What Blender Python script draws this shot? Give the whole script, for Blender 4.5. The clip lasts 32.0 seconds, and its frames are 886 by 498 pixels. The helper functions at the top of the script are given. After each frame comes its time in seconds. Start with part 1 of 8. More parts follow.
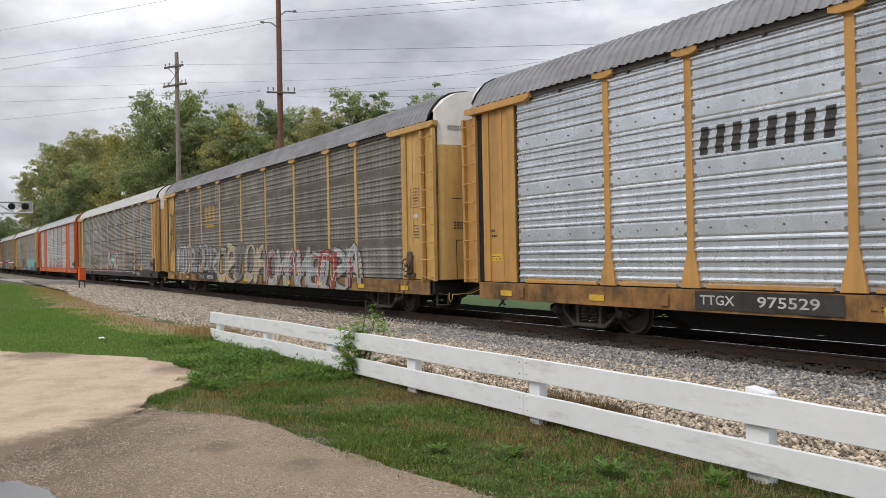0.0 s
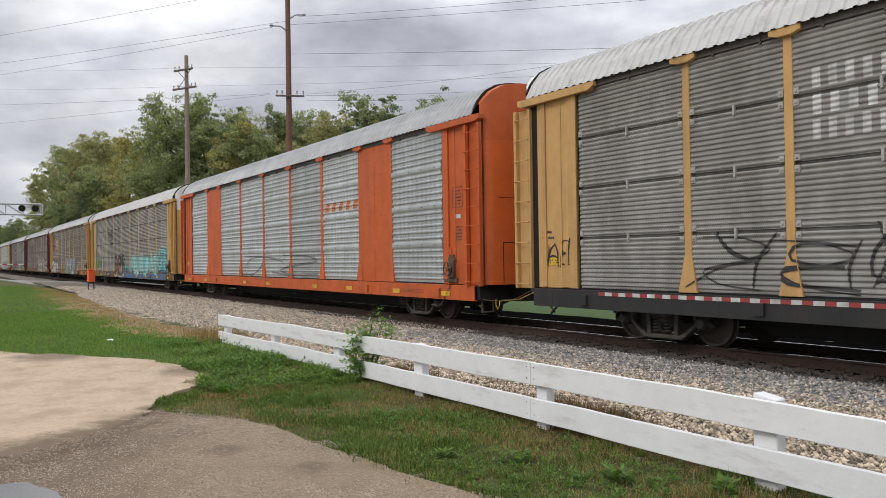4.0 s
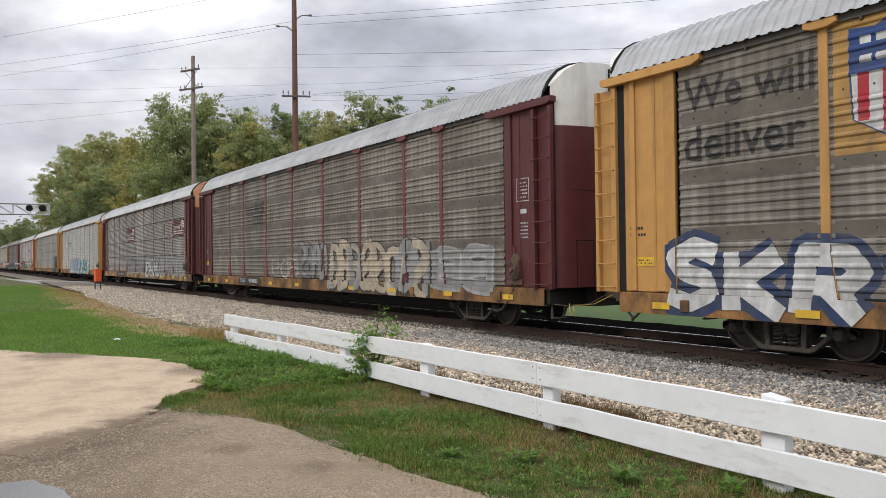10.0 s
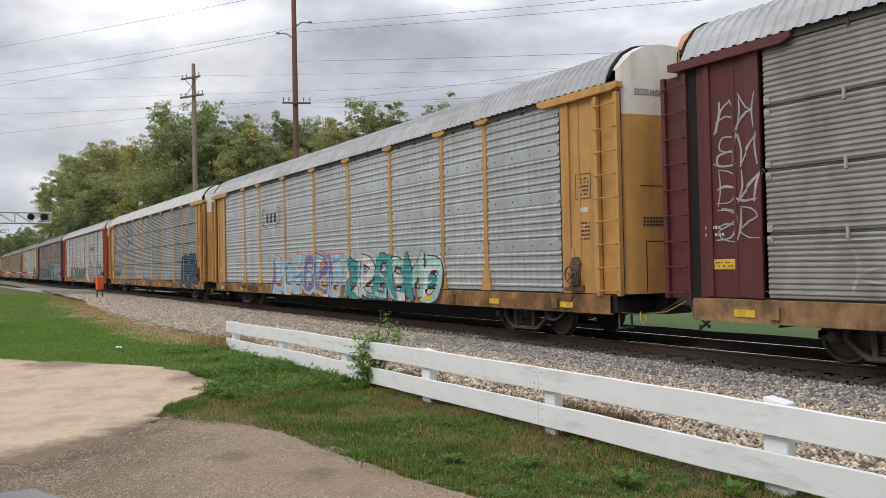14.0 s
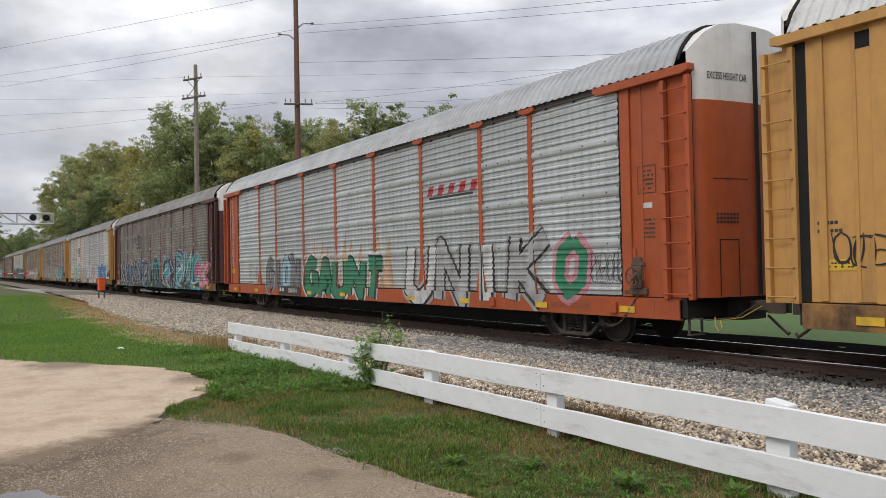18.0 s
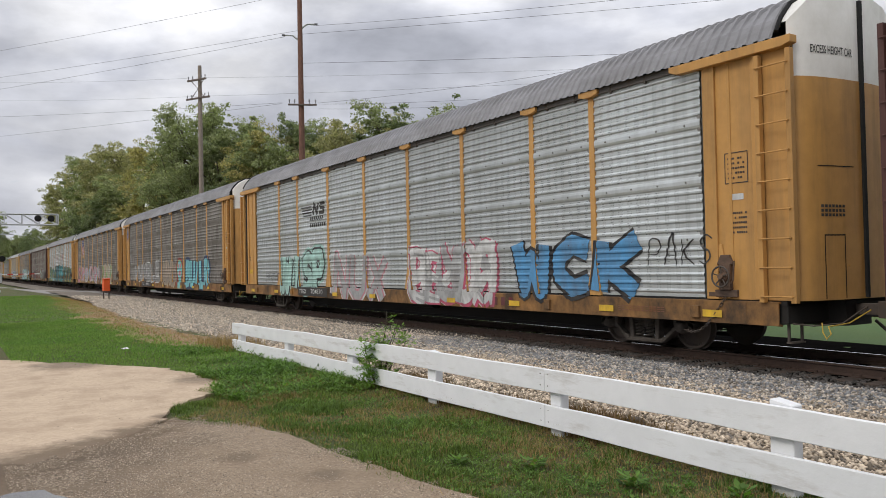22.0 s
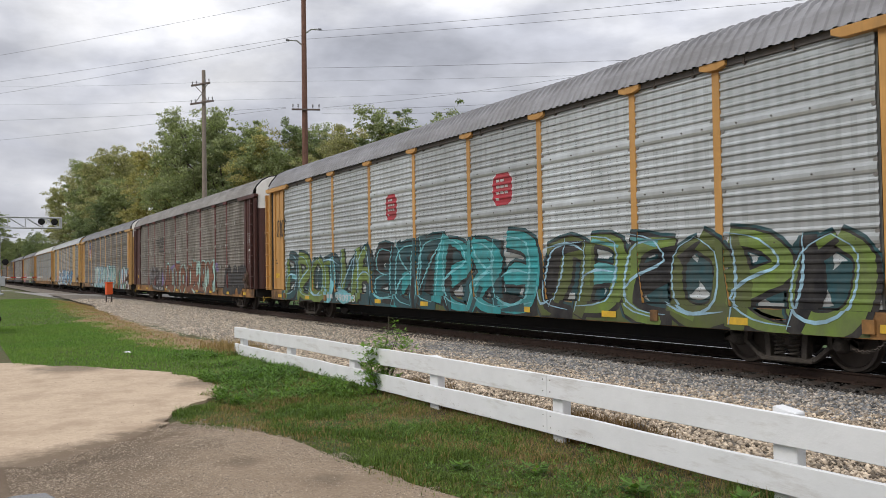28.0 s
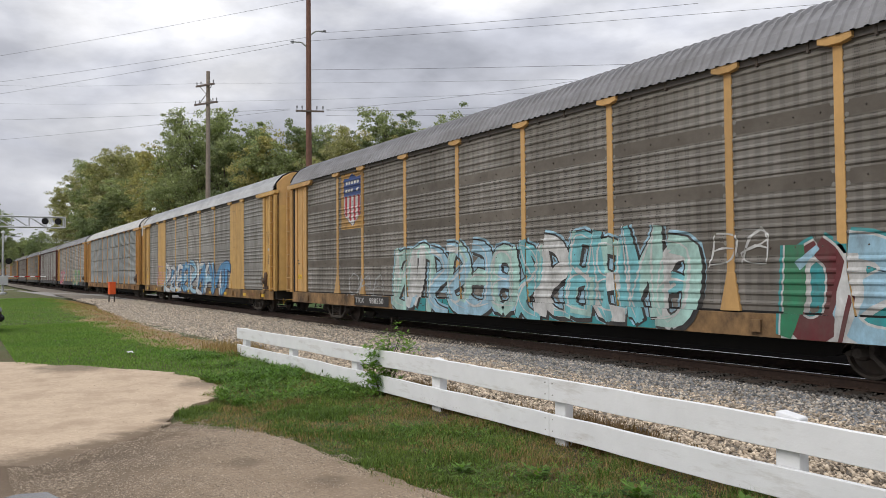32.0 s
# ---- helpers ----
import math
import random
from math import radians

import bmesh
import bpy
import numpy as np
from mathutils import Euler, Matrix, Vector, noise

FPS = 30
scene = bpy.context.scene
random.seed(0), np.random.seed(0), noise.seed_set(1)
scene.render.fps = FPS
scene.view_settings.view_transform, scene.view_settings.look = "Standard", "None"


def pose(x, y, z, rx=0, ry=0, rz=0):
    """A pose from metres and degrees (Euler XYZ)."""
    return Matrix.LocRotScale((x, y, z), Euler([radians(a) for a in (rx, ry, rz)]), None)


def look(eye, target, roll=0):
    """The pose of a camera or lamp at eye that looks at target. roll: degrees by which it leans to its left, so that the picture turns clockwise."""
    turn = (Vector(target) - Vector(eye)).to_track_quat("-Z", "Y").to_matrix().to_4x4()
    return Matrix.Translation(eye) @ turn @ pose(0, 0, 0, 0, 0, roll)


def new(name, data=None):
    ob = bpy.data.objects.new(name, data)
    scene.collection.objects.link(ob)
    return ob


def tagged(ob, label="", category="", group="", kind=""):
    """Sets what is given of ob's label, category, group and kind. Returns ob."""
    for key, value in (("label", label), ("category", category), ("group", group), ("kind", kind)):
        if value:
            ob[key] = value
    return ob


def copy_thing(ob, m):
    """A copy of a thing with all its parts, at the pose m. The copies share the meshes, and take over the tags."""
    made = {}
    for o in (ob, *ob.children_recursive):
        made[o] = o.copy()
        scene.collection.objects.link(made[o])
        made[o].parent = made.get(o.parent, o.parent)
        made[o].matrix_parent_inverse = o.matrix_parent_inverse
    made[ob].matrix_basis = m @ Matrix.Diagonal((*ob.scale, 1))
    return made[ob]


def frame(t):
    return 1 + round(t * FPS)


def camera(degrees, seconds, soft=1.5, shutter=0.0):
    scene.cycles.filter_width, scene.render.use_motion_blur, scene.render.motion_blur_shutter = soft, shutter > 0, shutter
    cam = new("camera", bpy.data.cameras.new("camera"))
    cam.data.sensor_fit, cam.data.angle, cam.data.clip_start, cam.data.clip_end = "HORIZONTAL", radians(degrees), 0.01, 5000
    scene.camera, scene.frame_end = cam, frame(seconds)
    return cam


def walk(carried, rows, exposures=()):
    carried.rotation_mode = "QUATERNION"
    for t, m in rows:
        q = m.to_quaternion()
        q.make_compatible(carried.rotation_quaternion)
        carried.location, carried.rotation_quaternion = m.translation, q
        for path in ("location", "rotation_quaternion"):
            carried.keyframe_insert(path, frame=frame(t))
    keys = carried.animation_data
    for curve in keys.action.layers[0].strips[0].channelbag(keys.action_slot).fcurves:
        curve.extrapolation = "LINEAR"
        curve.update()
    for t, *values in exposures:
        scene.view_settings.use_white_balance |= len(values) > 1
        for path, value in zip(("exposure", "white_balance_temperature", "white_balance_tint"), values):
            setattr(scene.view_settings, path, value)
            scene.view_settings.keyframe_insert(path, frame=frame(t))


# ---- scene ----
# ---- camera ----
cam = camera(58.5, 32.0, soft=0.5)
# seconds, heading, tilt, lean (degrees), eye x, y, z
EYE_Z = 1.5
PATH = [
    (0, 146.811, 0.346, -1.102, 0, -0, -0),
    (0.5, 146.862, 0.401, -1.013, -0.002, -0, 0.001),
    (1, 146.919, 0.525, -0.876, -0.002, -0.004, 0),
    (1.5, 147.003, 0.616, -0.809, -0.004, -0.002, -0.001),
    (2, 147.11, 0.624, -0.841, -0.006, 0, -0.002),
    (2.5, 147.2, 0.592, -0.863, -0.006, 0.001, 0),
    (3, 147.268, 0.572, -0.855, -0.002, 0.001, 0.003),
    (3.5, 147.355, 0.589, -0.874, 0.005, 0, 0.006),
    (5.5, 147.323, 0.686, -0.73, -0.003, -0.008, -0.002),
    (6, 147.314, 0.647, -0.834, 0.002, -0.006, 0.002),
    (6.5, 147.349, 0.62, -0.923, 0.004, -0.004, 0.005),
    (7, 147.443, 0.603, -0.951, 0.003, -0.002, 0.004),
    (7.5, 147.545, 0.648, -0.925, -0, -0.003, 0),
    (8, 147.573, 0.701, -0.932, -0.003, -0.004, -0.002),
    (8.5, 147.525, 0.666, -0.966, -0.004, -0.004, -0.002),
    (9, 147.507, 0.596, -0.926, -0.005, -0.003, -0.003),
    (9.5, 147.592, 0.583, -0.812, -0.007, -0.003, -0.003),
    (10, 147.772, 0.656, -0.717, -0.005, -0.005, -0.001),
    (10.5, 147.958, 0.789, -0.68, 0.001, -0.01, 0.001),
    (11, 148.026, 0.899, -0.713, 0.004, -0.012, 0),
    (11.5, 147.984, 0.903, -0.858, 0.003, -0.007, 0),
    (12, 147.955, 0.824, -1.042, 0.001, -0, 0.001),
    (12.5, 147.981, 0.762, -1.138, -0.002, 0.004, 0.001),
    (13, 148.003, 0.79, -1.147, -0.003, 0.005, 0.001),
    (13.5, 147.963, 0.907, -1.146, -0.002, 0.005, -0),
    (14, 147.877, 1.038, -1.186, 0.002, 0.003, 0),
    (14.5, 147.79, 1.146, -1.237, 0.007, -0.003, 0.002),
    (16.5, 147.835, 1.162, -1.217, 0.002, 0.001, 0.003),
    (17, 147.897, 1.145, -1.144, 0, -0.004, 0.002),
    (17.5, 147.952, 1.127, -1.095, 0, -0.006, 0.002),
    (18, 147.983, 1.128, -1.113, 0.001, -0.004, 0.003),
    (18.5, 147.999, 1.157, -1.125, 0.002, -0.004, 0.003),
    (19, 148.047, 1.169, -1.147, 0.001, -0.002, 0.001),
    (19.5, 148.143, 1.155, -1.224, -0, 0.001, 0.002),
    (20, 148.238, 1.144, -1.251, 0.002, -0, 0.002),
    (20.5, 148.282, 1.127, -1.194, 0.003, -0.003, 0.001),
    (21, 148.274, 1.121, -1.16, 0.003, -0.002, 0),
    (21.5, 148.251, 1.133, -1.189, 0.004, -0.002, 0.001),
    (22, 148.271, 1.159, -1.174, 0.004, -0.004, 0.001),
    (22.5, 148.338, 1.22, -1.061, 0.007, -0.007, -0),
    (23, 148.374, 1.286, -0.985, 0.009, -0.011, 0),
    (23.5, 148.359, 1.323, -0.998, 0.006, -0.01, 0.001),
    (23.7, 148.362, 1.34, -1.008, 0.003, -0.006, 0.001),
    (24, 148.391, 1.356, -0.993, 0.003, -0.005, 0.001),
    (24.5, 148.393, 1.395, -0.973, 0.004, -0.005, 0.001),
    (25, 148.404, 1.454, -0.947, 0.005, -0.007, 0.001),
    (25.5, 148.5, 1.491, -0.933, 0.006, -0.006, 0.006),
    (27.5, 148.367, 1.526, -0.96, 0.002, -0.004, 0.004),
    (28, 148.446, 1.538, -0.896, 0.004, -0.007, 0.001),
    (28.5, 148.557, 1.55, -0.826, 0.002, -0.008, 0.001),
    (29, 148.66, 1.572, -0.727, 0.003, -0.009, 0.002),
    (29.5, 148.708, 1.624, -0.599, 0.007, -0.013, 0.003),
    (30, 148.711, 1.7, -0.495, 0.008, -0.016, 0.003),
    (30.5, 148.697, 1.763, -0.422, 0.008, -0.017, 0),
    (31, 148.689, 1.775, -0.381, 0.007, -0.02, -0.002),
    (31.5, 148.68, 1.742, -0.409, 0.005, -0.018, -0.001),
    (32, 148.638, 1.724, -0.443, 0.001, -0.012, -0.001)
]


def camera_pose(r):
    _, a, b, c, x, y, z = r
    a, b = radians(a), radians(b)
    eye = Vector((x, y, EYE_Z + z))
    return look(eye, eye + Vector((math.cos(a) * math.cos(b), math.sin(a) * math.cos(b), math.sin(b))), c)


# the clip's camera brightens a little in the middle of the run
walk(cam, [(r[0], camera_pose(r)) for r in PATH],
     [(0, 0.03), (6, 0.0), (8, 0.10), (9, 0.13), (13, 0.15), (14, 0.04), (17, -0.04), (21, -0.03), (24, 0.0), (28, 0.0), (32, 0.0)])

# ---- world and light: bright broken overcast ----
SUN_EL, SUN_AZ = 42, -75
world = bpy.data.worlds.new("overcast_sky")
scene.world = world
world.use_nodes = True


def nd(nt, kind, ins=(), **props):
    n = nt.nodes.new(kind)
    for k, v in props.items():
        setattr(n, k, v)
    for k, v in (ins.items() if isinstance(ins, dict) else enumerate(ins)):
        if isinstance(v, bpy.types.NodeSocket):
            nt.links.new(v, n.inputs[k])
        elif v is not None:
            n.inputs[k].default_value = v
    return n


def mth(nt, op, a, b=0.0, c=None, clamp=False):
    return nd(nt, "ShaderNodeMath", (a, b) if c is None else (a, b, c), operation=op, use_clamp=clamp).outputs[0]


def mixc(nt, fac, a, b, blend="MIX"):
    n = nd(nt, "ShaderNodeMix", data_type="RGBA", blend_type=blend)
    for i, v in ((0, fac), (6, a), (7, b)):
        if isinstance(v, bpy.types.NodeSocket):
            nt.links.new(v, n.inputs[i])
        else:
            n.inputs[i].default_value = v if i == 0 else (*v, 1)[:4]
    return n.outputs[2]


def ramp(nt, fac, stops):
    n = nd(nt, "ShaderNodeValToRGB", (fac,))
    el = n.color_ramp.elements
    while len(el) < len(stops):
        el.new(0.5)
    for e, (p, c) in zip(el, stops):
        e.position, e.color = p, ((c, c, c, 1) if isinstance(c, (int, float)) else (*c, 1))
    return n.outputs[0]


def build_world():
    nt = world.node_tree
    nt.nodes.clear()
    out = nd(nt, "ShaderNodeOutputWorld")
    sky = nd(nt, "ShaderNodeTexSky", sky_type="NISHITA", sun_disc=False, sun_elevation=radians(SUN_EL),
             sun_rotation=radians(90 - SUN_AZ), air_density=1.0, dust_density=1.0)
    co = nd(nt, "ShaderNodeTexCoord").outputs["Generated"]
    s = nd(nt, "ShaderNodeSeparateXYZ", (co,))
    h = mth(nt, "ADD", mth(nt, "MAXIMUM", s.outputs[2], 0.0), 0.27)
    u, v = mth(nt, "DIVIDE", s.outputs[0], h), mth(nt, "DIVIDE", s.outputs[1], h)
    p = nd(nt, "ShaderNodeCombineXYZ", (u, v, 0.0)).outputs[0]
    puff = nd(nt, "ShaderNodeMapping", {"Vector": co, "Scale": (1.0, 1.0, 2.4), "Location": (1.7, 0.6, 0.4)}).outputs[0]
    big = nd(nt, "ShaderNodeTexNoise", {"Vector": puff, "Scale": 3.1, "Detail": 9.0, "Roughness": 0.50, "Distortion": 0.25}).outputs[0]
    p2 = nd(nt, "ShaderNodeMapping", {"Vector": puff, "Location": (3.1, 1.7, 0.4)}).outputs[0]
    small = nd(nt, "ShaderNodeTexNoise", {"Vector": p2, "Scale": 7.0, "Detail": 8.0, "Roughness": 0.55}).outputs[0]
    shade = ramp(nt, big, [(0.34, (0.37, 0.385, 0.44)), (0.45, (0.50, 0.515, 0.575)), (0.55, (0.66, 0.67, 0.715)), (0.66, (0.82, 0.82, 0.84))])
    tex = ramp(nt, small, [(0.34, 0.80), (0.66, 1.12)])
    cloud = mixc(nt, 1.0, shade, tex, "MULTIPLY")
    clear = mixc(nt, 1.0, sky.outputs[0], (0.105, 0.105, 0.105), "MULTIPLY")
    hole = ramp(nt, nd(nt, "ShaderNodeTexNoise", {"Vector": nd(nt, "ShaderNodeMapping", {"Vector": p, "Location": (0.9, 4.2, 0)}).outputs[0],
                "Scale": 0.9, "Detail": 7.0, "Roughness": 0.6}).outputs[0], [(0.62, 1.0), (0.70, 0.25)])
    # the cloud deck is brighter overhead than towards the horizon
    lift = mth(nt, "MULTIPLY_ADD", mth(nt, "MAXIMUM", s.outputs[2], 0.0), 1.25, 0.72)
    col = mixc(nt, 1.0, mixc(nt, hole, clear, cloud), nd(nt, "ShaderNodeCombineXYZ", (lift, lift, lift)).outputs[0], "MULTIPLY")
    nt.links.new(nd(nt, "ShaderNodeBackground", {"Color": col, "Strength": 1.2}).outputs[0], out.inputs[0])


build_world()
sun = new("sun", bpy.data.lights.new("sun", "SUN"))
sun.data.energy, sun.data.angle, sun.data.color = 1.3, radians(20), (1.0, 0.93, 0.83)
_a, _e = radians(SUN_AZ), radians(SUN_EL)
sun.matrix_basis = look((0, 0, 60), Vector((0, 0, 60)) - Vector((math.cos(_a) * math.cos(_e), math.sin(_a) * math.cos(_e), math.sin(_e))))


# ---- materials ----
MATS = {}


def mat(name, c1, c2=None, rough=0.6, metal=0.0, scale=5.0, bump=0.15, bscale=60.0, dirt=None, dirt_amt=0.5, dirt_edge=(0.45, 0.7),
        dirt_map=(1, 1, 1), dirt_scale=2.0, vary=0.0, island=0.0, holes=None, spec=0.4, bdist=0.01):
    if name in MATS:
        return MATS[name]
    m = MATS[name] = bpy.data.materials.new(name)
    m.use_nodes = True
    nt = m.node_tree
    b = nt.nodes["Principled BSDF"]
    co = nd(nt, "ShaderNodeTexCoord").outputs["Object"]
    rnd = nd(nt, "ShaderNodeObjectInfo").outputs["Random"]
    off = nd(nt, "ShaderNodeVectorMath", {0: co, 1: nd(nt, "ShaderNodeCombineXYZ", (mth(nt, "MULTIPLY", rnd, 37.0), 0.0, 0.0)).outputs[0]}, operation="ADD").outputs[0] if vary else co
    fine = nd(nt, "ShaderNodeTexNoise", {"Vector": off, "Scale": scale, "Detail": 6.0, "Roughness": 0.65}).outputs[0]
    c2 = c2 or tuple(x * 0.8 for x in c1)
    col = mixc(nt, ramp(nt, fine, [(0.3, 0.0), (0.7, 1.0)]), c1, c2)
    if vary:
        col = mixc(nt, 1.0, col, ramp(nt, rnd, [(0.0, 1 - vary), (1.0, 1 + vary)]), "MULTIPLY")
    if island:
        r = nd(nt, "ShaderNodeNewGeometry").outputs["Random Per Island"]
        col = mixc(nt, 1.0, col, ramp(nt, r, [(0.0, 1 - island), (1.0, 1 + island)]), "MULTIPLY")
    rg = mth(nt, "MULTIPLY_ADD", fine, 0.25, rough - 0.12)
    if dirt:
        v = nd(nt, "ShaderNodeMapping", {"Vector": off, "Scale": dirt_map}).outputs[0]
        d = ramp(nt, nd(nt, "ShaderNodeTexNoise", {"Vector": v, "Scale": dirt_scale, "Detail": 7.0, "Roughness": 0.68}).outputs[0],
                 [(dirt_edge[0], 0.0), (dirt_edge[1], 1.0)])
        f = mth(nt, "MULTIPLY", d, dirt_amt)
        col = mixc(nt, f, col, dirt)
        rg = mth(nt, "MULTIPLY_ADD", f, 0.3, rg, clamp=True)
        if metal:
            nt.links.new(mth(nt, "MULTIPLY", mth(nt, "SUBTRACT", 1.0, f), metal), b.inputs["Metallic"])
    elif metal:
        b.inputs["Metallic"].default_value = metal
    if holes:
        px, pz, ph, amt, hw = holes
        q = nd(nt, "ShaderNodeSeparateXYZ", (co,))
        fx = mth(nt, "LESS_THAN", mth(nt, "FRACT", mth(nt, "DIVIDE", q.outputs[0], px)), hw)
        fz = mth(nt, "LESS_THAN", mth(nt, "FRACT", mth(nt, "DIVIDE", q.outputs[2], pz)), 0.8 * hw)
        # the holes stand in upright columns
        blk = mth(nt, "LESS_THAN", mth(nt, "FRACT", mth(nt, "DIVIDE", q.outputs[0], 0.236)), ph)
        if ph < 1:
            flat = mth(nt, "ABSOLUTE", mth(nt, "SUBTRACT", mth(nt, "FRACT", mth(nt, "ADD", q.outputs[2], 0.5)), 0.5))
            blk = mth(nt, "MULTIPLY", blk, mth(nt, "GREATER_THAN", flat, 0.115))
        hm = mth(nt, "MULTIPLY", mth(nt, "MULTIPLY", mth(nt, "MULTIPLY", fx, fz), blk), amt)
        col = mixc(nt, hm, col, (0.015, 0.015, 0.015))
        if metal:
            rg = mth(nt, "MAXIMUM", rg, hm)
    nt.links.new(col, b.inputs["Base Color"])
    nt.links.new(rg, b.inputs["Roughness"])
    b.inputs["Specular IOR Level"].default_value = spec
    if bump:
        bn = nd(nt, "ShaderNodeTexNoise", {"Vector": co, "Scale": bscale, "Detail": 5.0, "Roughness": 0.6}).outputs[0]
        nt.links.new(nd(nt, "ShaderNodeBump", {"Strength": bump, "Distance": bdist, "Height": bn}).outputs[0], b.inputs["Normal"])
    return m


RUST = (0.10, 0.055, 0.03)
GRIME = (0.075, 0.066, 0.055)
STREAK = (1.0, 1.0, 0.10)


def paint(name, c, dirt_amt=0.45, rough=0.5, dirt=GRIME, edge=(0.48, 0.75)):
    return mat(name, c, tuple(x * 0.82 for x in c), rough, 0, 3.0, 0.12, 25.0, dirt, dirt_amt, edge, STREAK, 2.2, vary=0.08)


BODY = {
    "yellow": paint("yellow_ochre_paint", (0.53, 0.285, 0.085)),
    "tan": paint("faded_tan_yellow_paint", (0.56, 0.335, 0.125)),
    "lemon": paint("worn_yellow_paint", (0.57, 0.35, 0.115)),
    "maroon": paint("maroon_paint", (0.105, 0.026, 0.026), 0.35),
    "brown": paint("oxide_brown_paint", (0.085, 0.032, 0.026), 0.35),
    "orange": paint("orange_paint", (0.56, 0.11, 0.022), 0.35),
    "rust_orange": paint("faded_orange_paint", (0.40, 0.085, 0.025), 0.4),
}
BODY["black"] = paint("black_sill_paint", (0.03, 0.03, 0.03), 0.3)
for _k in ("yellow", "tan", "lemon"):
    _c = {"yellow": (0.40, 0.20, 0.06), "tan": (0.40, 0.235, 0.10), "lemon": (0.40, 0.225, 0.075)}[_k]
    BODY["sill_" + _k] = mat("grimy_%s_sill_paint" % _k, _c, tuple(x * 0.65 for x in _c), 0.6, 0, 3.0, 0.15, 25.0, (0.045, 0.033, 0.024), 0.9, (0.36, 0.62), (0.7, 1, 0.5), 1.9, vary=0.15)
MAROON_POST = paint("faded_maroon_post_paint", (0.16, 0.045, 0.04), 0.35)


def panel_mat(colour, style):
    name, *rest = PANEL[colour]
    key = name + "_" + style
    if key not in MATS:
        c, dirt_amt, metal, *d = rest
        mat(key, c, tuple(x * 0.8 for x in c), 0.24 if metal > 0.8 else 0.32 if metal > 0.6 else 0.5, metal, 2.6, 0.1, 30.0, d[0] if d else (0.085, 0.074, 0.06), dirt_amt, (0.30, 0.62), (1.2, 1.0, 0.35), 1.1,
            vary=0.15, holes=(0.037, 0.0418, 1.1, 0.6, 0.42) if style == "split" else (0.034, 0.0463, 0.45, 0.6 if metal > 0.8 else 0.92, 0.36 if metal > 0.4 else 0.5))
    return MATS[key]


STRIP = mat("sooty_plain_steel_strip", (0.165, 0.145, 0.12), (0.115, 0.10, 0.083), 0.5, 0.1, 2.6, 0.1, 30.0, (0.06, 0.05, 0.04), 0.6, (0.35, 0.65), (0.6, 1, 1), 1.1, vary=0.15)
PANEL = {
    "bright": ("bright_galvanised_panel", (0.70, 0.735, 0.765), 0.16, 0.85),
    "silver": ("silver_galvanised_panel", (0.63, 0.665, 0.66), 0.26, 0.65),
    "blue": ("blue_grey_galvanised_panel", (0.40, 0.435, 0.44), 0.40, 0.35),
    "grey": ("grimy_grey_panel", (0.38, 0.375, 0.352), 0.52, 0.2),
    "dark": ("sooty_brown_grey_panel", (0.30, 0.283, 0.255), 0.68, 0.2, (0.085, 0.074, 0.06)),
    "taupe": ("dusty_taupe_panel", (0.30, 0.275, 0.237), 0.74, 0.2, (0.095, 0.082, 0.066)),
}
ROOF = {
    "grey": mat("grey_roof_sheet", (0.27, 0.27, 0.28), (0.20, 0.20, 0.21), 0.55, 0.2, 1.5, 0.1, 30, GRIME, 0.45, (0.4, 0.75), (0.35, 1, 1), 1.6, vary=0.1),
    "light": mat("light_grey_roof_sheet", (0.44, 0.45, 0.46), (0.34, 0.35, 0.36), 0.5, 0.2, 1.5, 0.1, 30, GRIME, 0.35, (0.45, 0.8), (0.35, 1, 1), 1.6, vary=0.08),
    "white": mat("white_painted_roof_sheet", (0.55, 0.55, 0.54), (0.46, 0.46, 0.45), 0.55, 0, 1.5, 0.1, 30, (0.20, 0.15, 0.11), 0.5, (0.52, 0.72), (1.5, 1, 1), 2.6, vary=0.05),
    "taupe": mat("brown_grey_roof_sheet", (0.29, 0.28, 0.265), (0.21, 0.20, 0.19), 0.6, 0.1, 1.5, 0.1, 30, GRIME, 0.5, (0.4, 0.75), (0.35, 1, 1), 1.6, vary=0.1),
}
CAP_WHITE = mat("chalky_white_paint", (0.74, 0.73, 0.70), (0.62, 0.61, 0.57), 0.6, 0, 2.5, 0.1, 20, (0.24, 0.17, 0.12), 0.45, (0.52, 0.78), STREAK, 2.0, vary=0.05)
CAP_PEACH = mat("rusted_pale_orange_paint", (0.55, 0.30, 0.17), (0.45, 0.2, 0.1), 0.7, 0, 2.5, 0.1, 20, RUST, 0.6, (0.5, 0.75), STREAK, 2.0)
IRON = mat("dark_grimy_cast_iron", (0.065, 0.055, 0.048), (0.10, 0.082, 0.068), 0.75, 0.1, 8, 0.25, 45, RUST, 0.35, (0.5, 0.7))
RUSTY_GEAR = mat("rust_streaked_gear_steel", (0.16, 0.10, 0.065), (0.09, 0.06, 0.045), 0.8, 0.1, 7, 0.25, 45, (0.05, 0.04, 0.035), 0.6, (0.45, 0.65))
UNDER = mat("black_underframe_steel", (0.018, 0.017, 0.016), (0.03, 0.027, 0.024), 0.8, 0, 4, 0.15, 40)
TRUCK = mat("dusty_brown_cast_steel", (0.10, 0.086, 0.073), (0.065, 0.055, 0.046), 0.85, 0.05, 8, 0.25, 45, (0.045, 0.038, 0.032), 0.6, (0.45, 0.65))
WHEEL = mat("worn_wheel_steel", (0.085, 0.07, 0.06), (0.12, 0.10, 0.085), 0.55, 0.4, 6, 0.1, 50, RUST, 0.4, (0.5, 0.75))
CLIP = mat("pale_galvanised_clip", (0.42, 0.41, 0.38), None, 0.6, 0.2, 9, 0.1, 60)
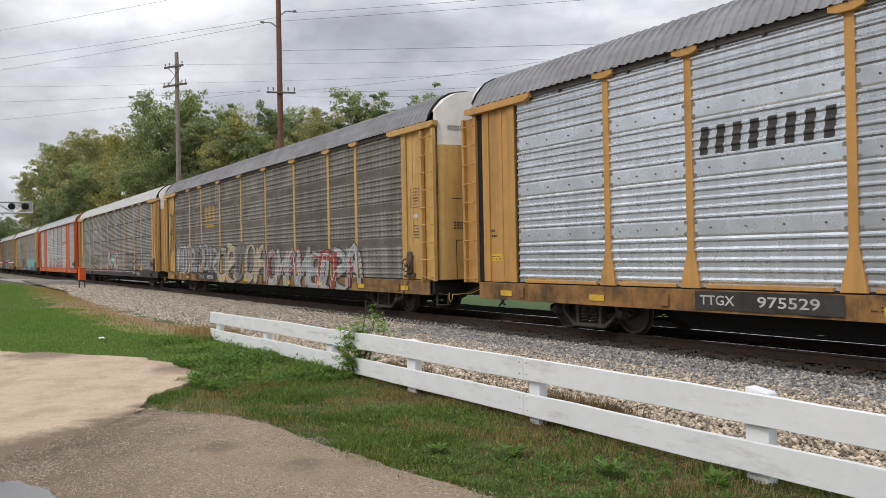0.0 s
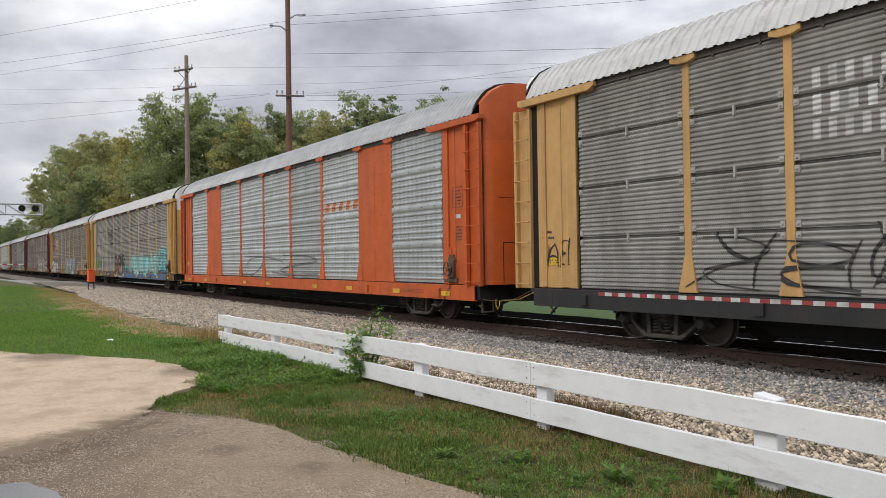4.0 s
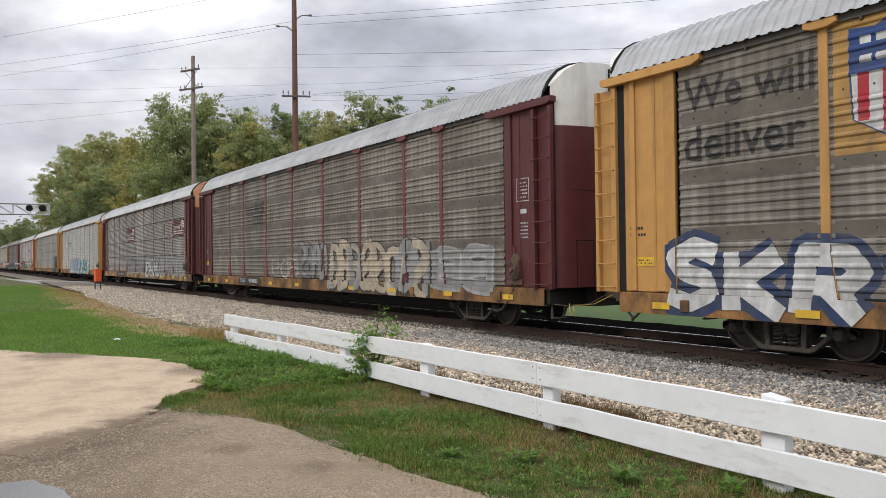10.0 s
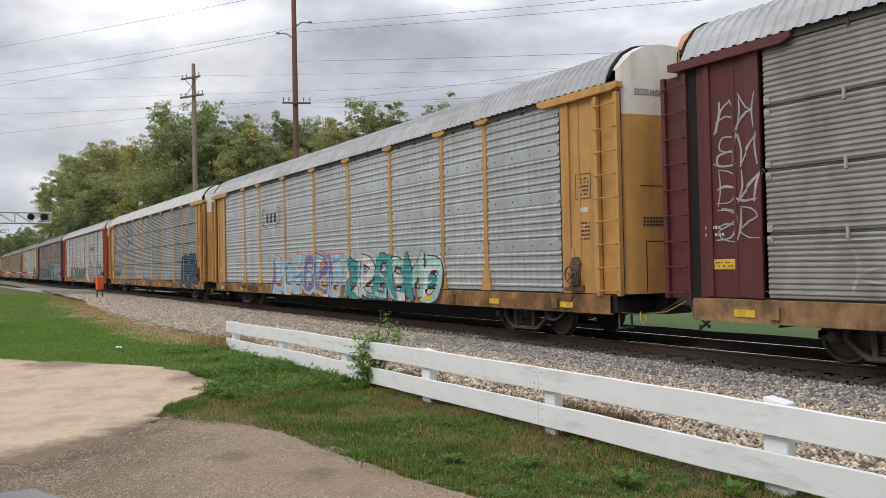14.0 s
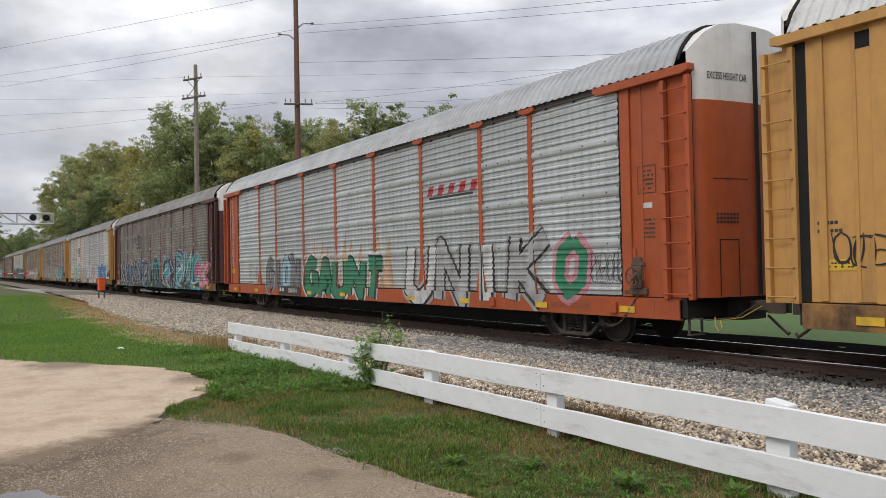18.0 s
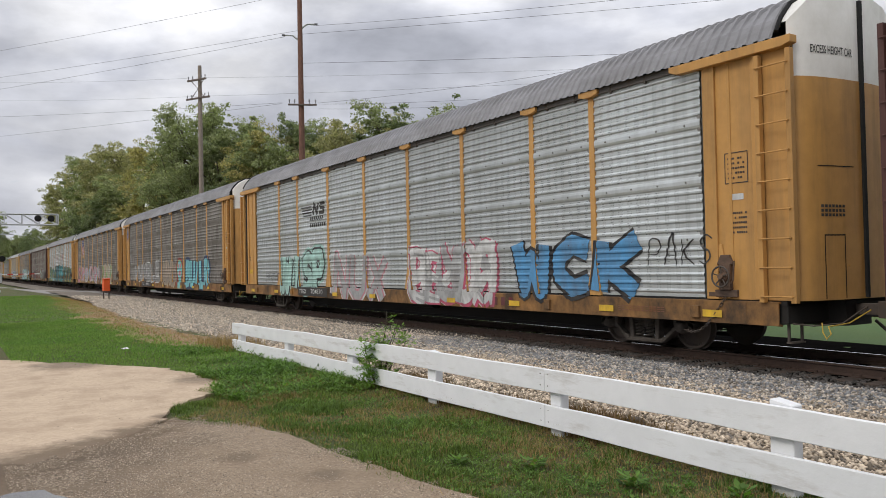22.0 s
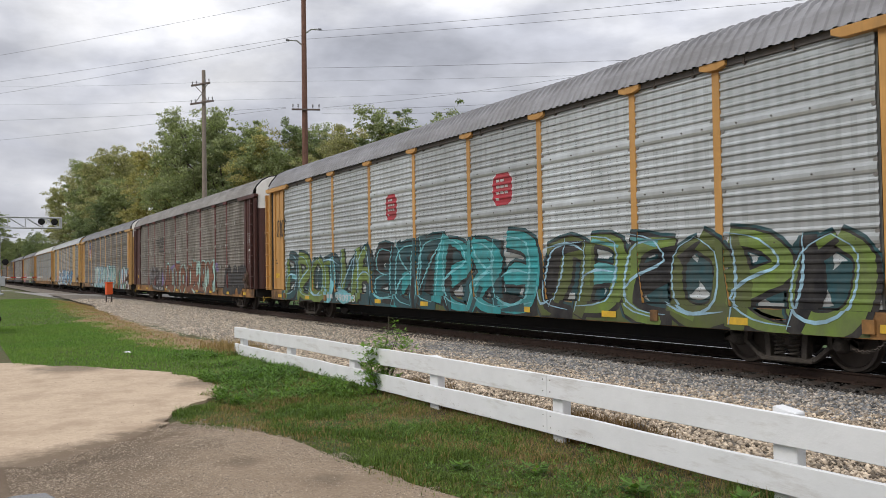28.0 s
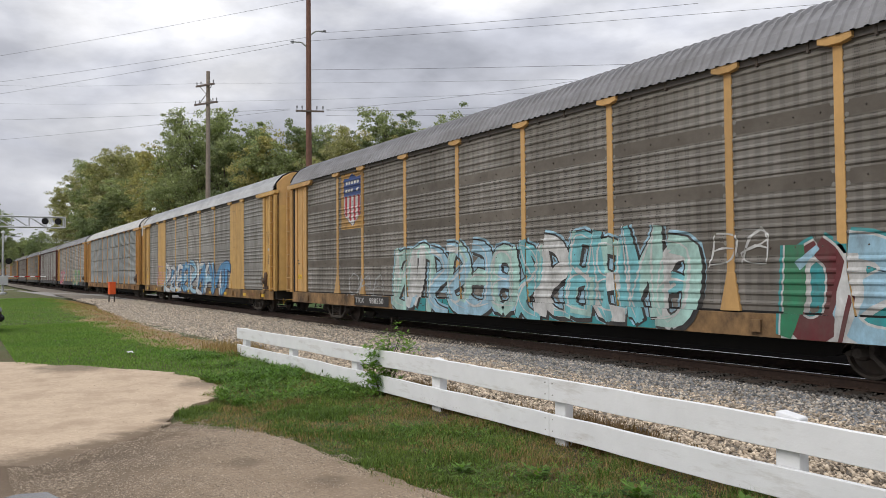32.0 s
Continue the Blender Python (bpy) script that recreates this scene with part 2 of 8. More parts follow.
CLIP_DARK = mat("dull_zinc_notch_plate", (0.24, 0.23, 0.21), None, 0.6, 0.3, 9, 0.1, 60)
CLIP_YELLOW = mat("chipped_yellow_lever_paint", (0.55, 0.36, 0.05), None, 0.6)
EAVE = mat("dark_eave_steel", (0.11, 0.10, 0.092), None, 0.7, 0.1, 6, 0.15, 40, RUST, 0.35, (0.5, 0.7))
SEAM = mat("black_shadow_gap_rubber", (0.012, 0.012, 0.012), None, 0.9)
RAIL_SIDE = mat("rusty_rail_steel", (0.065, 0.038, 0.027), (0.042, 0.027, 0.021), 0.8, 0.1, 12, 0.2, 60, (0.03, 0.024, 0.02), 0.5, (0.45, 0.7))
RAIL_HEAD = mat("polished_rail_head", (0.62, 0.62, 0.62), (0.5, 0.5, 0.5), 0.25, 1.0, 4, 0.05, 60)
TIE = mat("weathered_creosoted_timber", (0.075, 0.055, 0.042), (0.045, 0.034, 0.027), 0.9, 0, 9, 0.4, 30, (0.14, 0.11, 0.09), 0.5, (0.45, 0.7), (0.15, 1, 1), 3, vary=0.25)
WHITE_WOOD = mat("white_painted_board", (0.78, 0.79, 0.80), (0.70, 0.71, 0.72), 0.55, 0, 3.0, 0.25, 24.0, (0.33, 0.29, 0.23), 0.55, (0.54, 0.74), (0.3, 1, 1.6), 5.0, vary=0.03)
GREY_WOOD = mat("weathered_grey_timber", (0.30, 0.25, 0.21), (0.20, 0.165, 0.135), 0.85, 0, 5, 0.4, 20, (0.12, 0.09, 0.07), 0.4, (0.45, 0.7), (1, 1, 0.06), 4)
BROWN_WOOD = mat("brown_treated_pole_timber", (0.20, 0.098, 0.068), (0.13, 0.066, 0.048), 0.8, 0, 5, 0.4, 20, (0.06, 0.04, 0.03), 0.5, (0.45, 0.7), (1, 1, 0.06), 4)
ARM_WOOD = mat("dark_crossarm_timber", (0.14, 0.11, 0.095), None, 0.85, 0, 8, 0.3, 30)
CABLE = mat("dark_cable", (0.13, 0.13, 0.14), None, 0.6, 0, 5, 0)
CERAMIC = mat("grey_ceramic_insulator", (0.22, 0.22, 0.24), None, 0.3, 0, 5, 0)
ALU = mat("weathered_aluminium", (0.58, 0.59, 0.60), (0.46, 0.47, 0.48), 0.4, 0.6, 5, 0.08, 40)
ORANGE_BOX = mat("bright_orange_plastic", (0.80, 0.13, 0.03), (0.7, 0.1, 0.025), 0.5, 0, 4, 0.1, 30)
BLACK_PAINT = mat("glossy_black_car_paint", (0.012, 0.012, 0.014), None, 0.15, 0, 5, 0)
LENS_RED = mat("dark_red_lens", (0.09, 0.008, 0.008), None, 0.2, 0, 5, 0)
GATE_RED = mat("red_reflective_stripe", (0.50, 0.025, 0.02), None, 0.5, 0, 5, 0)
GATE_WHITE = mat("white_reflective_stripe", (0.80, 0.80, 0.80), None, 0.5, 0, 5, 0)
BARK = mat("grey_brown_bark", (0.13, 0.105, 0.085), (0.07, 0.055, 0.045), 0.9, 0, 4, 0.6, 12)


def leafy(name, c1, c2, island=0.45):
    m = mat(name, c1, c2, 0.65, 0, 0.35, 0, island=island, spec=0.25)
    nt = m.node_tree
    if "Translucent BSDF" not in nt.nodes:
        b = nt.nodes["Principled BSDF"]
        col = b.inputs["Base Color"].links[0].from_socket
        tr = nd(nt, "ShaderNodeBsdfTranslucent", (mixc(nt, 1.0, col, (1.1, 1.25, 0.6), "MULTIPLY"),))
        mx = nd(nt, "ShaderNodeMixShader", (0.42, b.outputs[0], tr.outputs[0]))
        nt.links.new(mx.outputs[0], nt.nodes["Material Output"].inputs[0])
    return m


LEAF = [leafy("leaf_green", (0.24, 0.275, 0.155), (0.325, 0.345, 0.19)),
        leafy("leaf_olive", (0.315, 0.305, 0.175), (0.395, 0.365, 0.21)),
        leafy("leaf_dark", (0.18, 0.22, 0.13), (0.245, 0.275, 0.16)),
        leafy("leaf_yellowing", (0.35, 0.32, 0.15), (0.43, 0.37, 0.17))]
GRASS = leafy("lawn_grass_blades", (0.085, 0.145, 0.03), (0.16, 0.205, 0.052), 0.65)
LAWN = leafy("mown_lawn_blades", (0.115, 0.235, 0.042), (0.18, 0.275, 0.062), 0.45)
DRYGRASS = leafy("dry_straw_grass", (0.36, 0.245, 0.125), (0.25, 0.165, 0.08), 0.4)
DEADGRASS = leafy("dead_brown_grass", (0.20, 0.125, 0.06), (0.13, 0.08, 0.04), 0.4)
SHRUB = leafy("bright_shrub_leaves", (0.14, 0.27, 0.045), (0.20, 0.32, 0.07), 0.4)
WEED = leafy("broad_weed_leaves", (0.09, 0.175, 0.034), (0.145, 0.23, 0.05), 0.6)
STONE = mat("grey_ballast_stone", (0.42, 0.375, 0.315), (0.25, 0.22, 0.185), 0.85, 0, 9, 0.3, 40, island=0.65)
STONE_TAN = mat("pale_tan_ballast_stone", (0.56, 0.47, 0.36), (0.38, 0.31, 0.23), 0.85, 0, 9, 0.3, 40, island=0.6)


def stain(m, spots, colour, amount, scale=3.0):
    """Damp or dirty spots with uneven edges: (x, y, radius) on a flat piece of ground."""
    nt = m.node_tree
    b = nt.nodes["Principled BSDF"]
    src = b.inputs["Base Color"].links[0].from_socket
    co = nd(nt, "ShaderNodeTexCoord").outputs["Object"]
    nz = nd(nt, "ShaderNodeTexNoise", {"Vector": co, "Scale": scale, "Detail": 8.0, "Roughness": 0.7}).outputs[0]
    f = None
    for x, y, r in spots:
        d = nd(nt, "ShaderNodeVectorMath", {0: co, 1: (x, y, 0.0)}, operation="DISTANCE").outputs["Value"]
        k = mth(nt, "SUBTRACT", 1.0, mth(nt, "DIVIDE", d, r))
        f = k if f is None else mth(nt, "MAXIMUM", f, k)
    f = ramp(nt, mth(nt, "ADD", mth(nt, "MULTIPLY", f, 0.75), mth(nt, "MULTIPLY", nz, 1.1)), [(0.50, 0.0), (0.95, amount)])
    nt.links.new(mixc(nt, f, src, colour), b.inputs["Base Color"])
    return m


# ---- mesh helpers ----
class Shape:
    """Collects vertices and faces of one part."""

    def __init__(self):
        self.v, self.f, self.m = [], [], []

    def add(self, vs, fs, mi=0):
        o = len(self.v)
        self.v += [tuple(p) for p in vs]
        self.f += [tuple(i + o for i in f) for f in fs]
        self.m += [mi] * len(fs)
        return self

    def box(self, x0, x1, y0, y1, z0, z1, mi=0):
        return self.add([(x, y, z) for z in (z0, z1) for y in (y0, y1) for x in (x0, x1)],
                        [(0, 2, 3, 1), (4, 5, 7, 6), (0, 1, 5, 4), (2, 6, 7, 3), (0, 4, 6, 2), (1, 3, 7, 5)], mi)

    def prism(self, pts, d0, d1, axis="y", mi=0):
        """A polygon of 2D points, swept along an axis from d0 to d1."""
        def p3(p, d):
            return {"x": (d, p[0], p[1]), "y": (p[0], d, p[1]), "z": (p[0], p[1], d)}[axis]
        n = len(pts)
        fs = [tuple(range(n)), tuple(range(2 * n - 1, n - 1, -1))] + [(i, i + n, (i + 1) % n + n, (i + 1) % n) for i in range(n)]
        return self.add([p3(p, d0) for p in pts] + [p3(p, d1) for p in pts], fs, mi)

    def lathe(self, prof, axis="y", n=20, c=(0, 0, 0), mi=0):
        """Turns (radius, along) pairs about an axis through c."""
        vs, fs = [], []
        for i in range(n):
            a = 2 * math.pi * i / n
            for r, d in prof:
                p, q = r * math.cos(a), r * math.sin(a)
                w = {"x": (d, p, q), "y": (p, d, q), "z": (p, q, d)}[axis]
                vs.append((w[0] + c[0], w[1] + c[1], w[2] + c[2]))
        k = len(prof)
        for i in range(n):
            for j in range(k - 1):
                a, b = i * k + j, ((i + 1) % n) * k + j
                fs.append((a, a + 1, b + 1, b))
        for j in (0, k - 1):
            if prof[j][0] > 1e-6:
                fs.append(tuple(i * k + j for i in range(n)))
        return self.add(vs, fs, mi)

    def tube(self, pts, r, n=6, mi=0, r2=None):
        pts = [Vector(p) for p in pts]
        vs, fs = [], []
        for i, p in enumerate(pts):
            d = (pts[min(i + 1, len(pts) - 1)] - pts[max(i - 1, 0)]).normalized()
            s = d.orthogonal().normalized() if i == 0 else (s - d * s.dot(d)).normalized()
            t = d.cross(s)
            rr = r if r2 is None else r + (r2 - r) * i / (len(pts) - 1)
            vs += [p + (s * math.cos(2 * math.pi * k / n) + t * math.sin(2 * math.pi * k / n)) * rr for k in range(n)]
        for i in range(len(pts) - 1):
            for k in range(n):
                fs.append((i * n + k, i * n + (k + 1) % n, (i + 1) * n + (k + 1) % n, (i + 1) * n + k))
        fs += [tuple(range(n - 1, -1, -1)), tuple((len(pts) - 1) * n + k for k in range(n))]
        return self.add(vs, fs, mi)

    def mesh(self, name, mats, bevel=0.0, smooth=False, weld=False):
        me = bpy.data.meshes.new(name)
        me.from_pydata(self.v, [], self.f)
        for m in mats if isinstance(mats, (list, tuple)) else [mats]:
            me.materials.append(m)
        me.polygons.foreach_set("material_index", self.m)
        bm = bmesh.new()
        bm.from_mesh(me)
        if weld:
            bmesh.ops.remove_doubles(bm, verts=bm.verts, dist=2e-4)
        else:
            bmesh.ops.recalc_face_normals(bm, faces=bm.faces)
        if bevel:
            bmesh.ops.bevel(bm, geom=[e for e in bm.edges if len(e.link_faces) == 2 and e.calc_face_angle() > 0.6], offset=bevel,
                            segments=1, affect="EDGES", clamp_overlap=True)
        bm.to_mesh(me)
        bm.free()
        if smooth:
            me.shade_smooth()
            try:
                me.set_sharp_from_angle(angle=radians(35))
            except AttributeError:
                pass
        me.update()
        return me


def quads_mesh(name, verts, faces, mats, mat_index=None):
    """A large mesh from arrays: faces is an (n, k) array."""
    verts, faces = np.asarray(verts, np.float32), np.asarray(faces, np.int32)
    me = bpy.data.meshes.new(name)
    n, k = faces.shape
    me.vertices.add(len(verts))
    me.vertices.foreach_set("co", verts.ravel())
    me.loops.add(n * k)
    me.loops.foreach_set("vertex_index", faces.ravel())
    me.polygons.add(n)
    me.polygons.foreach_set("loop_start", np.arange(0, n * k, k, dtype=np.int32))
    for m in mats if isinstance(mats, (list, tuple)) else [mats]:
        me.materials.append(m)
    if mat_index is not None:
        me.polygons.foreach_set("material_index", np.asarray(mat_index, np.int32))
    me.update(calc_edges=True)
    return me


def part(name, me, parent, m=None, label=""):
    ob = new(name, me)
    ob.parent = parent
    if m is not None:
        ob.matrix_basis = m
    return tagged(ob, label)


def thing(name, label, category, m=None, group="", me=None, kind=""):
    ob = new(name, me)
    if m is not None:
        ob.matrix_basis = m
    return tagged(ob, label, category, group, kind)


def fbm(x, y, s=1.0):
    return noise.fractal(Vector((x * s, y * s, 3.7)), 0.8, 2.0, 4)


# ---- the plan: the track runs along x, the train towards +x ----
TRACK_Y, RAIL_Z = 12.39, -0.146
CAR_PITCH = 28.6
POSTS = (1.406, 4.235, 7.073, 9.026)
PANEL_END = 11.82


def ground_z(x, y):
    k = min(max((y - 4.4) / 3.2, 0), 1)
    z = -0.36 * k * k * (3 - 2 * k)
    k2 = min(max((y - 18) / 14, 0), 1)
    z += 0.46 * k2 * k2 * (3 - 2 * k2)
    if -60 < x < 12 and -14 < y < 9:
        z += 0.014 * fbm(x, y, 0.5)
    return z


# ---- ground ----
def mat_ground():
    m = mat("grass_and_soil", (0.045, 0.075, 0.018), (0.10, 0.11, 0.036), 0.9, 0, 26.0, 0.9, 60, (0.12, 0.083, 0.045), 0.7, (0.44, 0.62), (1, 1, 1), 0.9, bdist=0.03)
    # worn dark soil along the foot of the fence
    stain(m, [(x, 4.45 + 0.12 * math.sin(3.1 * x), 0.42) for x in np.arange(-9.2, -1.5, 0.55)], (0.055, 0.04, 0.028), 0.9)
    return m


def build_ground():
    def axis(lo, a, b, hi, step, grow):
        v = list(np.arange(a, b + 1e-6, step))
        d = step
        while v[-1] < hi:
            d *= grow
            v.append(v[-1] + d)
        d = step
        while v[0] > lo:
            d *= grow
            v.insert(0, v[0] - d)
        return v
    xs, ys = axis(-2600, -40, 8, 2600, 0.5, 1.16), axis(-2600, -8, 26, 2600, 0.5, 1.16)
    vs = [(x, y, ground_z(x, y)) for y in ys for x in xs]
    n = len(xs)
    fs = [(j * n + i, j * n + i + 1, (j + 1) * n + i + 1, (j + 1) * n + i) for j in range(len(ys) - 1) for i in range(n - 1)]
    far = mat("far_meadow_grass", (0.055, 0.11, 0.024), (0.08, 0.125, 0.032), 0.9, 0, 0.5, 0.5, 9, (0.10, 0.12, 0.04), 0.5, (0.5, 0.7), (1, 1, 1), 0.3, bdist=0.05)
    mi = [1 if ys[j] > 14 else 0 for j in range(len(ys) - 1) for i in range(n - 1)]
    thing("ground", "mown green lawn and bare soil beside the railway", "ground", me=quads_mesh("ground", vs, fs, [mat_ground(), far], mi), kind="structure")


def outline_sheet(name, pts, z, m, label, category, rough=0.12, thick=0.06, step=0.25, flat=False):
    """A flat slab with a broken, uneven outline."""
    ring = []
    n = len(pts)
    for i in range(n):
        a, b = Vector(pts[i]), Vector(pts[(i + 1) % n])
        k = max(1, int((b - a).length / step))
        nrm = Vector((-(b - a).y, (b - a).x)).normalized()
        for j in range(k):
            p = a.lerp(b, j / k)
            ring.append(p + nrm * rough * (fbm(p.x, p.y, 1.6) + 0.6 * fbm(p.x + 9, p.y, 6)))
    bm = bmesh.new()
    top = [bm.verts.new((p.x, p.y, z + (0 if flat else ground_z(p.x, p.y)))) for p in ring]
    f = bm.faces.new(top)
    ext = bmesh.ops.extrude_face_region(bm, geom=[f])
    for v in ext["geom"]:
        if isinstance(v, bmesh.types.BMVert):
            v.co.z -= thick
    bmesh.ops.triangulate(bm, faces=bm.faces[:])
    bmesh.ops.recalc_face_normals(bm, faces=bm.faces[:])
    me = bpy.data.meshes.new(name)
    bm.to_mesh(me)
    bm.free()
    me.materials.append(m)
    return thing(name, label, category, me=me, kind="structure")


CONCRETE = mat("pale_worn_concrete", (0.53, 0.415, 0.295), (0.42, 0.32, 0.225), 0.85, 0, 24, 0.5, 90, (0.33, 0.245, 0.17), 0.7, (0.44, 0.66), (1, 1, 1), 1.7, bdist=0.006)
GRAVEL = mat("packed_gravel_and_dirt", (0.36, 0.275, 0.19), (0.22, 0.165, 0.113), 0.95, 0, 34, 0.9, 60, (0.20, 0.15, 0.10), 0.65, (0.44, 0.66), (1, 1, 1), 1.3, bdist=0.02)
DIRT = mat("dark_damp_soil", (0.10, 0.078, 0.06), (0.15, 0.12, 0.09), 0.9, 0, 6, 0.6, 30, bdist=0.02)
PUDDLE = mat("puddle_water", (0.06, 0.052, 0.042), None, 0.13, 0, 5, 0, spec=1.0)
PUDDLE.node_tree.nodes["Principled BSDF"].inputs["IOR"].default_value = 2.3
DRYSOIL = mat("dry_tan_soil", (0.33, 0.225, 0.13), (0.235, 0.155, 0.085), 0.95, 0, 6, 0.7, 40, (0.16, 0.14, 0.06), 0.55, (0.48, 0.66), (1, 1, 1), 1.5, bdist=0.02)
JOINT = ((-8.3, 1.9, 0.26), (-7.9, 1.7, 0.34), (-7.6, 1.45, 0.46), (-7.3, 1.15, 0.56), (-7.0, 0.8, 0.7), (-6.8, 0.45, 0.75))
stain(CONCRETE, ((-10.9, 2.95, 0.6), (-14.0, 1.6, 0.8)), (0.16, 0.12, 0.08), 0.8)
stain(CONCRETE, JOINT, (0.15, 0.108, 0.07), 0.95)
stain(GRAVEL, JOINT, (0.15, 0.108, 0.07), 0.95)
stain(GRAVEL, ((-6.8, 0.9, 0.9), (-6.1, 0.6, 0.9), (-5.2, 0.5, 0.6), (-7.0, 1.75, 0.35), (-6.15, 1.9, 0.22), (-5.27, 2.22, 0.2), (-7.7, 2.15, 0.35)), (0.125, 0.092, 0.062), 0.6)
BALLAST = mat("crushed_stone_bed", (0.24, 0.21, 0.17), (0.11, 0.095, 0.078), 0.95, 0, 22, 1.0, 26, (0.36, 0.30, 0.23), 0.5, (0.5, 0.68), (1, 1, 1), 0.5, bdist=0.05)
BROWN_BED = mat("brown_track_bed", (0.04, 0.031, 0.025), (0.026, 0.021, 0.018), 0.9, 0, 14, 0.8, 26, (0.09, 0.065, 0.045), 0.5, (0.5, 0.7), (1, 1, 1), 1.2, bdist=0.03)
# near-black bed colour: the shade below the train is painted in
UNDER_SHADE = mat("under_train_shade_black", (0.008, 0.0075, 0.007), (0.005, 0.005, 0.005), 1.0, 0, 14, 0.8, 26, (0.013, 0.011, 0.010), 0.5, (0.5, 0.7), (1, 1, 1), 1.2, spec=0.0, bdist=0.03)
ASPHALT = mat("pale_old_asphalt", (0.30, 0.285, 0.265), (0.24, 0.23, 0.215), 0.9, 0, 2, 0.3, 30)

BALLAST_PROF = ((4.55, -0.03), (5.2, -0.07), (6.5, -0.14), (8.5, -0.22), (10.0, -0.285), (10.7, -0.335), (11.0, -0.34), (13.8, -0.34), (14.8, -0.34), (16.4, -0.35), (16.9, -0.36))


def ballast_z(y):
    return float(np.interp(y, [p[0] for p in BALLAST_PROF], [p[1] for p in BALLAST_PROF]))


def ballast_edge(x):
    e = float(np.interp(x, (-72, -47, -34, -27, -20, -15.5, -14.2, 10), (7.2, 6.4, 5.0, 4.45, 4.25, 4.45, 4.9, 4.75)))
    return e + 0.28 * fbm(x, 2.0, 0.7) + 0.1 * fbm(x, 8.0, 3)


def build_ballast():
    xs = list(np.arange(-700, -80, 20)) + list(np.arange(-80, 14, 0.5)) + list(np.arange(14, 340, 20))
    ys = [p[0] for p in BALLAST_PROF][1:]
    vs, fs = [], []
    row = [None] + [5.6, 6.2, 7.0, 7.8, 8.6, 9.4, 10.0, 10.65, 11, 12.4, 13.8, 14.8, 15.6, 16.4, 16.9]
    n = len(row)
    for x in xs:
        e = ballast_edge(x)
        for y in row:
            yy = e if y is None else max(y, e + 0.02 * row.index(y))
            z = max(ballast_z(yy), ground_z(x, yy) + 0.012) - (0.03 if y is None else 0) + (0.02 * fbm(x, yy, 1.2) if y else 0)
            vs.append((x, yy, z if y != 16.9 else z - 0.1))
    for i in range(len(xs) - 1):
        for j in range(n - 1):
            fs.append((i * n + j, i * n + j + 1, (i + 1) * n + j + 1, (i + 1) * n + j)[::-1])
    # 1: brown strip at the tie ends, 2: painted shade under and behind the train
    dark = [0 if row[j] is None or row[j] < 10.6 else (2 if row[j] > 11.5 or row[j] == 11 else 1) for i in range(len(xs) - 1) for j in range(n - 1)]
    thing("ballast_bed", "grey and tan crushed stone bed, brown at the tie ends, under-train shade painted black", "ballast", me=quads_mesh("ballast_bed", vs, fs, [BALLAST, BROWN_BED, UNDER_SHADE], dark), kind="structure")


def field(f, x0, x1, y0, y1, step):
    """Samples f(x, y) on a grid once, to look it up for many points."""
    nx, ny = int((x1 - x0) / step) + 1, int((y1 - y0) / step) + 1
    g = np.array([[float(f(x0 + i * step, y0 + j * step)) for j in range(ny)] for i in range(nx)])

    def at(x, y):
        i = np.clip(((x - x0) / step + 0.5).astype(int), 0, nx - 1)
        j = np.clip(((y - y0) / step + 0.5).astype(int), 0, ny - 1)
        return g[i, j]
    return at


def stones(name, count, area, size, mats, seed, label, zf, squash=0.7, keep=None, proud=0.25):
    """Loose stones, each a small uneven lump."""
    rng = np.random.default_rng(seed)
    base = np.array([(1, 0, 0), (-1, 0, 0), (0, 1, 0), (0, -1, 0), (0, 0, 1), (0, 0, -1)], float)
    tri = np.array([(0, 2, 4), (2, 1, 4), (1, 3, 4), (3, 0, 4), (2, 0, 5), (1, 2, 5), (3, 1, 5), (0, 3, 5)])
    x = rng.uniform(area[0], area[1], count)
    y = rng.uniform(area[2], area[3], count)
    if keep is not None:
        k = field(keep, *area, 0.06 if area[1] - area[0] < 16 else 0.15)(x, y) > rng.random(count)
        x, y = x[k], y[k]
    n = len(x)
    s = rng.uniform(size[0], size[1], n) * rng.uniform(0.7, 1.2, n)
    v = base[None] * rng.uniform(0.65, 1.25, (n, 6, 1)) + rng.normal(0, 0.16, (n, 6, 3))
    v[:, :, 2] *= squash
    a = rng.uniform(0, 6.28, n)
    c, d = np.cos(a)[:, None], np.sin(a)[:, None]
    vx, vy = v[:, :, 0] * c - v[:, :, 1] * d, v[:, :, 0] * d + v[:, :, 1] * c
    tl = rng.normal(0, 0.35, (n, 1))
    vz = v[:, :, 2] + vx * tl
    z = field(zf, *area, 0.25)(x, y)
    V = np.stack([vx * s[:, None] + x[:, None], vy * s[:, None] + y[:, None], vz * s[:, None] + z[:, None] + proud * s[:, None]], -1).reshape(-1, 3)
    F = (tri[None] + (np.arange(n) * 6)[:, None, None]).reshape(-1, 3)
    mi = np.repeat((rng.random(n) < 0.5).astype(np.int32), 8) if len(mats) > 1 else None
    return thing(name, label, "stones", me=quads_mesh(name, V, F, mats, mi), kind="stuff")


GROUND_AT = field(ground_z, -64, 12, -14, 12, 0.15)


